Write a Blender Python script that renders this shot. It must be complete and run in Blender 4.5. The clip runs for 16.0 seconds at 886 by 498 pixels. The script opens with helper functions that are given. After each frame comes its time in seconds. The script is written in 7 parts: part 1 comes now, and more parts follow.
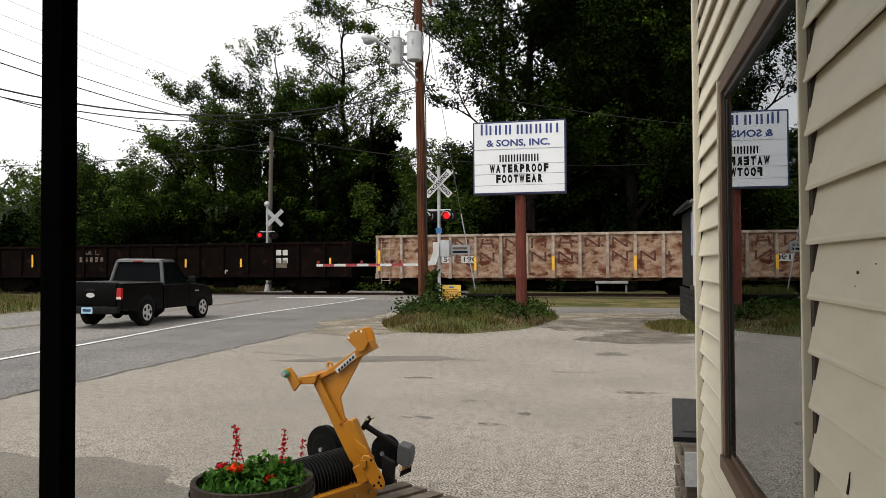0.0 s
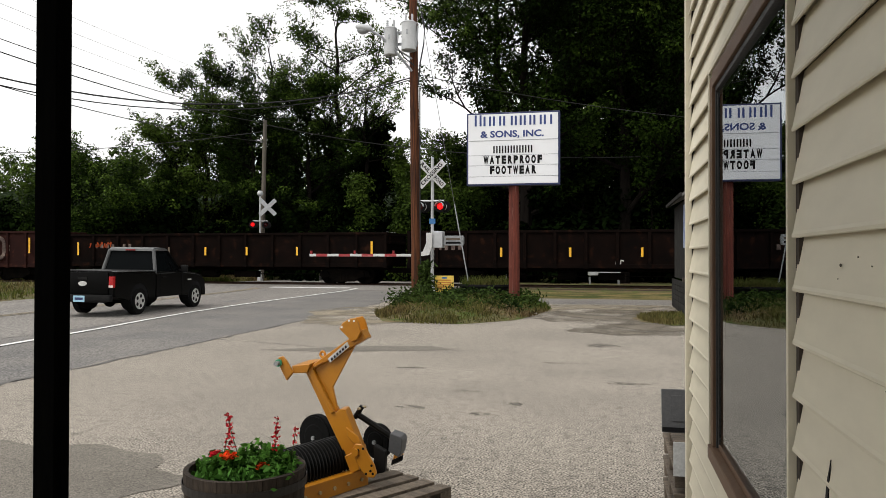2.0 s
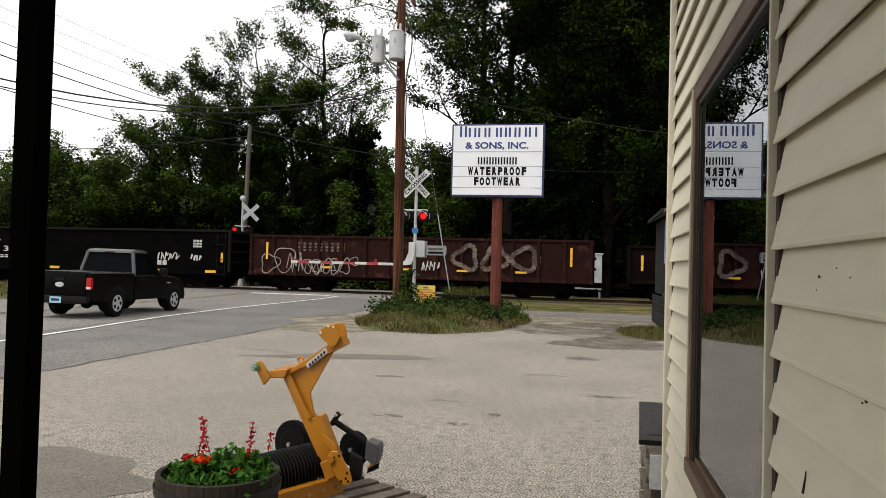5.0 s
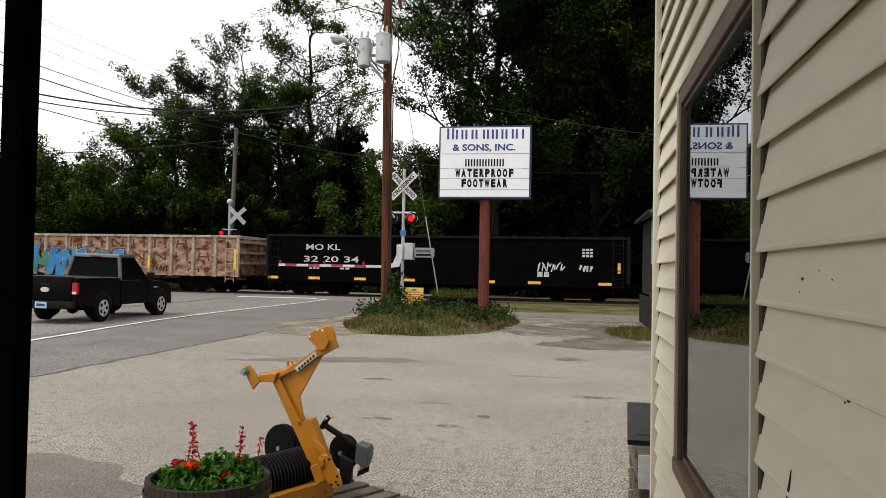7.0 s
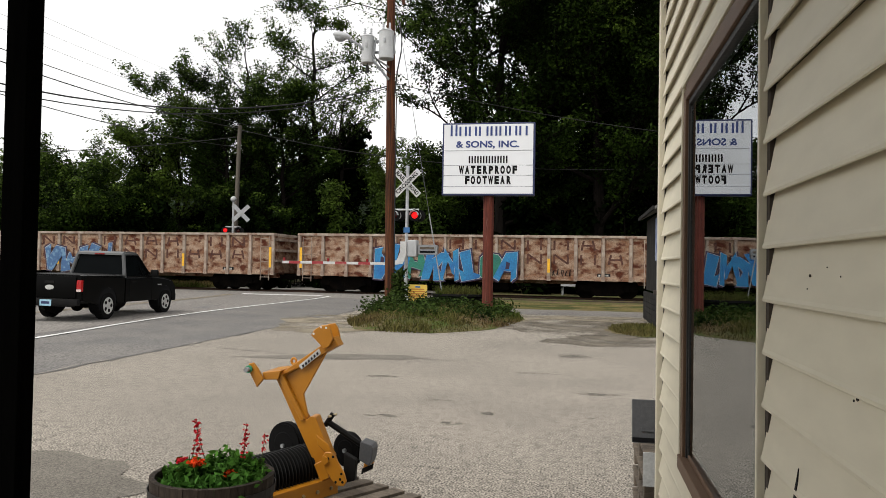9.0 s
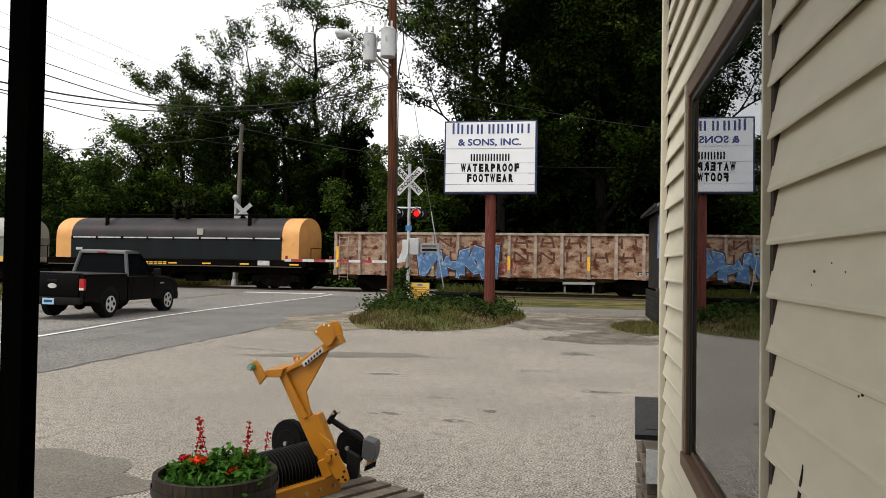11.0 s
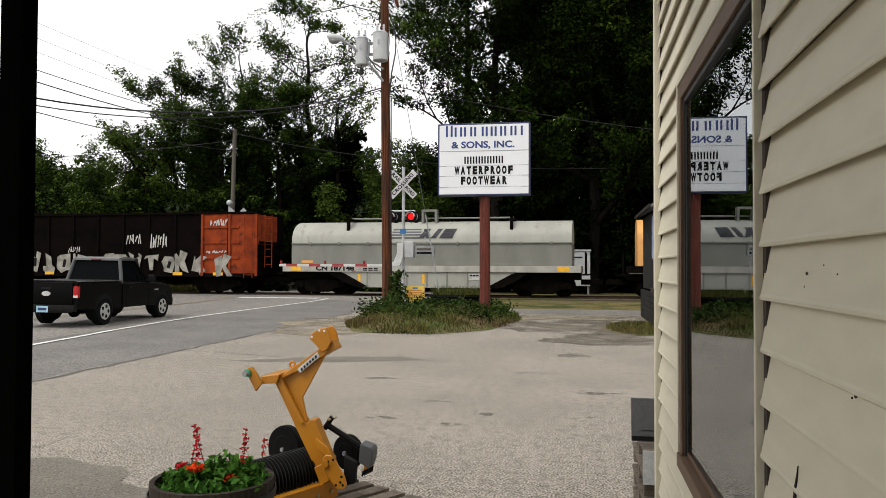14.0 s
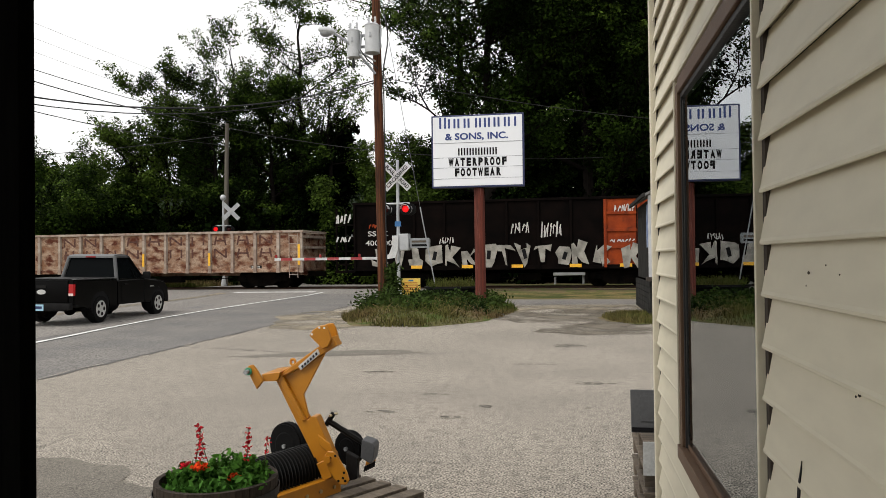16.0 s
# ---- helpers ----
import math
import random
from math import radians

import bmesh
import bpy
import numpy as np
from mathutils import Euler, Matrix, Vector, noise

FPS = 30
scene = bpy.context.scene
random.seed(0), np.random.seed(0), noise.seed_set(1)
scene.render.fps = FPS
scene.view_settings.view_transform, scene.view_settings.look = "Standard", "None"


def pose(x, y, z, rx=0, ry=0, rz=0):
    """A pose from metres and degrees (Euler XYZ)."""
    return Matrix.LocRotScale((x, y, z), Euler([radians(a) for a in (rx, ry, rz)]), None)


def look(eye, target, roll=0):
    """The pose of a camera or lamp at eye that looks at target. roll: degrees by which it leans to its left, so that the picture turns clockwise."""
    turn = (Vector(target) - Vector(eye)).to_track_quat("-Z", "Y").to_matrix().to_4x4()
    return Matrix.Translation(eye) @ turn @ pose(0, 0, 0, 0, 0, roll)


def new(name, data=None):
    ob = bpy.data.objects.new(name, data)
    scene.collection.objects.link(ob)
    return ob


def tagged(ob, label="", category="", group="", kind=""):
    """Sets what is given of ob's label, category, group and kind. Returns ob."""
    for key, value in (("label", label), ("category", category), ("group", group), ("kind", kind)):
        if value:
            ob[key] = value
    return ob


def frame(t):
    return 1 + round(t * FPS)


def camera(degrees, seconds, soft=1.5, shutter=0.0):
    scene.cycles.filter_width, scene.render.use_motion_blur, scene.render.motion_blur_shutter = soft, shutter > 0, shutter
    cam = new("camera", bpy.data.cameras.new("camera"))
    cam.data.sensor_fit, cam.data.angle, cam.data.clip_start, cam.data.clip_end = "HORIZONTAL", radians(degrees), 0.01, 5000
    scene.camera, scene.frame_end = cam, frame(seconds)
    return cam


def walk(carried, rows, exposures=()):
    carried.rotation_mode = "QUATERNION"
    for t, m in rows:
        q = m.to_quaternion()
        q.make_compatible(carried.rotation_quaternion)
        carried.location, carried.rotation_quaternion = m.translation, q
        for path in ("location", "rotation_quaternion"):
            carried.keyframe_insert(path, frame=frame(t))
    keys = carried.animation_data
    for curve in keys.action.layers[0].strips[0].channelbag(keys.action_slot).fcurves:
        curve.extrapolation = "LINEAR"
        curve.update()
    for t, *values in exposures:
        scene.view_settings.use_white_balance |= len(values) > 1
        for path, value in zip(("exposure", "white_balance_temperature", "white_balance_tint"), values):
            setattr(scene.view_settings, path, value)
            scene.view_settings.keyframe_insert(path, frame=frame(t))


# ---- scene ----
cam = camera(59.6, 16.0, soft=0.85)
PATH = [
    (0, (-0.013, 0.029, 1.514), (-0.446, 1.981, 1.56), -0.3),
    (0.5, (-0.008, 0.005, 1.513), (-0.429, 1.96, 1.568), 0.0),
    (1, (-0.006, 0.011, 1.511), (-0.418, 1.968, 1.562), 0.3),
    (1.5, (-0.006, 0.011, 1.511), (-0.408, 1.97, 1.553), 0.3),
    (2, (-0.006, 0.006, 1.513), (-0.422, 1.962, 1.535), 0.1),
    (2.5, (-0.007, 0.007, 1.508), (-0.427, 1.961, 1.558), 0.6),
    (3, (-0.006, 0.011, 1.504), (-0.411, 1.969, 1.554), 1.1),
    (3.5, (-0.005, 0.011, 1.504), (-0.395, 1.972, 1.555), 1.2),
    (5.8, (-0.002, 0.021, 1.495), (-0.368, 1.986, 1.543), 1.5),
    (6, (-0.001, 0.018, 1.501), (-0.356, 1.985, 1.55), 1.1),
    (6.5, (-0.003, 0.015, 1.503), (-0.354, 1.983, 1.556), 0.9),
    (7, (-0.005, 0.001, 1.503), (-0.346, 1.971, 1.558), 1.1),
    (7.5, (-0.004, 0.013, 1.498), (-0.335, 1.985, 1.552), 1.3),
    (8, (-0.008, 0.014, 1.498), (-0.346, 1.984, 1.545), 1.4),
    (8.5, (-0.007, 0.014, 1.499), (-0.346, 1.985, 1.547), 1.3),
    (9, (-0.008, 0.011, 1.504), (-0.358, 1.979, 1.551), 1.0),
    (11.5, (-0.011, 0.013, 1.5), (-0.367, 1.981, 1.542), 0.9),
    (12, (-0.009, 0.014, 1.501), (-0.366, 1.981, 1.552), 0.9),
    (12.5, (-0.009, 0.012, 1.507), (-0.364, 1.979, 1.572), 0.8),
    (13, (-0.007, 0.014, 1.509), (-0.36, 1.981, 1.584), 0.5),
    (13.5, (-0.008, 0.011, 1.507), (-0.346, 1.981, 1.558), 0.2),
    (14, (-0.009, 0.009, 1.508), (-0.351, 1.979, 1.557), 0.2),
    (14.5, (-0.009, 0.008, 1.515), (-0.34, 1.979, 1.569), -0.4),
    (15, (-0.014, 0.006, 1.517), (-0.325, 1.982, 1.554), -0.6),
    (15.5, (-0.022, 0.003, 1.518), (-0.336, 1.978, 1.551), -0.2),
    (16, (-0.029, -0.011, 1.534), (-0.357, 1.962, 1.56), -0.7),
]
walk(cam, [(t, look(eye, target, roll)) for t, eye, target, roll in PATH])

# ---- light: a bright overcast sky with a veiled sun ----
world = bpy.data.worlds.new("overcast_sky")
scene.world = world
world.use_nodes = True
wn, wl = world.node_tree.nodes, world.node_tree.links
wn.clear()
w_out = wn.new("ShaderNodeOutputWorld")
w_sky = wn.new("ShaderNodeTexSky")
w_sky.sky_type, w_sky.sun_disc = "NISHITA", False
w_sky.sun_elevation, w_sky.sun_rotation = radians(58), radians(200)
w_blue = wn.new("ShaderNodeBackground")
w_blue.inputs["Strength"].default_value = 0.12
w_cloud = wn.new("ShaderNodeBackground")
w_cloud.inputs["Strength"].default_value = 0.86
w_map = wn.new("ShaderNodeMapping")
w_map.inputs["Scale"].default_value = (1, 1, 3)
w_co = wn.new("ShaderNodeTexCoord")
w_noise = wn.new("ShaderNodeTexNoise")
w_noise.inputs["Scale"].default_value, w_noise.inputs["Detail"].default_value = 1.6, 6
w_ramp = wn.new("ShaderNodeValToRGB")
w_ramp.color_ramp.elements[0].position, w_ramp.color_ramp.elements[0].color = 0.27, (0.80, 0.82, 0.85, 1)
w_ramp.color_ramp.elements[1].position, w_ramp.color_ramp.elements[1].color = 0.46, (1, 0.975, 0.935, 1)
w_mix = wn.new("ShaderNodeMixShader")
w_mix.inputs[0].default_value = 0.88
wl.new(w_co.outputs["Generated"], w_map.inputs["Vector"])
wl.new(w_map.outputs["Vector"], w_noise.inputs["Vector"])
wl.new(w_noise.outputs["Fac"], w_ramp.inputs["Fac"])
wl.new(w_ramp.outputs["Color"], w_cloud.inputs["Color"])
wl.new(w_sky.outputs["Color"], w_blue.inputs["Color"])
wl.new(w_blue.outputs[0], w_mix.inputs[1])
wl.new(w_cloud.outputs[0], w_mix.inputs[2])
wl.new(w_mix.outputs[0], w_out.inputs["Surface"])
sun = new("sun", bpy.data.lights.new("sun", "SUN"))
sun.data.energy, sun.data.angle, sun.data.color = 1.5, radians(28), (1.0, 0.96, 0.9)
sun.matrix_world = look((-20, -14, 40), (0, 8, 0))
scene.view_settings.exposure = 0.58


# ---- materials ----
def mat(name, color, rough=0.6, metal=0.0, second=None, scale=3.0, lo=0.35, hi=0.65, fine=60.0, grain=0.15, bump=0.15,
        stretch=(1, 1, 1), third=None, tscale=9.0, tlo=0.55, thi=0.7, island=0.0, emit=0.0, coat=0.0, spec=0.5, piece=0.0):
    """A procedural surface: a base, a second colour in broad patches, a third in finer ones, grain and relief."""
    m = bpy.data.materials.new(name)
    m.use_nodes = True
    n, k = m.node_tree.nodes, m.node_tree.links
    b = n["Principled BSDF"]
    b.inputs["Roughness"].default_value, b.inputs["Metallic"].default_value = rough, metal
    b.inputs["Coat Weight"].default_value = coat
    b.inputs["Specular IOR Level"].default_value = spec
    co = n.new("ShaderNodeTexCoord")
    mp = n.new("ShaderNodeMapping")
    mp.inputs["Scale"].default_value = stretch
    k.new(co.outputs["Object"], mp.inputs["Vector"])

    def noisy(sc, detail=5):
        t = n.new("ShaderNodeTexNoise")
        t.inputs["Scale"].default_value, t.inputs["Detail"].default_value = sc, detail
        k.new(mp.outputs["Vector"], t.inputs["Vector"])
        return t.outputs["Fac"]

    def ramp(src, a, c):
        r = n.new("ShaderNodeMapRange")
        r.inputs["From Min"].default_value, r.inputs["From Max"].default_value = a, c
        k.new(src, r.inputs["Value"])
        return r.outputs["Result"]

    def mixed(fac, a, c, mode="MIX"):
        x = n.new("ShaderNodeMix")
        x.data_type, x.blend_type = "RGBA", mode
        for sock, v in ((x.inputs["Factor"], fac), (x.inputs["A"], a), (x.inputs["B"], c)):
            if isinstance(v, (int, float)):
                sock.default_value = v
            elif isinstance(v, tuple):
                sock.default_value = (*v[:3], 1)
            else:
                k.new(v, sock)
        return x.outputs["Result"]

    col = mixed(ramp(noisy(scale), lo, hi), color, second or tuple(c * 0.8 for c in color))
    if third:
        col = mixed(ramp(noisy(tscale, 8), tlo, thi), col, third)
    g = noisy(fine, 3)
    lift = n.new("ShaderNodeMapRange")
    lift.inputs["To Min"].default_value, lift.inputs["To Max"].default_value = 1 - grain * 2, 1 + grain * 2
    k.new(g, lift.inputs["Value"])
    hsv = n.new("ShaderNodeHueSaturation")
    k.new(col, hsv.inputs["Color"])
    k.new(lift.outputs["Result"], hsv.inputs["Value"])
    out = hsv.outputs["Color"]
    if island or piece:
        gi = n.new("ShaderNodeNewGeometry" if island else "ShaderNodeObjectInfo")
        r2 = n.new("ShaderNodeMapRange")
        am = island or piece
        r2.inputs["To Min"].default_value, r2.inputs["To Max"].default_value = 1 - am, 1 + am
        k.new(gi.outputs["Random Per Island" if island else "Random"], r2.inputs["Value"])
        h2 = n.new("ShaderNodeHueSaturation")
        k.new(out, h2.inputs["Color"])
        k.new(r2.outputs["Result"], h2.inputs["Value"])
        out = h2.outputs["Color"]
    k.new(out, b.inputs["Base Color"])
    if bump:
        bp = n.new("ShaderNodeBump")
        bp.inputs["Strength"].default_value, bp.inputs["Distance"].default_value = bump, 0.01
        k.new(g, bp.inputs["Height"])
        k.new(bp.outputs["Normal"], b.inputs["Normal"])
    if emit:
        b.inputs["Emission Color"].default_value = (*color, 1)
        b.inputs["Emission Strength"].default_value = emit
    return m


def leaf_mat(name, color, dark, sheen=0.03):
    """Leaves: colour varies leaf by leaf and in broad patches, and some light comes through them."""
    m = mat(name, color, rough=0.55, second=dark, scale=0.35, lo=0.4, hi=0.62, fine=3.0, grain=0.1, bump=0, island=0.6, spec=sheen)
    n, k = m.node_tree.nodes, m.node_tree.links
    b, out = n["Principled BSDF"], n["Material Output"]
    tr = n.new("ShaderNodeBsdfTranslucent")
    k.new(b.inputs["Base Color"].links[0].from_socket, tr.inputs["Color"])
    mx = n.new("ShaderNodeMixShader")
    mx.inputs[0].default_value = 0.2
    k.new(b.outputs[0], mx.inputs[1])
    k.new(tr.outputs[0], mx.inputs[2])
    k.new(mx.outputs[0], out.inputs["Surface"])
    return m


def glass_mat(name, ior=1.5, tint=(0.9, 0.95, 0.93)):
    """Thin flat glass: clear, with gloss by the angle."""
    m = bpy.data.materials.new(name)
    m.use_nodes = True
    n, k = m.node_tree.nodes, m.node_tree.links
    n.remove(n["Principled BSDF"])
    clear, gloss, fr, mx = (n.new("ShaderNode" + s) for s in ("BsdfTransparent", "BsdfGlossy", "Fresnel", "MixShader"))
    clear.inputs["Color"].default_value = (*tint, 1)
    gloss.inputs["Roughness"].default_value = 0.0
    gloss.inputs["Color"].default_value = (0.93, 0.97, 1.0, 1)
    fr.inputs["IOR"].default_value = ior
    k.new(fr.outputs[0], mx.inputs[0])
    k.new(clear.outputs[0], mx.inputs[1])
    k.new(gloss.outputs[0], mx.inputs[2])
    k.new(mx.outputs[0], n["Material Output"].inputs["Surface"])
    return m


def ragged(m, scale, lo, hi):
    """A thin stain that thins out in patches."""
    n, k = m.node_tree.nodes, m.node_tree.links
    co, t, r, clear, mx = (n.new("ShaderNode" + q) for q in ("TexCoord", "TexNoise", "MapRange", "BsdfTransparent", "MixShader"))
    t.inputs["Scale"].default_value, t.inputs["Detail"].default_value = scale, 7
    r.inputs["From Min"].default_value, r.inputs["From Max"].default_value = lo, hi
    k.new(co.outputs["Object"], t.inputs["Vector"])
    k.new(t.outputs["Fac"], r.inputs["Value"])
    k.new(r.outputs["Result"], mx.inputs[0])
    k.new(clear.outputs[0], mx.inputs[1])
    k.new(n["Principled BSDF"].outputs[0], mx.inputs[2])
    k.new(mx.outputs[0], n["Material Output"].inputs["Surface"])
    return m


M_LOT = mat("worn_pale_asphalt", (0.28, 0.252, 0.214), 0.95, second=(0.232, 0.209, 0.179), scale=0.45, lo=0.38, hi=0.62, fine=70, grain=1.5, bump=0.25,
            third=(0.16, 0.145, 0.125), tscale=10, tlo=0.47, thi=0.72, spec=0.15)
M_ROAD = mat("grey_road_asphalt", (0.165, 0.153, 0.141), 0.9, second=(0.21, 0.197, 0.18), scale=0.4, fine=36, grain=0.7, bump=0.5, spec=0.25,
             third=(0.12, 0.12, 0.12), tscale=1.6, tlo=0.6, thi=0.75, stretch=(1, 0.25, 1))
M_SHOULDER = mat("cracked_shoulder_asphalt", (0.17, 0.16, 0.148), 0.9, second=(0.135, 0.13, 0.125), scale=0.7, fine=36, grain=0.8, bump=0.6, spec=0.2,
                 third=(0.08, 0.08, 0.08), tscale=2.5, tlo=0.66, thi=0.75)
M_PATCH = mat("smooth_dark_patch_asphalt", (0.135, 0.123, 0.105), 0.9, second=(0.165, 0.15, 0.128), scale=1.2, fine=110, grain=0.8, bump=0.2, spec=0.15)
M_CRACK = mat("tar_filled_crack", (0.10, 0.095, 0.088), 0.9, scale=3, fine=50, bump=0.4)
M_STAIN = ragged(mat("faint_oil_stain", (0.13, 0.118, 0.102), 0.9, second=(0.16, 0.145, 0.125), scale=6, fine=60, grain=0.5, bump=0.4, spec=0.15), 9.0, 0.44, 0.6)
M_DAMP = ragged(mat("dark_damp_dirt", (0.115, 0.1, 0.08), 0.95, second=(0.17, 0.15, 0.12), scale=1.5, fine=50, grain=0.7, bump=0.4, spec=0.1), 0.8, 0.36, 0.62)
M_GRIT = ragged(mat("sandy_gravel_dirt", (0.26, 0.225, 0.175), 0.95, second=(0.19, 0.165, 0.12), scale=2.0, fine=50, grain=0.8, bump=0.4, spec=0.1), 0.9, 0.36, 0.6)
M_WPAINT = mat("worn_white_road_paint", (0.72, 0.72, 0.7), 0.7, second=(0.5, 0.5, 0.48), scale=2, third=(0.25, 0.25, 0.24), tscale=8, tlo=0.6, thi=0.68)
M_YPAINT = mat("worn_yellow_road_paint", (0.27, 0.215, 0.13), 0.8, second=(0.19, 0.17, 0.135), scale=2, fine=36, grain=0.4)
M_EARTH = mat("dry_grass_and_soil", (0.065, 0.075, 0.025), 0.95, spec=0.1, second=(0.14, 0.1, 0.06), scale=0.5, fine=14, grain=0.4, bump=0.8,
              third=(0.06, 0.085, 0.02), tscale=2.2, tlo=0.5, thi=0.65)
M_BALLAST = mat("brown_ballast_stone", (0.06, 0.044, 0.032), 0.95, second=(0.035, 0.027, 0.021), scale=2, fine=22, grain=0.5, bump=1.0, spec=0.05)
M_STRAW = mat("straw_coloured_verge", (0.17, 0.125, 0.06), 0.95, second=(0.10, 0.092, 0.03), scale=0.8, fine=18, grain=0.6, bump=0.9,
              third=(0.05, 0.06, 0.018), tscale=1.1, tlo=0.45, thi=0.6, stretch=(0.7, 1, 1), spec=0.1)
M_SIDING = mat("cream_vinyl_siding", (0.67, 0.62, 0.48), 0.5, second=(0.61, 0.56, 0.435), scale=1.2, fine=25, grain=0.04, bump=0.06,
               stretch=(1, 0.3, 1), third=(0.43, 0.39, 0.30), tscale=4.5, tlo=0.6, thi=0.9, piece=0.04)
M_BRONZE = mat("brown_aluminium_frame", (0.11, 0.062, 0.036), 0.5, metal=0.0, spec=0.2, second=(0.14, 0.085, 0.052), scale=4, fine=80, grain=0.08, bump=0.05)
M_GASKET = mat("black_window_gasket", (0.012, 0.012, 0.012), 0.6, scale=4)
M_GLASS = glass_mat("window_glass", 5.8)
# Dark plaster: the dimness of the unlit shop is put into its colour.
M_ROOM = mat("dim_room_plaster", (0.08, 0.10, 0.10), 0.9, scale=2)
M_BLACKPOST = mat("black_painted_post", (0.0012, 0.0012, 0.0012), 0.8, second=(0.002, 0.002, 0.0018), scale=5, stretch=(6, 6, 0.4), fine=60, bump=0.1, spec=0.0)
M_POLE = mat("creosoted_pole_wood", (0.125, 0.046, 0.02), 0.9, second=(0.038, 0.018, 0.012), scale=4, lo=0.38, hi=0.6, stretch=(6, 6, 0.2), fine=30, grain=0.35, bump=0.6, spec=0.15)
M_GREYPOLE = mat("weathered_grey_pole_wood", (0.11, 0.095, 0.072), 0.9, second=(0.09, 0.08, 0.068), scale=5, stretch=(4, 4, 0.15), fine=30, grain=0.3, bump=0.5)
M_REDPOST = mat("red_brown_stained_post", (0.155, 0.04, 0.026), 0.8, second=(0.075, 0.022, 0.016), scale=4, stretch=(4, 4, 0.3), fine=40, grain=0.2, bump=0.4,
                third=(0.22, 0.10, 0.08), tscale=6, tlo=0.62, thi=0.75, spec=0.2)
M_SIGNWHITE = mat("white_sign_panel", (0.76, 0.77, 0.79), 0.45, second=(0.7, 0.71, 0.74), scale=0.8, fine=40, grain=0.02, bump=0.02)
M_SIGNBLUE = mat("blue_sign_paint", (0.025, 0.05, 0.2), 0.5, scale=3)
M_NAVY = mat("navy_sign_frame", (0.02, 0.03, 0.10), 0.5, scale=3)
M_INK = mat("black_sign_letters", (0.008, 0.008, 0.009), 0.6, scale=3, spec=0.1)
M_STEEL = mat("galvanised_steel", (0.36, 0.37, 0.38), 0.5, metal=0.6, second=(0.28, 0.29, 0.3), scale=6, fine=60)
M_ALU = mat("silver_painted_metal", (0.5, 0.51, 0.52), 0.5, metal=0.2, second=(0.4, 0.41, 0.42), scale=4, fine=60, grain=0.05)
M_TRAFO = mat("light_grey_transformer_paint", (0.5, 0.51, 0.52), 0.5, second=(0.42, 0.43, 0.44), scale=2, third=(0.25, 0.2, 0.16), tscale=7, tlo=0.68, thi=0.78)
M_CABLE = mat("black_cable_sheath", (0.008, 0.008, 0.0085), 0.7, scale=3)
M_WIRE = mat("grey_bare_wire", (0.1, 0.1, 0.105), 0.6, scale=3)
M_LAMPON = mat("lit_red_signal_lens", (0.8, 0.008, 0.01), 0.3, scale=3, emit=0.75)
M_LAMPOFF = mat("unlit_red_signal_lens", (0.06, 0.004, 0.004), 0.2, scale=3)
M_TAIL = mat("lit_tail_lamp_lens", (0.32, 0.006, 0.008), 0.25, scale=3, emit=0.14)
M_BRAKETOP = mat("red_lamp_lens", (0.25, 0.01, 0.012), 0.25, scale=3)
M_WHITELENS = mat("white_lamp_lens", (0.7, 0.55, 0.52), 0.2, scale=3)
M_BLACKMETAL = mat("matt_black_metal", (0.007, 0.007, 0.0075), 0.6, scale=4, second=(0.012, 0.0115, 0.011), spec=0.1)
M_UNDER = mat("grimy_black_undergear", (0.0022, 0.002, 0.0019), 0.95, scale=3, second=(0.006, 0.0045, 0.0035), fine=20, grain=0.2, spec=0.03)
M_WHITE = mat("white_paint", (0.62, 0.62, 0.61), 0.55, second=(0.5, 0.5, 0.49), scale=5, fine=30, grain=0.1)
M_RED = mat("red_reflective_stripe", (0.3, 0.025, 0.03), 0.6, second=(0.4, 0.16, 0.15), scale=9, lo=0.5, hi=0.7)
M_BLUEPLATE = mat("blue_notice_plate", (0.04, 0.16, 0.38), 0.5, scale=5)
M_YSIGN = mat("yellow_notice_board", (0.72, 0.5, 0.06), 0.6, second=(0.66, 0.46, 0.1), scale=4)
M_YINK = mat("orange_red_notice_print", (0.55, 0.2, 0.03), 0.6, scale=4)
# train paint
M_WC = mat("faded_tan_paint_with_rust", (0.35, 0.25, 0.18), 0.9, second=(0.20, 0.10, 0.058), scale=2.2, lo=0.4, hi=0.62, fine=30, grain=0.8, bump=0.2,
           third=(0.085, 0.024, 0.012), tscale=1.9, tlo=0.51, thi=0.62, stretch=(1, 1, 1.7), spec=0.2)
M_WCRIB = mat("pale_tan_paint", (0.40, 0.34, 0.28), 0.85, second=(0.22, 0.15, 0.115), scale=3, third=(0.16, 0.07, 0.04), tscale=6, tlo=0.62, thi=0.72, piece=0.12)
M_WCSTAIN = mat("rust_stained_lettering", (0.05, 0.018, 0.014), 0.9, second=(0.11, 0.045, 0.03), scale=7, fine=30, grain=0.5)
M_DARKGON = mat("dark_brown_grimy_paint", (0.0035, 0.0025, 0.0022), 0.9, second=(0.007, 0.0038, 0.003), scale=1.2, fine=25, grain=0.2, spec=0.03,
                third=(0.024, 0.010, 0.006), tscale=2.4, tlo=0.58, thi=0.75)
M_REDGON = mat("oxide_red_paint", (0.024, 0.0078, 0.0062), 0.85, second=(0.014, 0.0055, 0.0048), scale=0.8, fine=25, grain=0.2, spec=0.08,
               third=(0.075, 0.026, 0.015), tscale=2.2, tlo=0.56, thi=0.72)
M_BLKGON = mat("black_freight_paint", (0.0014, 0.0014, 0.0015), 0.85, second=(0.0028, 0.0026, 0.0025), scale=1.5, fine=25, spec=0.02)
M_BLKRIB = mat("black_rib_paint", (0.006, 0.0058, 0.0058), 0.7, second=(0.010, 0.009, 0.008), scale=3, spec=0.06)
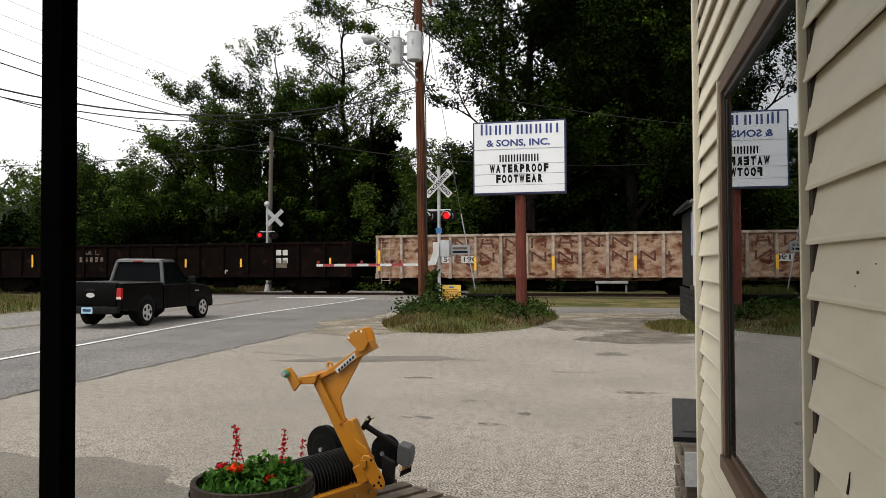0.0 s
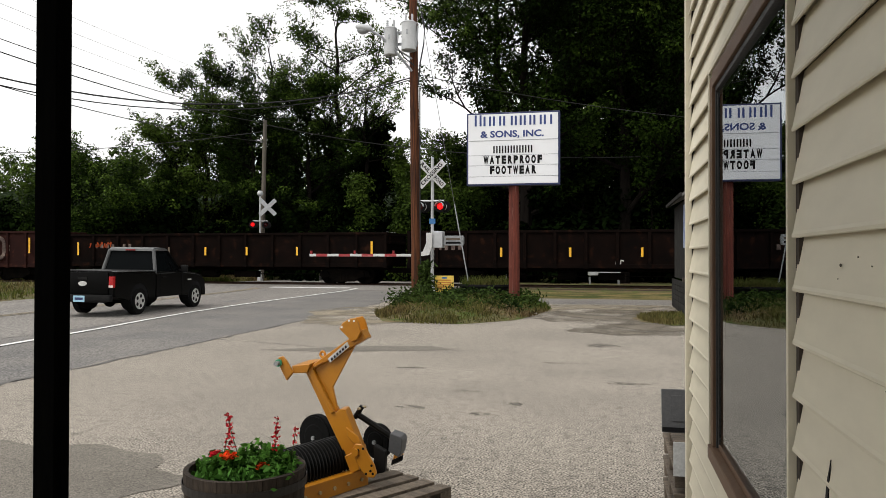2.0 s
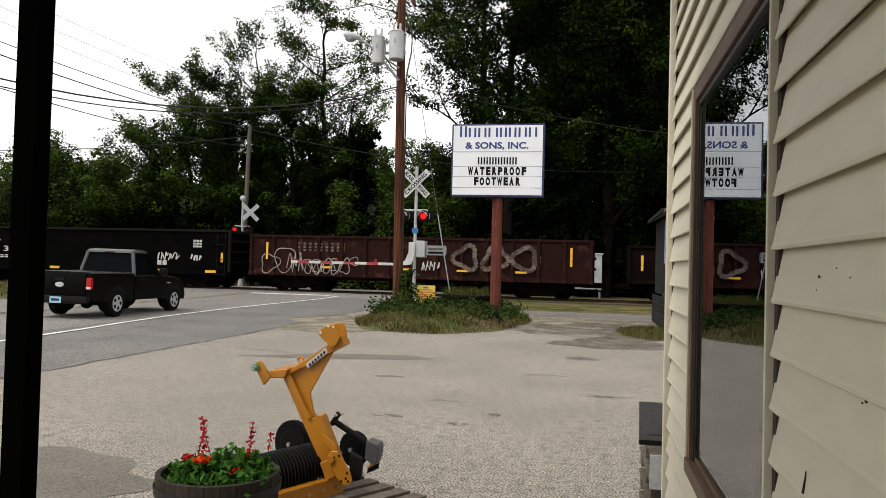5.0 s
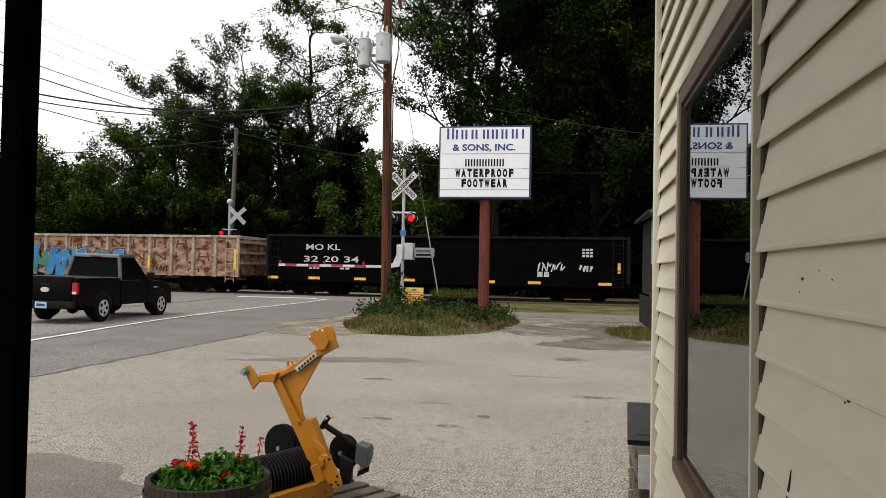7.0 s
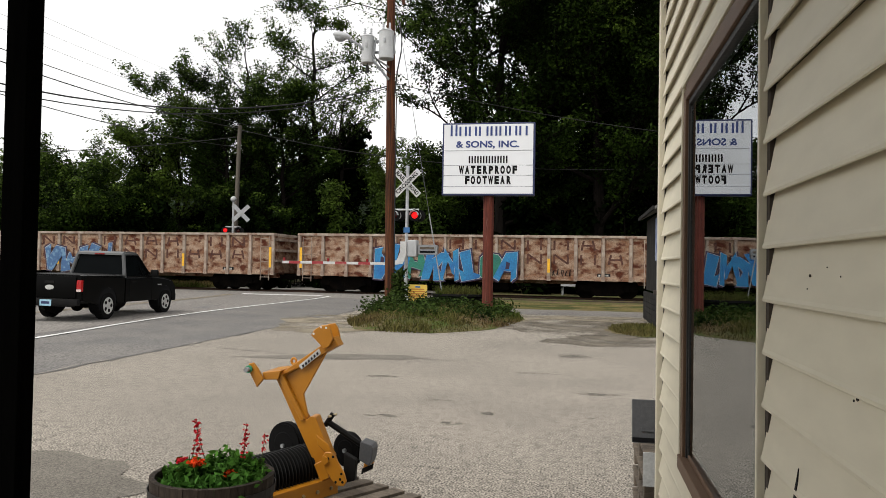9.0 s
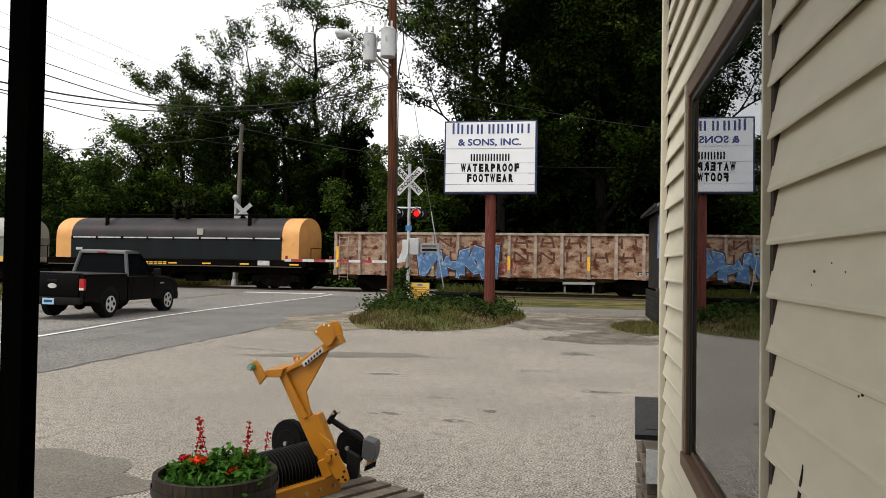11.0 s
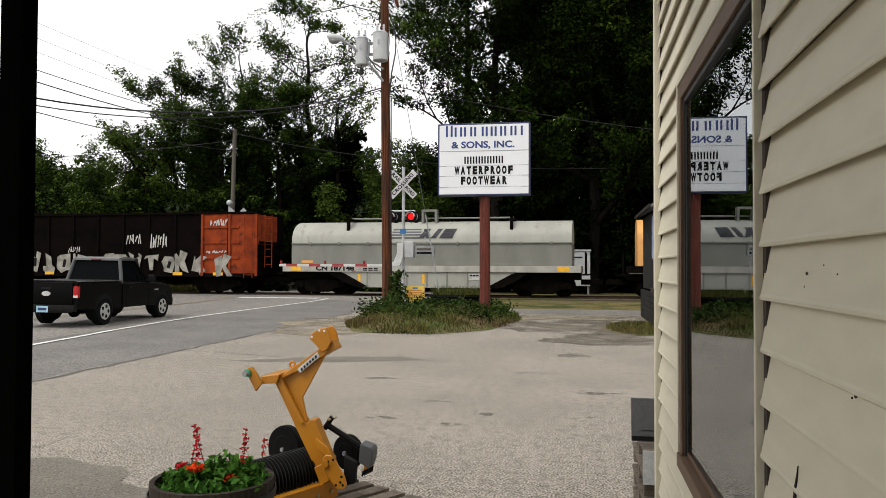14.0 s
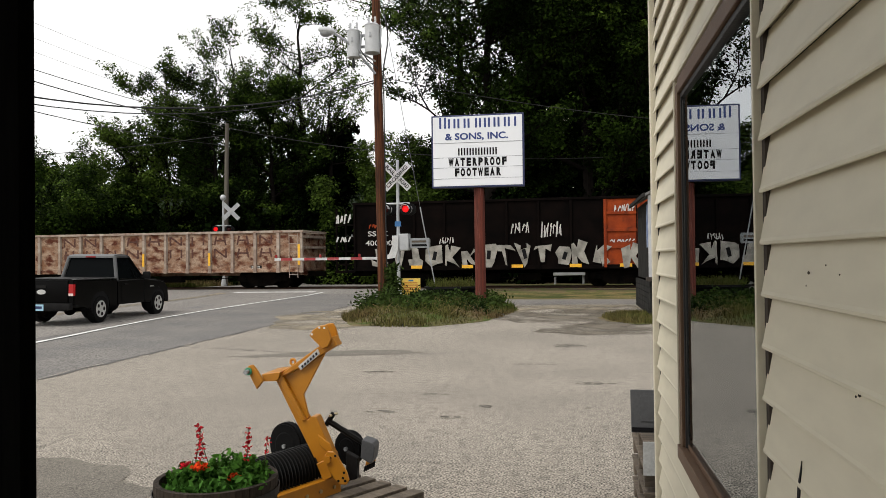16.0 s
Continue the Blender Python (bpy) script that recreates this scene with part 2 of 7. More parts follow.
M_SSEX = mat("dull_black_rusty_paint", (0.0028, 0.0024, 0.0023), 0.9, second=(0.006, 0.004, 0.0035), scale=1.4, fine=25, grain=0.2, spec=0.02)
M_ORANGE = mat("orange_red_freight_paint", (0.29, 0.047, 0.009), 0.8, second=(0.17, 0.026, 0.008), scale=2, third=(0.09, 0.02, 0.01), tscale=3.0, tlo=0.56, thi=0.70, spec=0.15)
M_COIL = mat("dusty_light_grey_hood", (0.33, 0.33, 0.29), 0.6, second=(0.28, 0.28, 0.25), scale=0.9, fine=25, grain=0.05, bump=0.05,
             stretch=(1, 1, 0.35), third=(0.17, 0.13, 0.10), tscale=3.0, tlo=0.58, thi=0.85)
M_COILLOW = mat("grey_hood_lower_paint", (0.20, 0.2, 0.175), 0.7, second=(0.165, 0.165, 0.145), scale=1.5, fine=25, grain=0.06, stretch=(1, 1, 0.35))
M_COILSILL = mat("pale_sill_paint_with_rust", (0.40, 0.39, 0.35), 0.7, second=(0.3, 0.29, 0.26), scale=2, third=(0.22, 0.07, 0.035), tscale=2.2, tlo=0.62, thi=0.72, stretch=(1, 1, 0.6))
M_HOODTOP = mat("dull_plum_brown_hood", (0.026, 0.018, 0.020), 0.5, second=(0.012, 0.010, 0.013), scale=0.9, fine=25, grain=0.12, stretch=(1, 1, 0.5),
                third=(0.05, 0.02, 0.012), tscale=2.4, tlo=0.6, thi=0.8, spec=0.25)
M_HOODLOW = mat("dark_teal_hood_side", (0.0035, 0.0075, 0.0092), 0.5, second=(0.0018, 0.0035, 0.0045), scale=1.2, fine=25, grain=0.12, stretch=(1, 1, 0.4), spec=0.2)
M_HOODEND = mat("yellow_orange_hood_end", (0.68, 0.34, 0.10), 0.6, second=(0.6, 0.29, 0.09), scale=2, third=(0.2, 0.07, 0.04), tscale=4, tlo=0.66, thi=0.74)
M_STRIPE = mat("yellow_reflector", (0.85, 0.47, 0.02), 0.4, second=(0.7, 0.36, 0.03), scale=8)
M_MARK = mat("white_stencil_paint", (0.55, 0.54, 0.52), 0.7, second=(0.4, 0.39, 0.37), scale=6)
M_DIMMARK = mat("grimy_faded_stencil_paint", (0.16, 0.12, 0.10), 0.8, second=(0.05, 0.03, 0.025), scale=5, lo=0.4, hi=0.6)
M_GRAFBLUE = mat("blue_spray_paint", (0.012, 0.12, 0.34), 0.6, second=(0.02, 0.21, 0.42), scale=1.6, fine=20, grain=0.3)
M_GRAFGREEN = mat("green_spray_paint", (0.01, 0.11, 0.09), 0.6, second=(0.02, 0.18, 0.12), scale=2, fine=20, grain=0.3)
M_GRAFDARK = mat("dark_spray_outline", (0.03, 0.016, 0.05), 0.5, scale=3)
M_GRAFWHITE = mat("white_spray_paint", (0.34, 0.32, 0.28), 0.6, second=(0.16, 0.15, 0.13), scale=3)
M_GRAFPALE = mat("pale_blue_spray_paint", (0.05, 0.12, 0.26), 0.6, second=(0.14, 0.26, 0.4), scale=5, lo=0.5, hi=0.62)
M_NSMARK = mat("dark_grey_emblem_paint", (0.07, 0.07, 0.085), 0.6, scale=4)
M_RAIL = mat("rusty_rail_steel", (0.06, 0.034, 0.024), 0.8, metal=0.1, scale=5, spec=0.2)
M_TIE = mat("tarred_timber_sleeper", (0.05, 0.038, 0.03), 0.9, scale=4, piece=0.25)
# vehicle
M_CARBLACK = mat("dusty_black_car_paint", (0.0022, 0.0022, 0.0023), 0.3, scale=1.5, second=(0.0035, 0.0034, 0.0033), coat=0.0, spec=0.06, fine=90, grain=0.05, bump=0.0)
M_CARGREY = mat("roof_grey_and_rail_sheen", (0.075, 0.077, 0.078), 0.45, scale=2, coat=0.1, bump=0)
M_TYRE = mat("black_tyre_rubber", (0.006, 0.006, 0.006), 0.9, scale=6, spec=0.1)
M_CHROME = mat("bright_alloy", (0.6, 0.6, 0.58), 0.4, metal=0.35, scale=6, bump=0)
M_VINYL = mat("black_bed_cover", (0.005, 0.005, 0.0052), 0.5, scale=4, spec=0.12)
M_PLATE = mat("blue_white_registration_plate", (0.35, 0.55, 0.65), 0.5, second=(0.25, 0.45, 0.6), scale=8)
# near things
M_IMPLEMENT = mat("yellow_ochre_enamel", (0.47, 0.188, 0.007), 0.42, second=(0.40, 0.155, 0.007), scale=4, fine=60, grain=0.03, bump=0.03, coat=0.2)
M_RUBBER = mat("black_cast_iron_ring", (0.008, 0.008, 0.0083), 0.5, scale=6, second=(0.012, 0.012, 0.012), spec=0.14)
M_BOLT = mat("zinc_plated_bolt", (0.5, 0.4, 0.24), 0.4, metal=0.7, scale=8)
M_GREENPIN = mat("green_plastic_cap", (0.05, 0.32, 0.17), 0.4, scale=8)
M_PALLET = mat("weathered_grey_pallet_wood", (0.15, 0.12, 0.09), 0.9, second=(0.085, 0.067, 0.05), scale=5, stretch=(1, 6, 6), fine=40, grain=0.25, bump=0.4, piece=0.25)
M_STAVE = mat("weathered_dark_barrel_oak", (0.052, 0.04, 0.031), 0.85, second=(0.026, 0.021, 0.017), scale=6, stretch=(5, 5, 0.5), fine=40, grain=0.3, bump=0.4, piece=0.25, spec=0.15)
M_HOOP = mat("dark_iron_hoop", (0.035, 0.032, 0.03), 0.6, metal=0.5, scale=6)
M_SOIL = mat("dark_potting_soil", (0.02, 0.014, 0.01), 0.95, scale=8, fine=40, grain=0.4, bump=1)
M_PAPER = mat("white_paper_sheet", (0.55, 0.56, 0.56), 0.7, second=(0.45, 0.46, 0.47), scale=6)
M_SHEET = mat("dark_grey_rubber_sheet", (0.06, 0.062, 0.066), 0.6, second=(0.085, 0.085, 0.09), scale=3)
M_SHEDGREY = mat("grey_painted_boards", (0.035, 0.034, 0.032), 0.85, second=(0.018, 0.0175, 0.017), scale=3, fine=30, piece=0.15, spec=0.1)
M_POSTER = mat("blue_poster_print", (0.07, 0.12, 0.3), 0.6, second=(0.3, 0.36, 0.5), scale=4)
M_ROOFING = mat("grey_shingle", (0.16, 0.155, 0.15), 0.9, scale=4)
# plants
M_LEAF = leaf_mat("broad_leaf_green", (0.054, 0.086, 0.012), (0.02, 0.037, 0.006))
# Darker copy of the broad leaf green; shade is put into the colour.
M_LEAFDARK = leaf_mat("shade_painted_leaf_green", (0.020, 0.038, 0.005), (0.0038, 0.0082, 0.0018), 0.02)
# Undergrowth leaves: the deep shade beneath the canopy is put into their colour.
M_THICKET = leaf_mat("deep_shade_painted_leaf_green", (0.0045, 0.009, 0.0022), (0.0012, 0.0026, 0.0008), 0.0)
# Paler leaf green with sunlight put into the colour, for outer clumps.
M_LEAFLIGHT = leaf_mat("sunlit_painted_leaf_green", (0.07, 0.112, 0.016), (0.036, 0.062, 0.01))
M_GRASSBLADE = leaf_mat("grass_blade_green", (0.066, 0.09, 0.017), (0.12, 0.085, 0.04))
M_IVY = leaf_mat("weed_leaf_green", (0.036, 0.058, 0.013), (0.016, 0.03, 0.007))
M_FLOWERLEAF = leaf_mat("sage_leaf_green", (0.07, 0.17, 0.025), (0.035, 0.1, 0.018))
M_PETAL = leaf_mat("red_petal", (0.55, 0.02, 0.03), (0.42, 0.015, 0.03))
M_ORANGEPETAL = leaf_mat("orange_red_petal", (0.75, 0.075, 0.012), (0.65, 0.05, 0.015))
M_STEM = mat("green_brown_stem", (0.07, 0.075, 0.03), 0.8, scale=8)
M_BARK = mat("dark_grey_bark", (0.012, 0.010, 0.0085), 0.95, second=(0.006, 0.005, 0.0045), scale=3, stretch=(3, 3, 0.5), fine=20, grain=0.3, bump=0.6, spec=0.02)


# ---- building helpers ----
def box(bm, lo, hi, bevel=0.0, m=None):
    c = [(a + b) / 2 for a, b in zip(lo, hi)]
    s = [abs(b - a) for a, b in zip(lo, hi)]
    mm = Matrix.LocRotScale(c, None, s)
    r = bmesh.ops.create_cube(bm, size=1.0, matrix=(m @ mm) if m else mm)
    if bevel:
        es = list({e for v in r["verts"] for e in v.link_edges})
        bmesh.ops.bevel(bm, geom=es, offset=bevel, segments=2, affect="EDGES", profile=0.6)
    return bm


def cyl(bm, p0, p1, r0, r1=None, seg=12):
    p0, p1 = Vector(p0), Vector(p1)
    d = p1 - p0
    m = Matrix.Translation((p0 + p1) / 2) @ d.to_track_quat("Z", "Y").to_matrix().to_4x4()
    bmesh.ops.create_cone(bm, cap_ends=True, segments=seg, radius1=r0, radius2=r0 if r1 is None else r1, depth=d.length, matrix=m)
    return bm


def prism(bm, pts, axis, a, b, m=None):
    """A flat outline pushed along an axis from a to b. axis y: points are (x, z); x: (y, z); z: (x, y)."""
    def at(p, q):
        v = {"y": (p[0], q, p[1]), "x": (q, p[0], p[1]), "z": (p[0], p[1], q)}[axis]
        return m @ Vector(v) if m else v
    lo, hi = [bm.verts.new(at(p, a)) for p in pts], [bm.verts.new(at(p, b)) for p in pts]
    fs = [bm.faces.new(lo), bm.faces.new(hi[::-1])]
    n = len(pts)
    for i in range(n):
        fs.append(bm.faces.new((lo[i], hi[i], hi[(i + 1) % n], lo[(i + 1) % n])))
    bmesh.ops.recalc_face_normals(bm, faces=fs)
    return bm


def tube(bm, pts, r, seg=6, r_end=None):
    """A round bar along a line of points."""
    rings, n = [], len(pts)
    for i, p in enumerate(pts):
        p = Vector(p)
        d = (Vector(pts[min(i + 1, n - 1)]) - Vector(pts[max(i - 1, 0)])).normalized()
        q = d.to_track_quat("Z", "Y")
        rr = r if r_end is None else r + (r_end - r) * i / (n - 1)
        rings.append([bm.verts.new(p + q @ Vector((math.cos(2 * math.pi * j / seg) * rr, math.sin(2 * math.pi * j / seg) * rr, 0))) for j in range(seg)])
    for a, b in zip(rings, rings[1:]):
        for j in range(seg):
            bm.faces.new((a[j], a[(j + 1) % seg], b[(j + 1) % seg], b[j]))
    bm.faces.new(rings[0][::-1])
    bm.faces.new(rings[-1])
    return bm


def ring(bm, centre, axis, r, t, seg=24, tseg=6):
    """A torus."""
    q = Vector(axis).to_track_quat("Z", "Y")
    rows = []
    for i in range(seg):
        a = 2 * math.pi * i / seg
        row = []
        for j in range(tseg):
            b = 2 * math.pi * j / tseg
            v = Vector(((r + t * math.cos(b)) * math.cos(a), (r + t * math.cos(b)) * math.sin(a), t * math.sin(b)))
            row.append(bm.verts.new(Vector(centre) + q @ v))
        rows.append(row)
    for i in range(seg):
        a, b = rows[i], rows[(i + 1) % seg]
        for j in range(tseg):
            bm.faces.new((a[j], b[j], b[(j + 1) % tseg], a[(j + 1) % tseg]))
    return bm


def part(name, bm, material, parent=None, label="", smooth=False, at=None):
    me = bpy.data.meshes.new(name)
    bm.to_mesh(me)
    bm.free()
    me.materials.append(material)
    if smooth:
        me.polygons.foreach_set("use_smooth", [True] * len(me.polygons))
        me.set_sharp_from_angle(angle=radians(40))
    ob = new(name, me)
    if parent:
        ob.parent = parent
    if at is not None:
        ob.matrix_basis = at
    return tagged(ob, label)


def again(name, ob, parent, at):
    """One more piece on the same mesh."""
    o = new(name, ob.data)
    o.parent, o.matrix_basis = parent, at
    return o


def thing(name, m, label, category, group="", kind=""):
    return tagged(new(name), label, category, group, kind) if m is None else placed(tagged(new(name), label, category, group, kind), m)


def placed(ob, m):
    ob.matrix_basis = m
    return ob


def B():
    return bmesh.new()


def soup(name, verts, faces_n, material, parent=None, label=""):
    """A mesh of many separate polygons of faces_n corners each, from an array of points."""
    n = len(verts)
    me = bpy.data.meshes.new(name)
    me.vertices.add(n)
    me.vertices.foreach_set("co", np.asarray(verts, dtype=np.float32).ravel())
    me.loops.add(n)
    me.loops.foreach_set("vertex_index", np.arange(n, dtype=np.int32))
    me.polygons.add(n // faces_n)
    me.polygons.foreach_set("loop_start", np.arange(0, n, faces_n, dtype=np.int32))
    me.update(calc_edges=True)
    me.materials.append(material)
    ob = new(name, me)
    if parent:
        ob.parent = parent
    return tagged(ob, label)


def writing(name, text, size, m, material, parent, width=None, depth=0.004, bold=0.0, label=""):
    """Raised letters, centred on m, in its x-y plane; width squeezes or widens the line."""
    cu = bpy.data.curves.new(name, "FONT")
    cu.body, cu.size, cu.extrude, cu.offset = text, size, depth, bold
    cu.align_x, cu.align_y, cu.resolution_u = "CENTER", "CENTER", 3
    tmp = new(name, cu)
    bpy.context.view_layer.update()
    me = bpy.data.meshes.new_from_object(tmp.evaluated_get(bpy.context.evaluated_depsgraph_get()))
    bpy.data.objects.remove(tmp)
    co = np.empty(len(me.vertices) * 3, dtype=np.float32)
    me.vertices.foreach_get("co", co)
    co = co.reshape(-1, 3)
    if width:
        co[:, 0] *= width / (co[:, 0].max() - co[:, 0].min())
    me.vertices.foreach_set("co", co.ravel())
    me.materials.clear()
    me.materials.append(material)
    ob = new(name, me)
    ob.parent, ob.matrix_basis = parent, m
    return tagged(ob, label)


def leaves(centres, spread, count, size, rng, flat=0.5, squash=0.8):
    """Corner points of many small pointed leaf blades strewn round the centres."""
    c = np.asarray(centres)
    idx = rng.integers(0, len(c), count)
    p = c[idx] + rng.normal(0, 1, (count, 3)) * np.array([spread, spread, spread * squash])
    u = rng.normal(0, 1, (count, 3))
    u[:, 2] *= flat
    u /= np.linalg.norm(u, axis=1)[:, None]
    w = np.cross(u, rng.normal(0, 1, (count, 3)))
    w /= np.linalg.norm(w, axis=1)[:, None]
    s = size * rng.uniform(0.55, 1.35, (count, 1))
    nrm = np.cross(u, w) * s * 0.18
    v = np.stack([p - u * s, p + w * s * 0.5 - nrm, p + u * s, p - w * s * 0.5 - nrm], axis=1)
    return v.reshape(-1, 3)


def clumps(centres, radius, count, size, rng, squash=0.62):
    """Corner points of leaf blades that clothe rounded clumps: dense on the outside, faces turned out and up."""
    c = np.asarray(centres)
    rad = radius * rng.uniform(0.5, 1.5, len(c))
    idx = rng.choice(len(c), count, p=rad ** 2 / (rad ** 2).sum())
    d = rng.normal(0, 1, (count, 3))
    d[:, 2] += 0.35
    d /= np.linalg.norm(d, axis=1)[:, None]
    r = rad[idx] * (rng.uniform(0, 1, count) ** 0.3 + 0.18 * np.maximum(0, rng.normal(0, 0.5, count)))
    p = c[idx] + d * r[:, None] * np.array([1, 1, squash])
    nrm = d * 0.75 + rng.normal(0, 0.42, (count, 3)) + np.array([0, 0, 0.5])
    nrm /= np.linalg.norm(nrm, axis=1)[:, None]
    u = np.cross(nrm, rng.normal(0, 1, (count, 3)))
    u /= np.linalg.norm(u, axis=1)[:, None]
    w = np.cross(nrm, u)
    s = size * rng.uniform(0.6, 1.35, (count, 1))
    v = np.stack([p - u * s, p + w * s * 0.52 - nrm * s * 0.15, p + u * s - nrm * s * 0.2, p - w * s * 0.52 - nrm * s * 0.15], axis=1)
    return v.reshape(-1, 3)


# ---- ground ----
def ground_z(x, y):
    """Height of the ground: level lot, a slow rise to the crossing, level beyond."""
    ys, zs = (-1e9, 15, 22, 27, 30, 32.3, 34, 38, 44, 60, 110, 400), (0, 0, 0.05, 0.08, 0.115, 0.18, 0.21, 0.21, 0.12, 0.4, 3.0, 3.0)
    return float(np.interp(y, ys, zs))


def sheet(name, xs, ys, lift, material, label="", edge=None):
    """A piece of paving or soil that follows the ground; edge(x, y) may move its rim."""
    bm = B()
    g = [[bm.verts.new((*(edge(x, y) if edge else (x, y)), 0)) for x in xs] for y in ys]
    for row in g:
        for v in row:
            v.co.z = ground_z(v.co.x, v.co.y) + lift
    for j in range(len(ys) - 1):
        for i in range(len(xs) - 1):
            bm.faces.new((g[j][i], g[j][i + 1], g[j + 1][i + 1], g[j + 1][i]))
    return tagged(part(name, bm, material), label, kind="structure")


def steps(a, b, d):
    n = max(1, round((b - a) / d))
    return [a + (b - a) * i / n for i in range(n + 1)]


sheet("ground", (-900, -300, -100, *steps(-60, 60, 6), 100, 300, 900), (-400, -100, -20, 0, 10, *steps(15, 34, 1), *steps(36, 60, 2), 75, 90, 110, 200, 900), -0.02, M_EARTH,
      "open ground of dry grass and soil")


def lot_edge(x, y):
    return (x + (0.07 * math.sin(y * 1.7) + 0.04 * math.sin(y * 4.1) if x < -6.9 else 0), y)


sheet("paved_lot", steps(-7.1, 14, 0.9), (-14, -6, 0, *steps(4, 26.4, 0.6)), 0.0, M_LOT, "pale worn asphalt lot with cracks and stains", lot_edge)
sheet("road_shoulder", steps(-11.2, -6.9, 0.4), (-60, -20, 0, *steps(5, 31, 0.7)), -0.008, M_SHOULDER, "darker cracked asphalt road shoulder")
sheet("road", steps(-19.5, -11.0, 0.8), (-120, -60, -20, 0, *steps(5, 60, 0.7), 80, 120), -0.004, M_ROAD, "grey asphalt two-lane road over the crossing")
sheet("crossing_apron", steps(-10.99, -6.4, 0.7), steps(31, 44, 0.5), -0.003, M_ROAD, "asphalt apron at the level crossing")
def lane_edge(x, y):
    return (x + float(np.interp(y, (-60, 6, 10, 13.5, 16.5, 19, 22, 25, 28, 31), (-9.0, -9.5, -9.95, -10.37, -10.78, -11.0, -11.08, -11.02, -10.86, -10.6))), y)


sheet("edge_line", (-0.07, 0.07), (-60, 0, *steps(6, 32.0, 0.8)), 0.006, M_WPAINT, "worn white edge line", lane_edge)
sheet("stop_line", (-14.7, -11.03), (31.9, 32.4), 0.006, M_WPAINT, "white stop line before the rails")
for dx in (0, 0.24):
    sheet("centre_line", (-15.0 - dx, -14.88 - dx), (-60, 0, *steps(6, 31.8, 0.8)), 0.006, M_YPAINT, "worn yellow centre line")
sheet("side_drive", steps(-3.2, 16, 1.2), steps(24.5, 27.2, 0.5), 0.004, M_ROAD, "narrow grey side drive",
      lambda x, y: (x + 0.4 * math.sin(y * 2), y + 0.08 * math.sin(x * 1.3) - 0.05 * x))
sheet("verge", steps(-6.8, 16, 1.2), steps(26.6, 31.2, 0.5), -0.004, M_STRAW, "straw-coloured dry verge", lambda x, y: (x, y + 0.12 * math.sin(x * 1.1)))


def blot(name, cx, cy, rx, ry, lift, material, label, seed, turn=0.0):
    """A patch with an uneven rim."""
    rng = random.Random(seed)
    bm = B()
    n = 60
    ph = [rng.uniform(0, 6.3) for _ in range(4)]
    mid = bm.verts.new((cx, cy, ground_z(cx, cy) + lift))
    rim = []
    for i in range(n):
        a = 2 * math.pi * i / n
        k = 1 + 0.10 * math.sin(3 * a + ph[0]) + 0.07 * math.sin(5 * a + ph[1]) + 0.05 * math.sin(11 * a + ph[2]) + rng.uniform(-0.015, 0.015)
        u, v = rx * k * math.cos(a), ry * k * math.sin(a)
        x, y = cx + u * math.cos(turn) - v * math.sin(turn), cy + u * math.sin(turn) + v * math.cos(turn)
        rim.append(bm.verts.new((x, y, ground_z(x, y) + lift)))
    for i in range(n):
        bm.faces.new((mid, rim[i], rim[(i + 1) % n]))
    return tagged(part(name, bm, material), label, kind="structure")


blot("asphalt_patch", -4.6, 4.5, 1.6, 1.05, 0.004, M_PATCH, "smooth darker asphalt repair patch", 3, 0.2)
blot("asphalt_patch", -3.9, 12.25, 1.45, 0.36, 0.004, M_PATCH, "long darker asphalt repair strip", 5, 0.3)
for sx, sy, rx, ry, sd in ((0.22, 9.55, 0.28, 0.09, 1), (-0.93, 7.98, 0.09, 0.09, 2), (-1.2, 7.4, 0.14, 0.06, 3), (-1.6, 8.64, 0.16, 0.06, 4), (-1.95, 7.6, 0.17, 0.07, 5),
                           (0.1, 8.0, 0.05, 0.05, 7), (-2.6, 10.3, 0.3, 0.08, 8), (-0.1, 13.6, 0.3, 0.3, 9), (-0.6, 11.2, 0.35, 0.06, 14)):
    blot("oil_stain", sx, sy, rx, ry, 0.005, M_STAIN, "dark oil stain on the asphalt", sd)
blot("dirt_patch", 0.9, 16.6, 1.6, 1.3, 0.005, M_DAMP, "damp dirty patch on the asphalt", 11)


def crack(x0, y0, x1, y1, wide, seed):
    rng = random.Random(seed)
    bm = B()
    n = max(6, int(math.hypot(x1 - x0, y1 - y0) / 0.25))
    rows = []
    for i in range(n + 1):
        f = i / n
        x, y = x0 + (x1 - x0) * f + rng.uniform(-0.05, 0.05), y0 + (y1 - y0) * f + rng.uniform(-0.05, 0.05)
        w = wide * rng.uniform(0.3, 1)
        rows.append([bm.verts.new((x + dx * w, y + dx * w * 0.6, ground_z(x, y) + 0.006)) for dx in (-1, 1)])
    for a, b in zip(rows, rows[1:]):
        bm.faces.new((a[0], a[1], b[1], b[0]))
    tagged(part("asphalt_crack", bm, M_CRACK), "jagged dark crack in the asphalt", kind="structure")


crack(-7.05, 6.5, -7.1, 25.0, 0.05, 2)
crack(-9.2, 7.0, -8.8, 29.0, 0.012, 3)
crack(-7.5, 13.2, -4.2, 12.2, 0.02, 4)
crack(-2.5, 12.3, 3.5, 12.9, 0.025, 5)
crack(-3.4, 16.7, -6.4, 12.8, 0.02, 6)
crack(-1.0, 16.9, 4.0, 15.2, 0.03, 8)
crack(-9.9, 15.0, -9.6, 24.0, 0.01, 9)
crack(-1.6, 9.9, 1.6, 10.3, 0.012, 10)

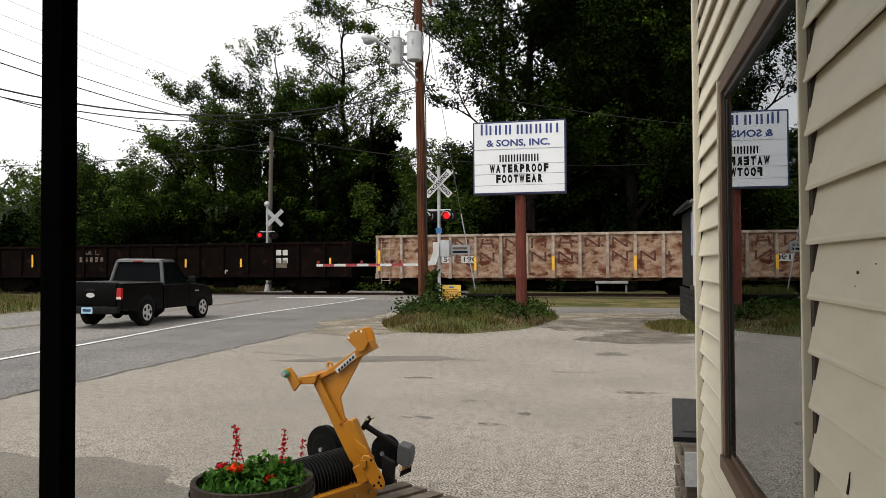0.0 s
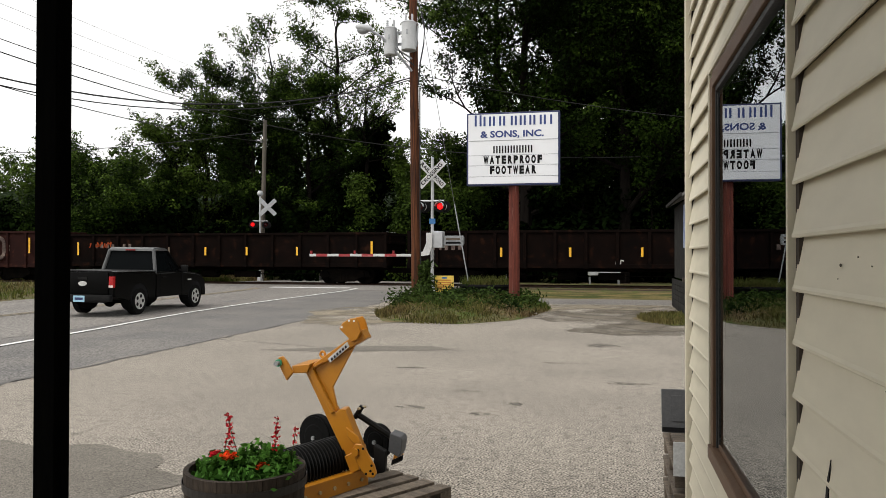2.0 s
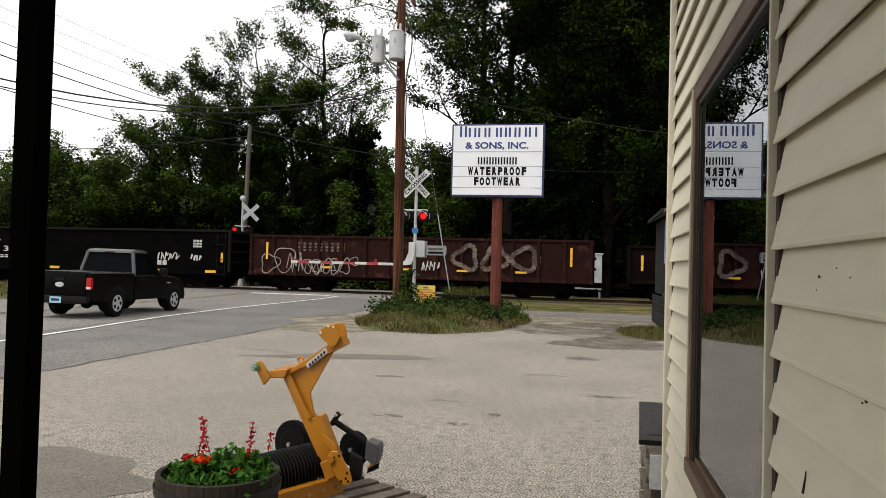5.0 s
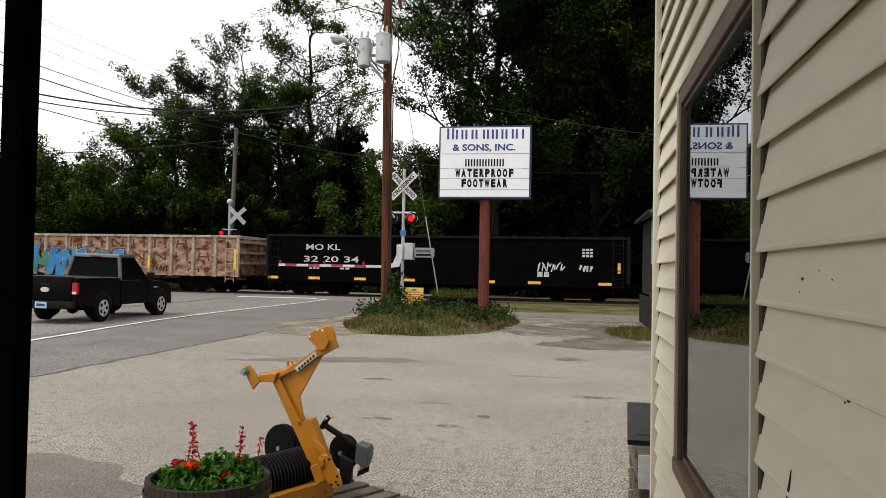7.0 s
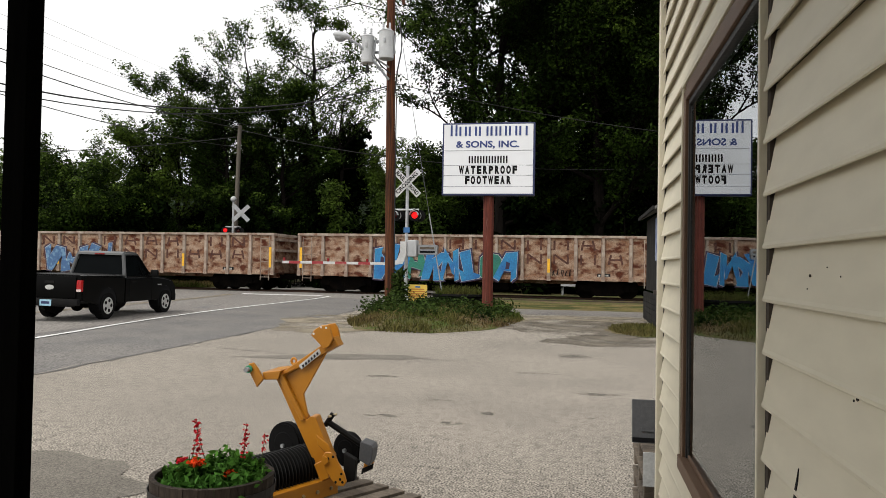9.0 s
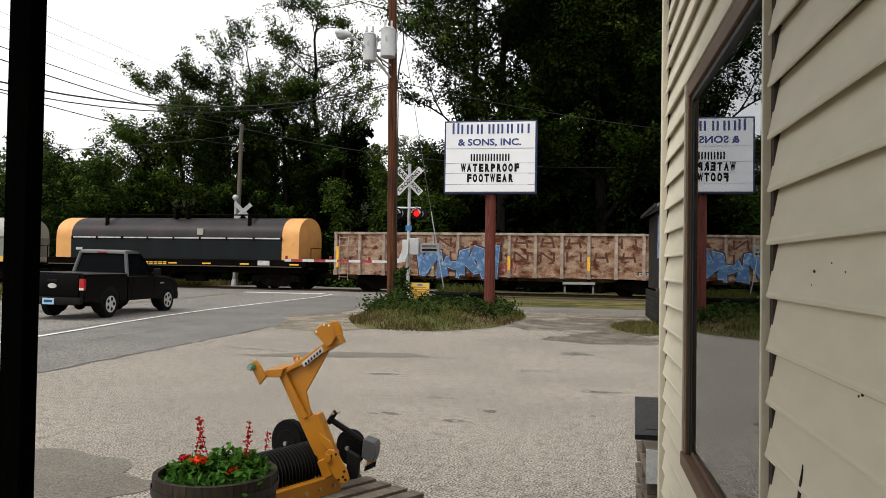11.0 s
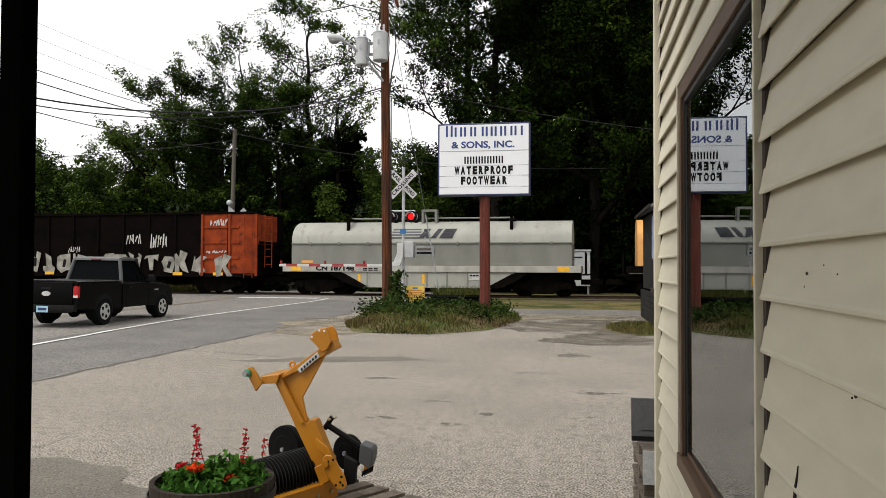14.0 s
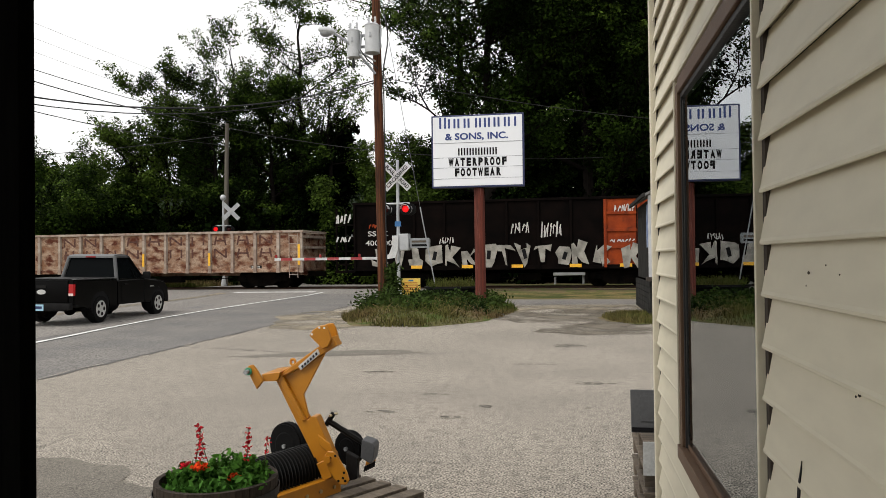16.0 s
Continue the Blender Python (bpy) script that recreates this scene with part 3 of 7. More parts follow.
# ---- shop wall with siding and window ----
WX, LAP, Z_LAP = 0.40, 0.1197, 0.122
W_Y0, W_Y1, W_Z0, W_Z1 = 1.905, 3.27, 0.73, 2.235
wall = tagged(new("wall_east"), "cream vinyl-sided shop wall with a fixed window", "wall", kind="structure")
bm = B()
Y_END, Y_BACK, TOP = 4.2, -5.0, 3.4
for lo, hi in (((WX + 0.03, Y_BACK, 0), (WX + 0.16, W_Y0, TOP)), ((WX + 0.03, W_Y1, 0), (WX + 0.16, Y_END, TOP)),
               ((WX + 0.03, W_Y0, 0), (WX + 0.16, W_Y1, W_Z0)), ((WX + 0.03, W_Y0, W_Z1), (WX + 0.16, W_Y1, TOP))):
    box(bm, lo, hi)
for lo, hi in (((WX + 0.16, Y_END - 0.14, 0), (9, Y_END, TOP)), ((WX + 0.16, Y_BACK, 0), (9, Y_BACK + 0.14, TOP)), ((8.86, Y_BACK + 0.14, 0), (9, Y_END - 0.14, TOP))):
    box(bm, lo, hi)
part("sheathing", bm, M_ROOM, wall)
bm = B()
box(bm, (WX - 0.3, Y_BACK - 0.3, TOP), (9.3, Y_END + 0.25, TOP + 0.15))
tagged(part("ceiling", bm, M_ROOM), "flat roof deck over the shop", kind="structure")
bm = B()
box(bm, (WX + 0.17, Y_BACK + 0.15, 0.02), (8.85, Y_END - 0.15, 0.1))
tagged(part("floor", bm, M_ROOM), "shop floor behind the glass, dimness put into its colour", kind="structure")


def lap(length):
    """One course of siding: thin at the top, its rounded lower lip standing proud."""
    prof = ((0.029, LAP + 0.014), (0.025, LAP + 0.014), (0.003, 0.014), (0.0, 0.007), (0.0005, 0.001), (0.003, -0.001), (0.007, 0.001), (0.008, 0.02), (0.029, 0.02))
    bm = B()
    prism(bm, [(p[0], p[1]) for p in prof], "y", 0, length)
    return bm


runs = {"full": (Y_BACK, Y_END - 0.068), "near": (Y_BACK, W_Y0 - 0.031), "far": (W_Y1 + 0.03, Y_END - 0.068)}
lap_mesh = {}
for i in range(int((TOP - 0.02) / LAP)):
    z = Z_LAP + (i - 1) * LAP
    if z + LAP > TOP:
        break
    for key in (("near", "far") if W_Z0 - LAP * 0.4 < z + LAP * 0.5 < W_Z1 + LAP * 0.4 else ("full",)):
        a, b = runs[key]
        at = pose(WX + random.uniform(-0.0008, 0.0008), a, z)
        if key in lap_mesh:
            again("siding_board", lap_mesh[key], wall, at)
        else:
            lap_mesh[key] = part("siding_board", lap(b - a), M_SIDING, wall, at=at)
bm = B()
box(bm, (WX - 0.012, Y_END - 0.052, 0), (WX + 0.022, Y_END + 0.012, TOP), 0.003)
box(bm, (WX + 0.022, Y_END, 0), (WX + 0.09, Y_END + 0.012, TOP), 0.003)
part("corner_post", bm, M_SIDING, wall)
bm = B()  # the channel that ends the siding beside and round the window
box(bm, (WX - 0.006, W_Y0 - 0.016, W_Z0 - 0.02), (WX + 0.05, W_Y0, W_Z1 + 0.03), 0.002)
box(bm, (WX - 0.006, W_Y1 + 0.018, W_Z0 - 0.03), (WX + 0.03, W_Y1 + 0.034, W_Z1 + 0.04), 0.002)
box(bm, (WX - 0.006, W_Y0, W_Z1 + 0.02), (WX + 0.03, W_Y1 + 0.02, W_Z1 + 0.04), 0.002)
part("channel_trim", bm, M_SIDING, wall)
# Dark brown strips put the shade of the two siding gaps into colour.
part("channel_pocket", box(B(), (WX + 0.012, W_Y0 - 0.045, W_Z0 - 0.02), (WX + 0.029, W_Y0 - 0.017, W_Z1 + 0.03)), M_TIE, wall, "dark strip painted as shade in the gap by the window channel")
part("channel_pocket", box(B(), (WX + 0.016, Y_END - 0.078, 0.05), (WX + 0.029, Y_END - 0.053, TOP - 0.05)), M_TIE, wall, "dark strip painted as shade in the gap by the corner post")
# porch roof above the viewer
bm = B()
box(bm, (-2.3, -5.0, 3.001), (WX - 0.02, 2.75, 3.15))
tagged(part("porch_ceiling", bm, M_ROOM), "plain porch roof over the walkway", kind="structure")
# torn hole, chips and dirt marks
bm = B()
prism(bm, ((-0.004, -0.028), (0.012, -0.034), (0.016, 0.0), (0.009, 0.03), (0.006, 0.048), (0.003, 0.02)), "x", 0.0, 0.002, pose(WX + 0.0005, 1.585, 1.085, 0, 6, 0))
part("torn_hole", bm, M_INK, wall, "small dark torn hole in a board")
for y, z, r in ((1.53, 1.50, 0.006), (1.545, 1.475, 0.004), (1.43, 1.515, 0.003), (1.28, 1.315, 0.006), (1.296, 1.31, 0.004), (1.36, 1.50, 0.003), (1.09, 1.46, 0.003)):
    bm = B()
    bmesh.ops.create_icosphere(bm, subdivisions=1, radius=r, matrix=pose(WX + 0.008, y, z) @ Matrix.Diagonal((0.4, 0.6, 0.6, 1)))
    part("dirt_speck", bm, M_TIE, wall)
window = tagged(new("window_1"), "fixed shop window in a brown aluminium frame", "window", kind="structure")
bm = B()
f = 0.042
box(bm, (WX + 0.0, W_Y1 - f, W_Z0), (WX + 0.07, W_Y1 + 0.018, W_Z1), 0.004)
box(bm, (WX + 0.006, W_Y0 + 0.001, W_Z0 + f), (WX + 0.07, W_Y0 + 0.045, W_Z1 - f), 0.003)
box(bm, (WX + 0.0, W_Y0 + 0.001, W_Z1 - f), (WX + 0.07, W_Y1 - f, W_Z1 + 0.018), 0.004)
part("window_frame", bm, M_BRONZE, window)
bm = B()
box(bm, (WX - 0.012, W_Y0 + 0.001, W_Z0 - 0.02), (WX + 0.07, W_Y1 + 0.018, W_Z0 + 0.035), 0.004)
part("window_sill", bm, M_BRONZE, window)
bm = B()
box(bm, (WX + 0.012, W_Y1 - f - 0.018, W_Z0 + 0.036), (WX + 0.075, W_Y1 - f - 0.001, W_Z1 - f - 0.001), 0.003)
box(bm, (WX + 0.012, W_Y0 + 0.046, W_Z1 - f - 0.022), (WX + 0.075, W_Y1 - f - 0.019, W_Z1 - f - 0.001), 0.003)
part("gasket", bm, M_GASKET, window)
bm = B()
box(bm, (WX + 0.018, W_Y1 - f - 0.034, W_Z0 + 0.036), (WX + 0.07, W_Y1 - f - 0.019, W_Z1 - f - 0.032), 0.003)
part("glazing_bead", bm, M_GASKET, window)
bm = B()
box(bm, (WX + 0.018, W_Y0 + 0.046, W_Z0 + 0.036), (WX + 0.07, W_Y1 - f - 0.035, W_Z0 + 0.055), 0.003)
part("sash", bm, M_BRONZE, window)
bm = B()
box(bm, (WX + 0.025, W_Y0 + 0.04, W_Z0 + 0.03), (WX + 0.030, W_Y1 - f - 0.04, W_Z1 - f - 0.02))
for v in bm.verts:  # the pane sits a hair askew in its frame
    v.co.x -= (v.co.y - 2.55) * 0.0066
pane = part("pane", bm, M_GLASS, window)
pane.visible_shadow = False

# ---- porch post ----
bm = B()
box(bm, (-2.147, 2.57, 0), (-2.057, 2.66, 3.0), 0.005)
porch = tagged(part("porch_post", bm, M_BLACKPOST), "square black-painted porch post", "post")


# ---- roadside sign ----
SX, SY = -2.745, 22.8
sign = thing("roadside_sign", pose(SX, SY, 0.05), "white marquee sign with blue and black lettering on a red-brown post", "sign")
bm = B()
cyl(bm, (0.02, 0.22, -0.1), (0.0, 0.22, 5.6), 0.165, 0.15, 16)
part("post", bm, M_REDPOST, sign, smooth=True)
bm = B()
box(bm, (-1.38, -0.04, 3.6), (1.38, 0.24, 5.77), 0.02)
part("cabinet", bm, M_NAVY, sign)
bm = B()
box(bm, (-1.33, -0.052, 4.945), (1.33, -0.04, 5.72), 0.003)
part("header_panel", bm, M_SIGNWHITE, sign)
zs = (3.65, 3.87, 4.20, 4.50, 4.94)
for a, b in zip(zs, zs[1:]):
    bm = B()
    box(bm, (-1.33, -0.05, a + 0.004), (1.33, -0.04, b - 0.004), 0.002)
    part("letter_panel", bm, M_SIGNWHITE, sign)
for a in zs[1:]:
    for x0, x1 in ((-1.33, -1.12), (1.12, 1.33)) if a < 4.9 else ((-1.3, 1.3),):
        bm = B()
        box(bm, (x0, -0.058, a - 0.008), (x1, -0.05, a + 0.006))
        part("letter_track", bm, M_STEEL, sign)


def faces_south(x, z, y=-0.056):
    return pose(x, y, z, 90, 0, 0)


# the name line is kept as plain bars, one a letter
lx, widths = -1.16, (0.25, 0.27, 0.29, 0.33, 0.25, 0.27, 0.29, 0.29)
gap_w = (2.34 - sum(widths)) / 7
for i, w in enumerate(widths):
    h = 0.33 if i == 0 else 0.28
    for x0 in (lx + 0.025, lx + w - 0.08):
        part("name_bar", box(B(), (x0, -0.06, 5.375), (x0 + 0.06, -0.052, 5.375 + h)), M_SIGNBLUE, sign)
    lx += w + gap_w
writing("lettering", "& SONS, INC.", 0.27, faces_south(-0.02, 5.115), M_SIGNBLUE, sign, 1.88, bold=0.008)
bx = -0.575
for i in range(7):
    for x0 in (bx, bx + 0.085):
        part("name_bar", box(B(), (x0, -0.06, 4.56), (x0 + 0.042, -0.052, 4.775)), M_INK, sign)
    bx += 0.171
for word, z in (("WATERPROOF", 4.35), ("FOOTWEAR", 4.045)):
    for i, ch in enumerate(word):
        x = (i - (len(word) - 1) / 2) * 0.176
        writing("marquee_letter", ch, 0.30, faces_south(x, z), M_INK, sign, 0.155 if ch == "W" else 0.135, bold=0.02)

# ---- utility pole with lamp and transformers ----
upole = thing("utility_pole", pose(-6.0, 24.0, 0.1), "brown wooden utility pole with two grey transformers and a street lamp", "pole")
bm = B()
cyl(bm, (0.04, 0, -0.2), (-0.13, 0, 11.4), 0.165, 0.125, 18)
part("shaft", bm, M_POLE, upole, smooth=True)
for cx, cy, zz, r, h in ((-0.13, -0.42, 7.95, 0.235, 0.86), (-0.78, -0.25, 7.88, 0.2, 0.84)):
    bm = B()
    cyl(bm, (cx, cy, zz), (cx, cy, zz + h), r, r, 20)
    cyl(bm, (cx, cy, zz + h), (cx, cy, zz + h + 0.05), r + 0.015, r * 0.8, 20)
    cyl(bm, (cx, cy, zz - 0.02), (cx, cy, zz), r * 0.9, r + 0.01, 20)
    can = part("transformer", bm, M_TRAFO, upole, smooth=True)
    for dx in (-0.1, 0.1):
        bm = B()
        for q in range(4):
            cyl(bm, (cx + dx, cy, zz + h + 0.05 + q * 0.06), (cx + dx * 1.1, cy, zz + h + 0.1 + q * 0.06), 0.045, 0.025, 8)
        part("bushing", bm, M_TRAFO, can)
    bm = B()
    box(bm, (cx - 0.03, cy - r - 0.02, zz + 0.45), (cx + 0.03, cy - r + 0.01, zz + 0.6), 0.008)
    cyl(bm, (cx + r, cy, zz + 0.1), (cx + r + 0.05, cy, zz + 0.75), 0.03, 0.03, 6)
    part("terminal", bm, M_STEEL, can)
bm = B()
box(bm, (-0.78, -0.16, 8.2), (0.1, -0.1, 8.28))
box(bm, (-0.78, -0.16, 8.56), (0.1, -0.1, 8.64))
part("bracket", bm, M_STEEL, upole)
bm = B()
tube(bm, [(-0.1, -0.15, 7.35), (-0.5, -0.3, 7.85), (-1.0, -0.42, 8.4), (-1.35, -0.5, 8.62)], 0.04, 8)
tube(bm, [(-0.1, -0.13, 7.75), (-0.5, -0.3, 8.0), (-0.95, -0.42, 8.36)], 0.03, 8)
lamp_arm = part("lamp_arm", bm, M_STEEL, upole)
bm = B()
bmesh.ops.create_uvsphere(bm, u_segments=16, v_segments=10, radius=1, matrix=Matrix.LocRotScale((-1.56, -0.55, 8.70), Euler((0, radians(10), radians(12))), (0.29, 0.15, 0.12)))
head = part("lamp_head", bm, M_TRAFO, upole, smooth=True)
bm = B()
bmesh.ops.create_uvsphere(bm, u_segments=16, v_segments=8, radius=1, matrix=pose(-1.6, -0.55, 8.64) @ Matrix.Diagonal((0.2, 0.13, 0.14, 1)))
part("lamp_bowl", bm, M_STEEL, head, smooth=True)
bm = B()
tube(bm, [(0.25, -0.3, 9.2), (0.33, -0.25, 8.7), (0.3, -0.2, 8.2), (0.18, -0.18, 7.6), (0.12, -0.17, 6.9)], 0.022, 6)
tube(bm, [(-0.55, -0.3, 8.1), (-0.3, -0.35, 7.75), (0.0, -0.2, 7.5)], 0.02, 6)
tube(bm, [(-0.78, -0.3, 8.1), (-0.78, -0.3, 7.75)], 0.015, 6)
cyl(bm, (-0.78, -0.3, 7.55), (-0.78, -0.3, 7.78), 0.05, 0.05, 8)
tube(bm, [(0.16, -0.15, 6.8), (0.17, -0.13, 3), (0.2, -0.12, 0.3)], 0.02, 6)
part("service_cable", bm, M_CABLE, upole)
bm = B()
prism(bm, ((0.0, 11.2), (0.1, 11.2), (0.42, 9.75), (0.32, 9.7)), "y", -0.25, -0.2)
part("cross_brace", bm, M_POLE, upole)
bm = B()
cyl(bm, (1.24, 0.1, 3.1), (1.82, 0.0, 0.05), 0.02, 0.02, 8)
guard = tagged(part("guy_guard", bm, M_STEEL), "pale plastic guard on a slanting guy wire", "guy wire")
guard.matrix_basis = pose(-6.0, 24.0, 0.1)
bm = B()
tube(bm, [(0.1, 0, 9.6), (1.24, 0.1, 3.1)], 0.009, 5)
part("wire", bm, M_WIRE, guard)


def wire(name, a, b, sag, r, material, label, n=24):
    bm = B()
    a, b = Vector(a), Vector(b)
    tube(bm, [a.lerp(b, i / n) - Vector((0, 0, sag * 4 * (i / n) * (1 - i / n))) for i in range(n + 1)], r, 5)
    return tagged(part(name, bm, material), label, "cable")


# ---- notice board, planter tub on the island ----
notice = thing("notice_board", pose(-5.04, 23.9, 0.08), "yellow notice board with faded print on stakes", "notice")
bm = B()
box(bm, (-0.30, -0.012, 0.34), (0.30, 0.012, 0.86), 0.004)
part("board", bm, M_YSIGN, notice)
for i, (w, h) in enumerate(((0.16, 0.05), (0.42, 0.035), (0.47, 0.035), (0.44, 0.035), (0.48, 0.035), (0.3, 0.03))):
    bm = B()
    z = 0.79 - i * 0.072
    box(bm, (-w / 2, -0.017, z - h / 2), (w / 2, -0.012, z + h / 2))
    part("print_bar", bm, M_BLUEPLATE if i == 0 else M_YINK, notice)
for x in (-0.22, 0.22):
    bm = B()
    box(bm, (x - 0.02, 0.013, -0.1), (x + 0.02, 0.04, 0.8))
    part("stake", bm, M_PALLET, notice)

tub = thing("planter_tub", pose(-3.75, 24.0, 0.24), "low black planter tub full of grass", "planter")
bm = B()
n = 28
prof = ((0.70, 0.0), (0.82, 0.36), (0.88, 0.38), (0.88, 0.44), (0.8, 0.44), (0.76, 0.34))
rows = [[bm.verts.new((r * math.cos(2 * math.pi * i / n), 0.6 * r * math.sin(2 * math.pi * i / n), z)) for i in range(n)] for r, z in prof]
for a, b in zip(rows, rows[1:]):
    for i in range(n):
        bm.faces.new((a[i], a[(i + 1) % n], b[(i + 1) % n], b[i]))
bm.faces.new(rows[0][::-1])
part("shell", bm, M_BLACKMETAL, tub, smooth=True)
bm = B()
bm.faces.new([bm.verts.new((0.77 * math.cos(2 * math.pi * i / n), 0.46 * math.sin(2 * math.pi * i / n), 0.36)) for i in range(n)])
part("soil", bm, M_SOIL, tub)


def blades(count, x0, x1, y0, y1, hmin, hmax, rng, inside=None, zf=None, wide=0.012):
    """Three-cornered grass blades, leaning every way."""
    x, y = rng.uniform(x0, x1, count), rng.uniform(y0, y1, count)
    if inside is not None:
        ok = inside(x, y)
        x, y = x[ok], y[ok]
    z = np.array([zf(a, b) for a, b in zip(x, y)]) if zf else np.zeros(len(x))
    h = rng.uniform(hmin, hmax, len(x))
    lean = rng.normal(0, 0.35, (len(x), 2)) * h[:, None]
    a = rng.uniform(0, 6.3, len(x))
    w = wide * rng.uniform(0.6, 1.5, len(x))
    p = np.stack([x, y, z], 1)
    side = np.stack([np.cos(a) * w, np.sin(a) * w, 0 * w], 1)
    tip = np.stack([x + lean[:, 0], y + lean[:, 1], z + h], 1)
    return np.stack([p - side, p + side, tip], 1).reshape(-1, 3)


RNG = np.random.default_rng(7)
soup("grass", blades(1500, -0.74, 0.74, -0.44, 0.44, 0.12, 0.4, RNG, lambda x, y: (x / 0.74) ** 2 + (y / 0.44) ** 2 < 1, lambda x, y: 0.36), 3, M_GRASSBLADE, tub)


# ---- level-crossing signals ----
def crossing_signal(m, arm_len, lit, back=False, label="", arm_side=-1):
    s = thing("crossing_signal", m, label, "signal")
    bm = B()
    cyl(bm, (0, 0, 0), (0, 0, 4.95), 0.062, 0.055, 12)
    part("mast", bm, M_ALU, s, smooth=True)
    bm = B()
    cyl(bm, (0, 0, 0), (0, 0, 0.5), 0.16, 0.09, 12)
    part("mast_base", bm, M_ALU, s)
    words = ("RAIL  ROAD", "CROSSING")
    for k, ang in enumerate((45, -45)):
        bm = B()
        y = -0.10 - 0.012 * k
        at = pose(0.42 if back else 0, y, 4.22 if back else 4.35, 0, ang, 0)
        box(bm, (-0.61, -0.004, -0.115), (0.61, 0.004, 0.115), 0.002)
        blade = part("crossbuck_blade", bm, M_WHITE if not back else M_ALU, s, at=at)
        if not back:
            if k == 0:
                for xx, tx in ((-0.33, "RAIL"), (0.34, "ROAD")):
                    writing("lettering", tx, 0.19, pose(xx, -0.008, 0, 90, 0, 0), M_INK, blade, 0.42, depth=0.002, bold=0.004)
            else:
                writing("lettering", "CROSSING", 0.19, pose(0, -0.008, 0, 90, 0, 0), M_INK, blade, 1.0, depth=0.002, bold=0.004)
    if back:
        bm = B()
        bmesh.ops.create_uvsphere(bm, u_segments=16, v_segments=10, radius=0.17, matrix=pose(0, 0, 5.0))
        part("bell", bm, M_ALU, s, smooth=True)
    bm = B()
    cyl(bm, (-0.42, -0.02, 3.42), (0.42, -0.02, 3.42), 0.035, 0.035, 8)
    part("lamp_crossarm", bm, M_ALU, s)
    for k, x in enumerate((-0.36, 0.36)):
        for face in (-1, 1):
            bm = B()
            cyl(bm, (x + 0.06 * face, face * 0.10, 3.22), (x + 0.06 * face, face * 0.13, 3.22), 0.21, 0.21, 24)
            unit = part("backboard", bm, M_BLACKMETAL, s)
            bm = B()
            prof = [(0.155 * math.cos(a), 0.155 * math.sin(a)) for a in (math.pi * i / 10 for i in range(11))]
            inner = [(0.14 * math.cos(a), 0.14 * math.sin(a)) for a in (math.pi * i / 10 for i in range(10, -1, -1))]
            prism(bm, [(x + 0.06 * face + u, 3.22 + v) for u, v in prof + inner], "y", face * 0.131, face * 0.36)
            part("visor", bm, M_ALU if not back else M_BLACKMETAL, unit)
            bm = B()
            bmesh.ops.create_uvsphere(bm, u_segments=20, v_segments=10, radius=1, matrix=pose(x + 0.06 * face, face * 0.132, 3.22) @ Matrix.Diagonal((0.115, 0.04, 0.115, 1)))
            on = k == lit
            part("lens", bm, M_LAMPON if on else M_LAMPOFF, unit, "lit red lens" if on else "dark unlit lens", smooth=True)
            bm = B()
            bmesh.ops.create_uvsphere(bm, u_segments=12, v_segments=8, radius=1, matrix=pose(x + 0.02 * face, face * 0.03, 3.22) @ Matrix.Diagonal((0.13, 0.09, 0.14, 1)))
            part("lamp_housing", bm, M_ALU, unit, smooth=True)
    if arm_len:
        bm = B()
        box(bm, (0.06, -0.2, 1.78), (0.40, 0.2, 2.36), 0.03)
        part("gate_motor_box", bm, M_ALU, s)
        bm = B()
        prism(bm, ((0.05, 2.3), (0.05, 1.85), (-0.06, 1.53), (-0.6, 1.45), (-0.6, 1.59), (-0.28, 1.65), (-0.16, 1.95), (-0.16, 2.3)), "y", -0.27, -0.22)
        part("gate_bracket", bm, M_WHITE, s)
        for k in range(2):
            bm = B()
            box(bm, (0.42, -0.1 + 0.15 * k, 1.86 + 0.05 * k), (1.12, -0.04 + 0.15 * k, 2.2 - 0.04 * k), 0.01)
            part("counterweight", bm, M_STEEL, s)
        for k in range(2):
            bm = B()
            box(bm, (0.5, -0.112, 1.92 + 0.13 * k), (1.05, -0.108, 1.99 + 0.13 * k))
            part("notice_bar", bm, M_PALLET if k else M_INK, s)
        gate = part("gate_arm", box(B(), (-arm_len, -0.275, 1.475), (-0.55, -0.225, 1.565), 0.008), M_WHITE, s, "white gate arm with red stripes")
        k = -arm_len + 0.25
        while k < -0.9:
            part("red_stripe", box(B(), (k, -0.281, 1.473), (k + 0.42, -0.219, 1.567)), M_RED, gate)
            k += 0.85
        for x in (-arm_len + 0.06, -arm_len * 0.62, -arm_len * 0.3):
            bm = B()
            cyl(bm, (x, -0.25, 1.565), (x, -0.25, 1.68), 0.045, 0.04, 10)
            part("gate_lamp", bm, M_BRAKETOP, gate)
        part("blue_plate", box(B(), (-0.1, -0.075, 2.62), (0.12, -0.065, 2.8), 0.002), M_BLUEPLATE, s)
    else:
        gate = part("gate_arm", box(B(), (0.5, 0.2, 1.45), (6.5, 0.25, 1.57), 0.008), M_WHITE, s)
    return s


crossing_signal(pose(-6.0, 26.4, 0.07), 4.45, 1, label="silver level-crossing signal with lowered striped gate and crossbuck")
crossing_signal(pose(-19.4, 41.0, 0.15, 0, 0, 28), 0, 0, back=True, label="silver level-crossing signal seen from behind with bell")

# grey pole beyond the rails
bm = B()
cyl(bm, (-19.58, 41.6, 0), (-19.4, 41.6, 9.45), 0.14, 0.11, 14)
far_pole = tagged(part("utility_pole", bm, M_GREYPOLE, smooth=True), "weathered grey wooden pole beyond the tracks", "pole")

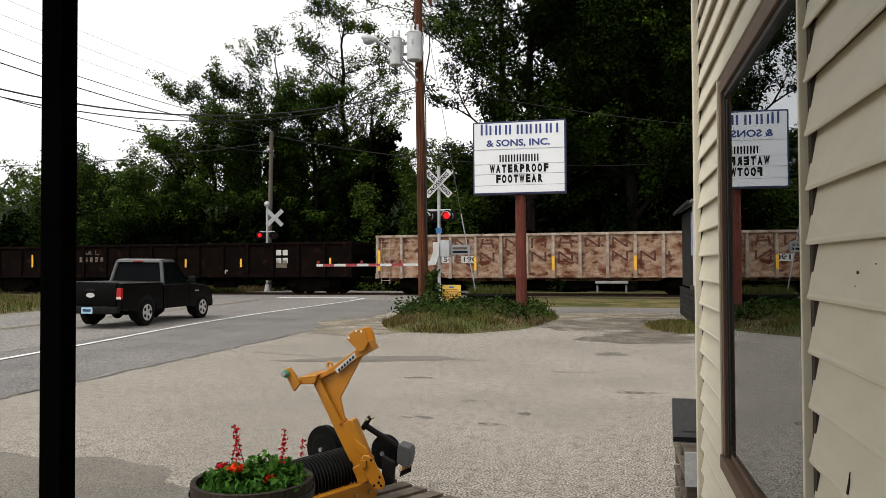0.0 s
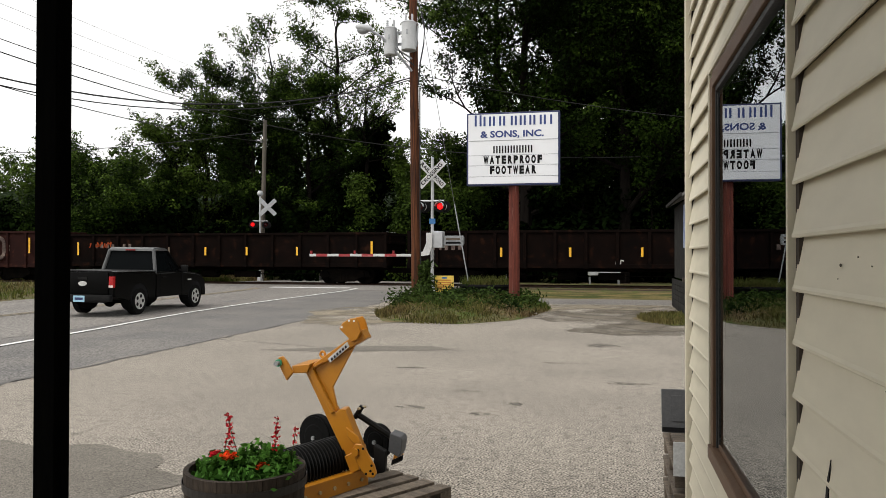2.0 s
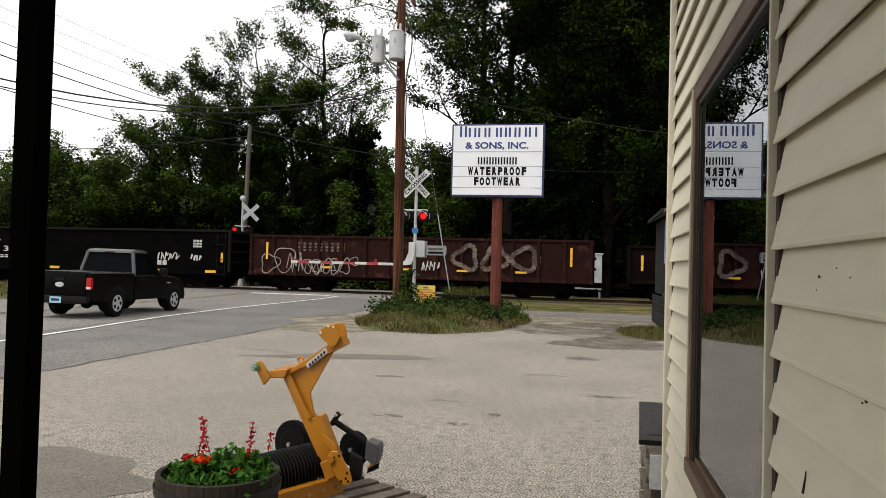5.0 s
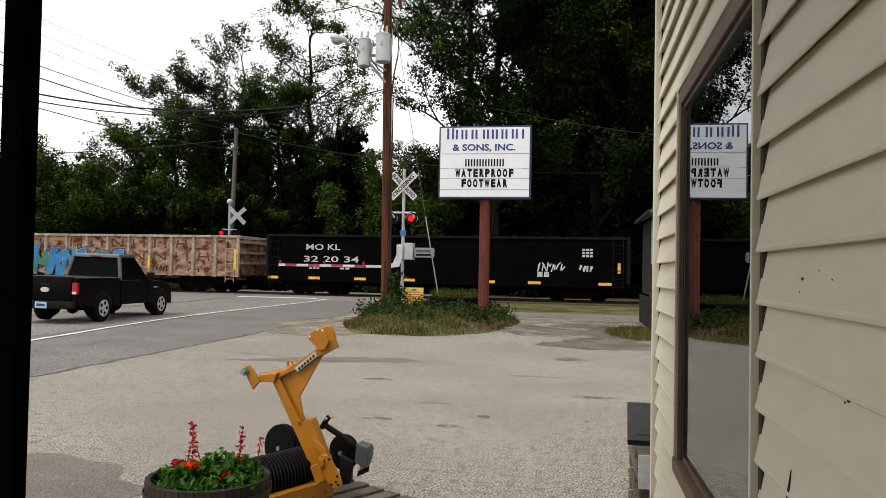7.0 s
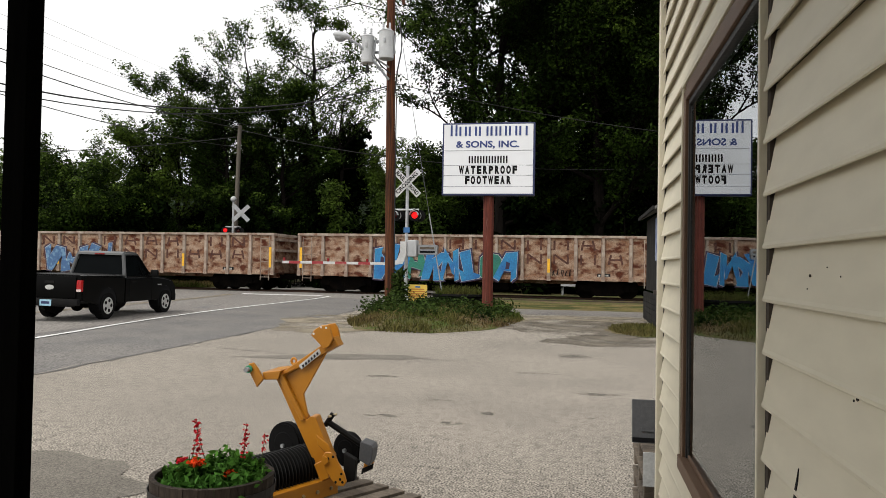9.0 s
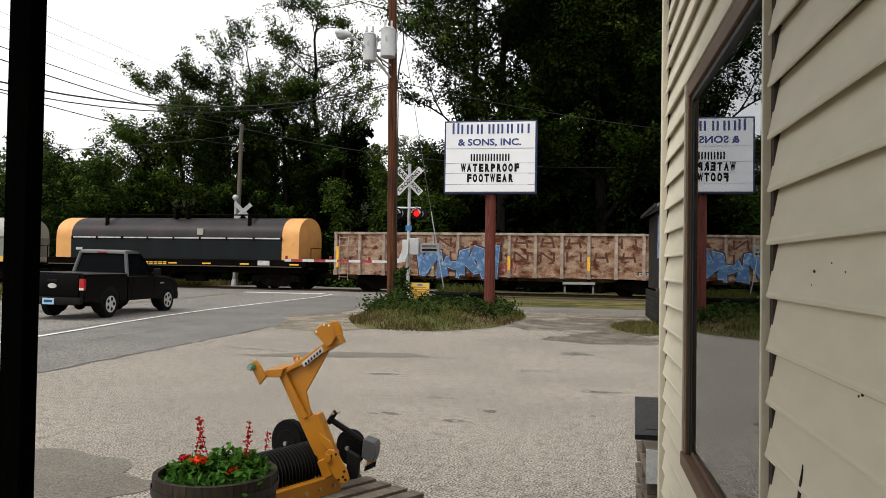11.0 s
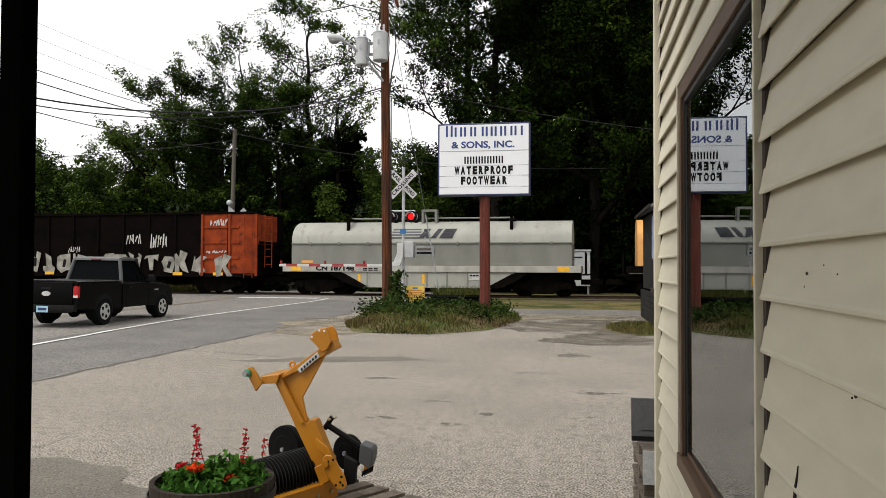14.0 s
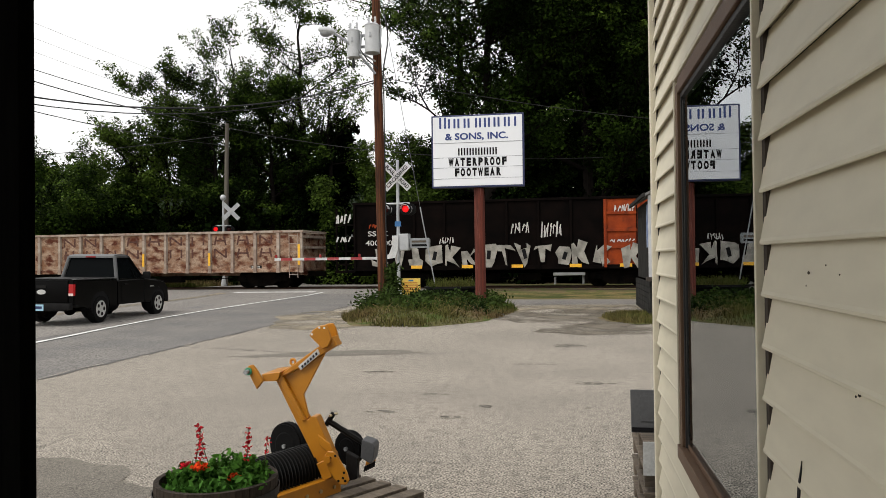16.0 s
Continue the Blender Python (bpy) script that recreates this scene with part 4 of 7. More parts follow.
# cables: over the road to poles out of view, along the rails, and to the shop
HUB = Vector((-6.08, 24.0, 7.3))
for dz0, far, sag, r in ((0.0, (-21, 10, 9.0), 2.42, 0.021), (-0.06, (-21, 10, 8.85), 2.5, 0.015)):
    wire("overhead_cable", HUB + Vector((0, 0, dz0)), far, sag, r, M_CABLE, "thick black overhead cable strung across the road")
for z2, zl, y2, r in ((9.3, 9.3, 41.6, 0.022), (10.0, 9.6, 46, 0.016), (8.2, 8.1, 41.6, 0.018), (12.4, 11.2, 60, 0.006), (11.8, 10.6, 60, 0.006), (11.0, 10.2, 60, 0.006)):
    wire("overhead_cable", (-19.4, y2, z2), (-21, 10, zl), 0.8, r, M_CABLE, "thin black overhead cable strung along the road")
wire("overhead_cable", HUB + Vector((0, 0, 0.1)), (14, 30, 6.1), 0.7, 0.012, M_CABLE, "thin black overhead cable strung between poles")
wire("overhead_cable", (-19.4, 41.6, 9.2), (14, 42, 7.8), 1.6, 0.02, M_CABLE, "thin black overhead cable strung between poles")
wire("overhead_cable", (-19.4, 41.6, 8.8), (-60, 41, 9.6), 1.2, 0.02, M_CABLE, "thin black overhead cable strung between poles")


# ---- railway: the track, and the train that runs along it ----
TRACK = pose(-8, 34, 0, 0, 0, -2)
RAIL_Z, SPEED, MID = 0.26, 9.49, 1.5


def on_track(s, y=0.0, z=0.0):
    return TRACK @ Matrix.Translation((s, y, z))


bm = B()
prism(bm, ((-1.7, 0.02), (-0.9, 0.18), (3.9, 0.18), (4.7, 0.02)), "x", -160, 2.0)
prism(bm, ((-2.6, 0.02), (-0.9, 0.18), (3.9, 0.18), (4.7, 0.02)), "x", 2.0, 120)
bed = tagged(part("ballast_bed", bm, M_BALLAST, at=TRACK), "brown stone ballast under the rails", kind="structure")
for y in (MID - 0.75, MID + 0.75):
    bm = B()
    prism(bm, ((y - 0.07, 0.13), (y + 0.07, 0.13), (y + 0.02, 0.15), (y + 0.035, RAIL_Z), (y - 0.035, RAIL_Z), (y - 0.02, 0.15)), "x", -160, 120)
    tagged(part("rail", bm, M_RAIL, at=TRACK), "rust-brown steel rail", kind="structure")
tie = None
for i in range(90):
    at = on_track(-30 + i * 0.56, 0, 0)
    if tie is None:
        tie = part("sleeper", box(B(), (-0.11, MID - 1.3, 0.12), (0.11, MID + 1.3, 0.2), 0.01), M_TIE, bed, at=Matrix.Translation((-30, 0, 0)))
    else:
        again("sleeper", tie, bed, Matrix.Translation((-30 + i * 0.56, 0, 0)))


WHEELS = []


def bogies(car, L, inset, r=0.45, spacing=1.75):
    """Two four-wheel trucks with side frames, springs and bearing caps; couplers and brake gear between."""
    for c in (inset, L - inset):
        bm = B()
        for y in (0.42, 2.58):
            prism(bm, ((c - 1.25, 0.62), (c - 1.2, 0.86), (c - 0.5, 0.98), (c + 0.5, 0.98), (c + 1.2, 0.86), (c + 1.25, 0.62), (c + 0.8, 0.6), (c + 0.45, 0.38), (c - 0.45, 0.38), (c - 0.8, 0.6)),
                  "y", y - 0.1, y + 0.1)
        box(bm, (c - 0.25, 0.45, 0.5), (c + 0.25, 2.55, 0.9))
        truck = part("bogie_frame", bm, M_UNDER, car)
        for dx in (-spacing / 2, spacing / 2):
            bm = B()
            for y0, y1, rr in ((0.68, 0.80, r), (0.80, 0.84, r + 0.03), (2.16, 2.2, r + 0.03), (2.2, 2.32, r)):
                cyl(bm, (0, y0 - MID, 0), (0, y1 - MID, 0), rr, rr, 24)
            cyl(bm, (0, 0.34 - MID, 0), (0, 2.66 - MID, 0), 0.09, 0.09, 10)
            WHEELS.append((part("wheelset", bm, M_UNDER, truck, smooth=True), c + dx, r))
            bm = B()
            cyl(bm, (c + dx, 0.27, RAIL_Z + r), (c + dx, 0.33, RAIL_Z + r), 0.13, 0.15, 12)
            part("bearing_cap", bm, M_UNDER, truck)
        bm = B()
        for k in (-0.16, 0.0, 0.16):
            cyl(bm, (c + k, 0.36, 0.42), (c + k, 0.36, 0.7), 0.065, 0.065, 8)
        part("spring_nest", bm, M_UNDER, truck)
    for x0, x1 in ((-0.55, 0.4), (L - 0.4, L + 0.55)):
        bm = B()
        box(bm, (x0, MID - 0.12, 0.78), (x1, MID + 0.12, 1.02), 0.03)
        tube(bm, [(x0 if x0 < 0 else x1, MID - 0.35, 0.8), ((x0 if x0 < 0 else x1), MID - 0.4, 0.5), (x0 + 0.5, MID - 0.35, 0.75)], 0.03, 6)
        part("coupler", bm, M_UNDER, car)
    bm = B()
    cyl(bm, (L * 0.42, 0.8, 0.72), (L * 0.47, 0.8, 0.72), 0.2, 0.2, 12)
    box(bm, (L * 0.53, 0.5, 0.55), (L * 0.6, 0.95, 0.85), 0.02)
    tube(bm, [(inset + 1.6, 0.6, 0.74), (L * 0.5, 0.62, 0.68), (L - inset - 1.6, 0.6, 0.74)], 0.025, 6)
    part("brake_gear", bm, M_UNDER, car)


def ladder(car, x, z0, z1, material, y=-0.08, wide=0.42):
    bm = B()
    for k in (0, wide):
        tube(bm, [(x + k, y, z0), (x + k, y, z1)], 0.018, 6)
    z = z0 + 0.15
    while z < z1:
        tube(bm, [(x, y, z), (x + wide, y, z)], 0.014, 5)
        z += 0.36
    part("ladder", bm, material, car)


def stripe(car, x, z0, z1, w=0.11, y=-0.115, material=None):
    part("reflector", box(B(), (x - w / 2, y - 0.006, z0), (x + w / 2, y, z1)), material or M_STRIPE, car)


def gondola(name, s0, L, sill, top, m_side, m_rib, nribs, label, rib_w=0.16, rib_d=0.1, plain=False, ends=None, bottom=None):
    """An open freight car: thick sides, floor and ends, top chord, side posts, sill and running gear."""
    car = thing(name, on_track(s0), label, "freight car", "cars of the freight train")
    for y0, y1 in ((0, 0.06), (2.94, 3.0)):
        part("side_wall", box(B(), (0, y0, sill), (L, y1, top)), m_side, car)
    for x0, x1 in ((0.06, 0.12), (L - 0.12, L - 0.06)):
        part("end_wall", box(B(), (x0, 0.06, sill), (x1, 2.94, top - 0.02)), m_side, car)
    part("floor", box(B(), (0.12, 0.06, sill + 0.1), (L - 0.12, 2.94, sill + 0.2)), m_side, car)
    bm = B()
    for y0, y1 in ((-0.07, 0.1), (2.9, 3.07)):
        box(bm, (-0.03, y0, top), (L + 0.03, y1, top + 0.11), 0.015)
    for x0, x1 in ((-0.03, 0.14), (L - 0.14, L + 0.03)):
        box(bm, (x0, 0.101, top), (x1, 2.899, top + 0.10), 0.015)
    part("top_chord", bm, m_rib, car)
    bm = B()
    for y0, y1 in ((-0.05, -0.001), (3.001, 3.05)):
        box(bm, (0, y0, sill - 0.08), (L, y1, sill + (0.02 if plain else 0.1)), 0.01)
    box(bm, (0.3, MID - 0.3, sill - 0.25), (L - 0.3, MID + 0.3, sill - 0.001))
    part("side_sill", bm, bottom or m_side, car)
    post = None
    for i in range(nribs):
        x = 0.06 + (L - 0.12) * i / (nribs - 1)
        if post is None:
            bm = B()
            prism(bm, ((-rib_w / 2, 0), (-rib_w * 0.36, -rib_d), (rib_w * 0.36, -rib_d), (rib_w / 2, 0)), "z", sill + 0.1, top - 0.002)
            if not plain:
                prism(bm, ((-rib_w * 0.5, 0), (-rib_w * 0.5, -rib_d * 1.1), (rib_w * 0.5, -rib_d * 1.1), (rib_w * 0.5, 0)), "z", sill - 0.1, sill + 0.13)
            post = part("side_post", bm, m_rib, car, at=Matrix.Translation((x, 0, 0)))
        else:
            again("side_post", post, car, Matrix.Translation((x, 0, 0)))
    for x in (0.0, L):
        for z in (sill + 0.5, sill + 1.0, sill + 1.5):
            if z < top - 0.2:
                xa, xb = (x - 0.08, x + 0.06) if x == 0 else (x - 0.06, x + 0.08)
                part("end_rib", box(B(), (xa, 0.15, z), (xb, 2.85, z + 0.12), 0.01), ends or m_rib, car)
    bogies(car, L, 2.2)
    return car


def bars(car, x, z, w, h, n, material, y=-0.006, rows=1, gap=0.3):
    """Unreadable stencilling as plain bars."""
    cw = w / (n + (n - 1) * gap)
    for r in range(rows):
        for i in range(n):
            xx = x + i * cw * (1 + gap)
            zz = z - r * h * 1.5
            part("stencil_bar", box(B(), (xx, y - 0.004, zz), (xx + cw, y + 0.002, zz + h)), material, car)


SPRAY_FORMS = (
    ((0, 0), (0.28, 0), (0.3, 0.38), (0.6, 0), (1, 0.03), (0.62, 0.52), (0.95, 1), (0.6, 1.04), (0.32, 0.66), (0.3, 1), (0, 0.97)),
    ((0, 0), (0.27, 0.02), (0.27, 0.5), (0.68, 0), (1, 0), (1, 1), (0.73, 1), (0.73, 0.48), (0.3, 1), (0, 1.03)),
    ((0.2, 0), (0.8, 0), (1, 0.25), (1, 0.75), (0.8, 1), (0.2, 1), (0, 0.75), (0, 0.25)),
    ((0, 1), (0.2, 0), (0.42, 0), (0.5, 0.4), (0.6, 0), (0.82, 0), (1, 1), (0.76, 1), (0.68, 0.45), (0.58, 0.82), (0.42, 0.82), (0.34, 0.45), (0.25, 1)),
    ((0, 0), (0.3, 0), (0.3, 0.36), (0.68, 0.36), (0.68, 0), (1, 0), (0.97, 1), (0.68, 1), (0.68, 0.62), (0.3, 0.62), (0.3, 1), (0, 1)),
    ((0, 0), (0.3, 0), (0.38, 0.25), (0.64, 0.25), (0.7, 0), (1.05, 0.02), (0.72, 1), (0.3, 1.05)),
    ((0, 0.68), (0.36, 0.7), (0.3, 0), (0.66, 0), (0.68, 0.7), (1.05, 0.74), (1, 1), (0, 0.98)),
)


def spray_form(i, x, z, w, h, lean, grow=0.0):
    """One leaning, warped block form, set out on a side and swollen by grow for its outline."""
    out = []
    rng = random.Random(round(x * 100) + i)
    flip = rng.random() < 0.5
    for u, v in SPRAY_FORMS[i % 7]:
        u, v = u + rng.uniform(-0.15, 0.15), v + rng.uniform(-0.12, 0.12)
        v = 1 - v if flip else v
        gu, gv = (grow if u > 0.5 else -grow), (grow if v > 0.5 else -grow)
        out.append((x + u * w + gu + lean * v * h, z + v * h + gv))
    return out


def graffiti(car, x, z, w, h, n, fill, fill2, line, seed, y=-0.009, edge=None):
    """A big sprayed piece: overlapping leaning block forms with a pale rim and a dark outline, too wild to read."""
    rng = random.Random(seed)
    cw = w / n
    for i in range(n):
        hh, lean, kind = h * rng.uniform(0.82, 1.08), rng.uniform(-0.18, 0.28), (i * 3 + seed) % 7
        a = (x + (i - 0.08) * cw, z + rng.uniform(0, 0.06), cw * 1.14, hh, lean)
        yy = y - 0.002 * (i % 2)
        part("spray_outline", prism(B(), spray_form(kind, *a, 0.07), "y", yy - 0.002, yy + 0.004), line, car)
        part("spray_rim", prism(B(), spray_form(kind, *a, 0.014), "y", yy - 0.006, yy - 0.0022), edge or M_MARK, car)
        part("spray_shape", prism(B(), spray_form(kind, *a), "y", yy - 0.010, yy - 0.0062), fill if i % 4 != 2 else fill2, car)
        if kind in (2, 5):
            c0 = (a[0] + cw * 0.42 + lean * hh * 0.5, a[1] + hh * 0.42)
            part("spray_mark", prism(B(), ((c0[0], c0[1]), (c0[0] + cw * 0.2, c0[1] + 0.02), (c0[0] + cw * 0.26, c0[1] + hh * 0.25), (c0[0] + cw * 0.05, c0[1] + hh * 0.3)), "y", yy - 0.012, yy - 0.0102), line, car)


def stick(bm, a, b, w, y, d=0.006):
    """A straight paint stroke on a side."""
    a, b = Vector((a[0], 0, a[1])), Vector((b[0], 0, b[1]))
    u = (b - a).normalized()
    n = Vector((-u.z, 0, u.x)) * w / 2
    p = [a - n, a + n, b + n, b - n]
    prism(bm, [(q.x, q.z) for q in p], "y", y - d, y)


def stickb(a, b, w, y):
    bm = B()
    stick(bm, a, b, w, y, 0.005)
    return bm


def scrawl(car, x, z, w, h, n, width, material, seed, y=-0.012):
    """A loose painted tag of bent strokes."""
    rng = random.Random(seed)
    cw = w / n
    for i in range(n):
        x0 = x + i * cw
        p = [(x0 + rng.uniform(0, cw), z + rng.uniform(0, h)) for _ in range(4)]
        p[0] = (x0, z + rng.uniform(0, h * 0.3))
        p[1] = (x0 + cw * rng.uniform(0.2, 0.6), z + h * rng.uniform(0.75, 1))
        for k, (a, b) in enumerate(zip(p, p[1:])):
            bm = B()
            stick(bm, a, b, width, y - 0.0006 * k - 0.002 * (i % 2))
            part("spray_stroke", bm, material, car)


def block_letters(car, x, z, w, h, n, material, seed, y=-0.008, dark=None):
    """Big sprayed block shapes: a pale body with a dark core."""
    rng = random.Random(seed)
    cw = w / n
    for i in range(n):
        hh, lean, kind = h * rng.uniform(0.8, 1.12), rng.uniform(-0.15, 0.2), (i * 5 + i * i + seed) % 7
        a = (x + i * cw + 0.03, z + rng.uniform(-0.02, 0.03), cw * 0.86, hh, lean)
        part("spray_block", prism(B(), spray_form(kind, *a), "y", y - 0.004, y + 0.002), material, car)
        if dark and kind in (2, 5):
            bm = B()
            stick(bm, (a[0] + cw * 0.45, z + hh * 0.3), (a[0] + cw * 0.42 + lean * hh, z + hh * 0.75), cw * 0.2, y - 0.0045, 0.003)
            part("spray_mark", bm, dark, car)


def loops(car, x, z, w, h, n, width, material, seed, y=-0.012):
    """Rounded outline forms sprayed in one line each."""
    rng = random.Random(seed)
    cw = w / n
    for i in range(n):
        bm = B()
        ph, k = rng.uniform(0, 6.3), rng.uniform(0.12, 0.28)
        cx, cz, lean = x + (i + 0.5) * cw, z + h / 2, rng.uniform(-0.1, 0.3)
        p = []
        for q in range(23):
            a = 2 * math.pi * q / 22
            r = 1 + k * math.sin(3 * a + ph)
            v = math.sin(a) * r * h * 0.46
            p.append((cx + math.cos(a) * r * cw * 0.5 + lean * v, cz + v))
        for a, b in zip(p, p[1:]):
            stick(bm, a, b, width, y - 0.001 * (i % 2))
        part("spray_loop", bm, material, car)


# s0: where each car's left end stands on the track at the start
CARS = []


def tan_gondola(s0, seed, label, L=16.2, art=None):
    c = gondola("gondola_car", s0, L, 1.1, 2.85, M_WC, M_WCRIB, 15, label)
    rng = random.Random(seed)
    pitch = (L - 0.12) / 14
    # faded company lettering, a bar or two in each bay
    for i in range(3, 13):
        x = 0.06 + pitch * (i + 0.2)
        for zz in (2.32, 1.72):
            if rng.random() < 0.85:
                w, h = pitch * 0.5, 0.42
                kind = rng.randrange(3)
                k1 = 0.1 if kind == 1 else 0
                part("faded_letter_bar", stickb((x, zz), (x + k1, zz + h), 0.09, -0.001), M_WCSTAIN, c)
                part("faded_letter_bar", stickb((x + w, zz), (x + w - k1, zz + h), 0.09, -0.001), M_WCSTAIN, c)
                if kind == 0:
                    part("faded_letter_bar", stickb((x, zz + h), (x + w, zz + 0.02), 0.08, -0.0015), M_WCSTAIN, c)
                elif kind == 1:
                    part("faded_letter_bar", stickb((x, zz + h * 0.5), (x + w, zz + h * 0.5), 0.08, -0.0015), M_WCSTAIN, c)
    for i in (0, 4, 7, 10, 14):
        x = 0.06 + pitch * i
        stripe(c, x + (0.1 if i == 0 else -0.1 if i == 14 else 0), 1.35, 1.95 if i not in (0, 14) else 2.3, 0.12, -0.112)
    part("stencil_plate", box(B(), (L - 2.6, -0.012, 1.12), (L - 2.05, -0.002, 1.34)), M_INK, c)
    bars(c, L - 2.55, 1.25, 0.42, 0.05, 4, M_MARK, -0.014, 2)
    if art == "blue":
        graffiti(c, 3.6, 0.98, 6.5, 1.3, 8, M_GRAFBLUE, M_GRAFGREEN, M_GRAFDARK, 5, -0.118)
        scrawl(c, 3.5, 1.7, 0.8, 0.4, 4, 0.04, M_RED, 8)
        scrawl(c, 11.7, 1.15, 0.9, 0.4, 5, 0.03, M_INK, 9)
    if art == "pale":
        graffiti(c, 4.2, 1.0, 3.4, 1.15, 4, M_GRAFPALE, M_GRAFPALE, M_GRAFDARK, 15, -0.118)
        scrawl(c, 7.7, 1.1, 0.8, 0.6, 4, 0.06, M_RED, 18)
    if art == "marks":
        part("number_panel", box(B(), (3.15, -0.012, 2.05), (3.85, -0.002, 2.32)), M_MARK, c)
        part("number_panel", box(B(), (3.1, -0.012, 1.68), (3.65, -0.002, 1.98)), M_MARK, c)
        part("number_panel", box(B(), (4.0, -0.012, 1.68), (4.75, -0.002, 1.98)), M_MARK, c)
        for tx, x, z, w in (("WC", 3.5, 2.18, 0.5), ("54", 3.38, 1.83, 0.38), ("190", 4.37, 1.83, 0.6)):
            writing("lettering", tx, 0.3, pose(x, -0.014, z, 90, 0, 0), M_INK, c, w, depth=0.002, bold=0.004)
    ladder(c, 0.25, 0.75, 2.8, M_WCRIB)
    ladder(c, L - 0.65, 0.75, 2.8, M_WCRIB)
    CARS.append((c, s0))
    return c


tan_gondola(-2.7, 1, "faded tan gondola car with rust stains and worn lettering", art="marks")

c = gondola("gondola_car", -19.85, 15.95, 1.14, 2.6, M_DARKGON, M_DARKGON, 13, "dark brown grimy gondola car with yellow reflectors")
for x in (0.35, 4.3, 7.3, 10.3, 14.9):
    stripe(c, x, 1.55, 2.15 if x in (0.35, 15.2) else 1.95, 0.1, -0.11)
writing("lettering", "B& L", 0.32, pose(1.75, -0.012, 2.3, 90, 0, 0), M_DIMMARK, c, 0.95, depth=0.002)
bars(c, 1.1, 1.85, 1.4, 0.24, 5, M_DIMMARK, gap=0.9)
bars(c, 12.1, 2.1, 0.6, 0.25, 2, M_MARK, -0.008, 2)
part("stencil_plate", box(B(), (12.1, -0.012, 1.5), (12.65, -0.002, 1.85)), M_PALLET, c)
scrawl(c, 9.2, 1.05, 0.35, 0.4, 2, 0.05, M_MARK, 4)
CARS.append((c, -19.85))
c = gondola("gondola_car", -37.85, 17.0, 1.14, 2.56, M_DARKGON, M_DARKGON, 13, "dark brown rust-streaked gondola car with yellow reflectors")
for x in (0.6, 3.4, 5.8, 7.8, 10.0, 12.6, 16.3):
    stripe(c, x, 1.6, 2.25 if x in (0.6, 16.3) else 2.0, 0.1, -0.11, M_STRIPE if x != 5.8 else M_PALLET)
bars(c, 1.5, 1.95, 2.1, 0.2, 7, M_DIMMARK, gap=1.1)
scrawl(c, 1.2, 1.95, 1.4, 0.3, 7, 0.05, M_ORANGE, 6)
CARS.append((c, -37.85))
c = gondola("gondola_car", -55.2, 15.9, 1.05, 2.74, M_REDGON, M_REDGON, 15, "oxide-red gondola car with white sprayed tags")
for x in (0.9, 15.0):
    stripe(c, x, 1.7, 2.5, 0.1, -0.11)
for x in (3.6, 7.4, 10.0, 12.6):
    part("reflector", box(B(), (x, -0.118, 1.35), (x + 0.5, -0.112, 1.44)), M_STRIPE, c)
loops(c, 0.6, 1.08, 0.9, 0.9, 1, 0.04, M_GRAFWHITE, 21, -0.112)
loops(c, 1.3, 1.1, 1.0, 1.25, 1, 0.04, M_GRAFWHITE, 31, -0.115)
scrawl(c, 1.9, 1.1, 0.9, 1.0, 3, 0.035, M_GRAFWHITE, 33, -0.112)
loops(c, 2.7, 1.08, 2.3, 0.72, 5, 0.04, M_GRAFWHITE, 22, -0.112)
scrawl(c, 2.8, 1.08, 2.0, 0.6, 5, 0.03, M_GRAFWHITE, 34, -0.116)
loops(c, 5.0, 1.5, 0.42, 0.4, 1, 0.035, M_GRAFWHITE, 26, -0.112)
bars(c, 2.4, 2.42, 2.3, 0.1, 9, M_DIMMARK, -0.006, 3, 1.4)
scrawl(c, 8.4, 1.35, 0.9, 0.5, 5, 0.045, M_MARK, 23, -0.112)
loops(c, 8.7, 2.15, 0.3, 0.25, 1, 0.03, M_MARK, 27, -0.112)
for k, xx in enumerate((9.9, 11.2, 12.5)):
    loops(c, xx, 1.45, 1.0, 1.05, 1, 0.2, M_DIMMARK, 24 + k, -0.112)
bars(c, 13.3, 2.0, 0.4, 0.12, 2, M_DIMMARK, -0.008, 2, 0.6)
CARS.append((c, -55.2))

c = gondola("gondola_car", -72.7, 16.5, 0.95, 2.93, M_BLKGON, M_BLKRIB, 2, "black smooth-sided gondola car with white stencilling", plain=True)
writing("lettering", "MO KL", 0.38, pose(2.75, -0.01, 2.45, 90, 0, 0), M_MARK, c, 1.65, depth=0.002, bold=0.004)
writing("lettering", "32 20 34", 0.38, pose(3.15, -0.01, 1.9, 90, 0, 0), M_MARK, c, 2.65, depth=0.002, bold=0.004)
bars(c, 2.1, 1.55, 0.5, 0.06, 3, M_MARK, -0.006, 2)
bars(c, 3.6, 1.55, 0.45, 0.06, 2, M_MARK, -0.006, 2)
for x in (0.1, 2.1, 4.3, 6.6, 10.2, 12.2, 15.2):
    part("reflector", box(B(), (x, -0.058, 0.98), (x + 0.55, -0.052, 1.1)), M_STRIPE, c)
stripe(c, 16.05, 1.5, 1.95, 0.12, -0.05)
scrawl(c, 12.6, 1.5, 1.2, 0.45, 6, 0.05, M_MARK, 31)
scrawl(c, 14.4, 1.55, 0.6, 0.3, 4, 0.07, M_MARK, 32)
bars(c, 14.5, 2.45, 0.45, 0.09, 3, M_MARK, -0.006, 3)
bars(c, 12.6, 1.3, 0.5, 0.22, 2, M_MARK, -0.006, 1)
ladder(c, 0.2, 0.75, 2.9, M_BLKRIB)
ladder(c, 15.8, 0.75, 2.9, M_BLKRIB)
CARS.append((c, -72.7))
tan_gondola(-90.3, 3, "faded tan gondola car with rust and bright blue graffiti", art="blue")
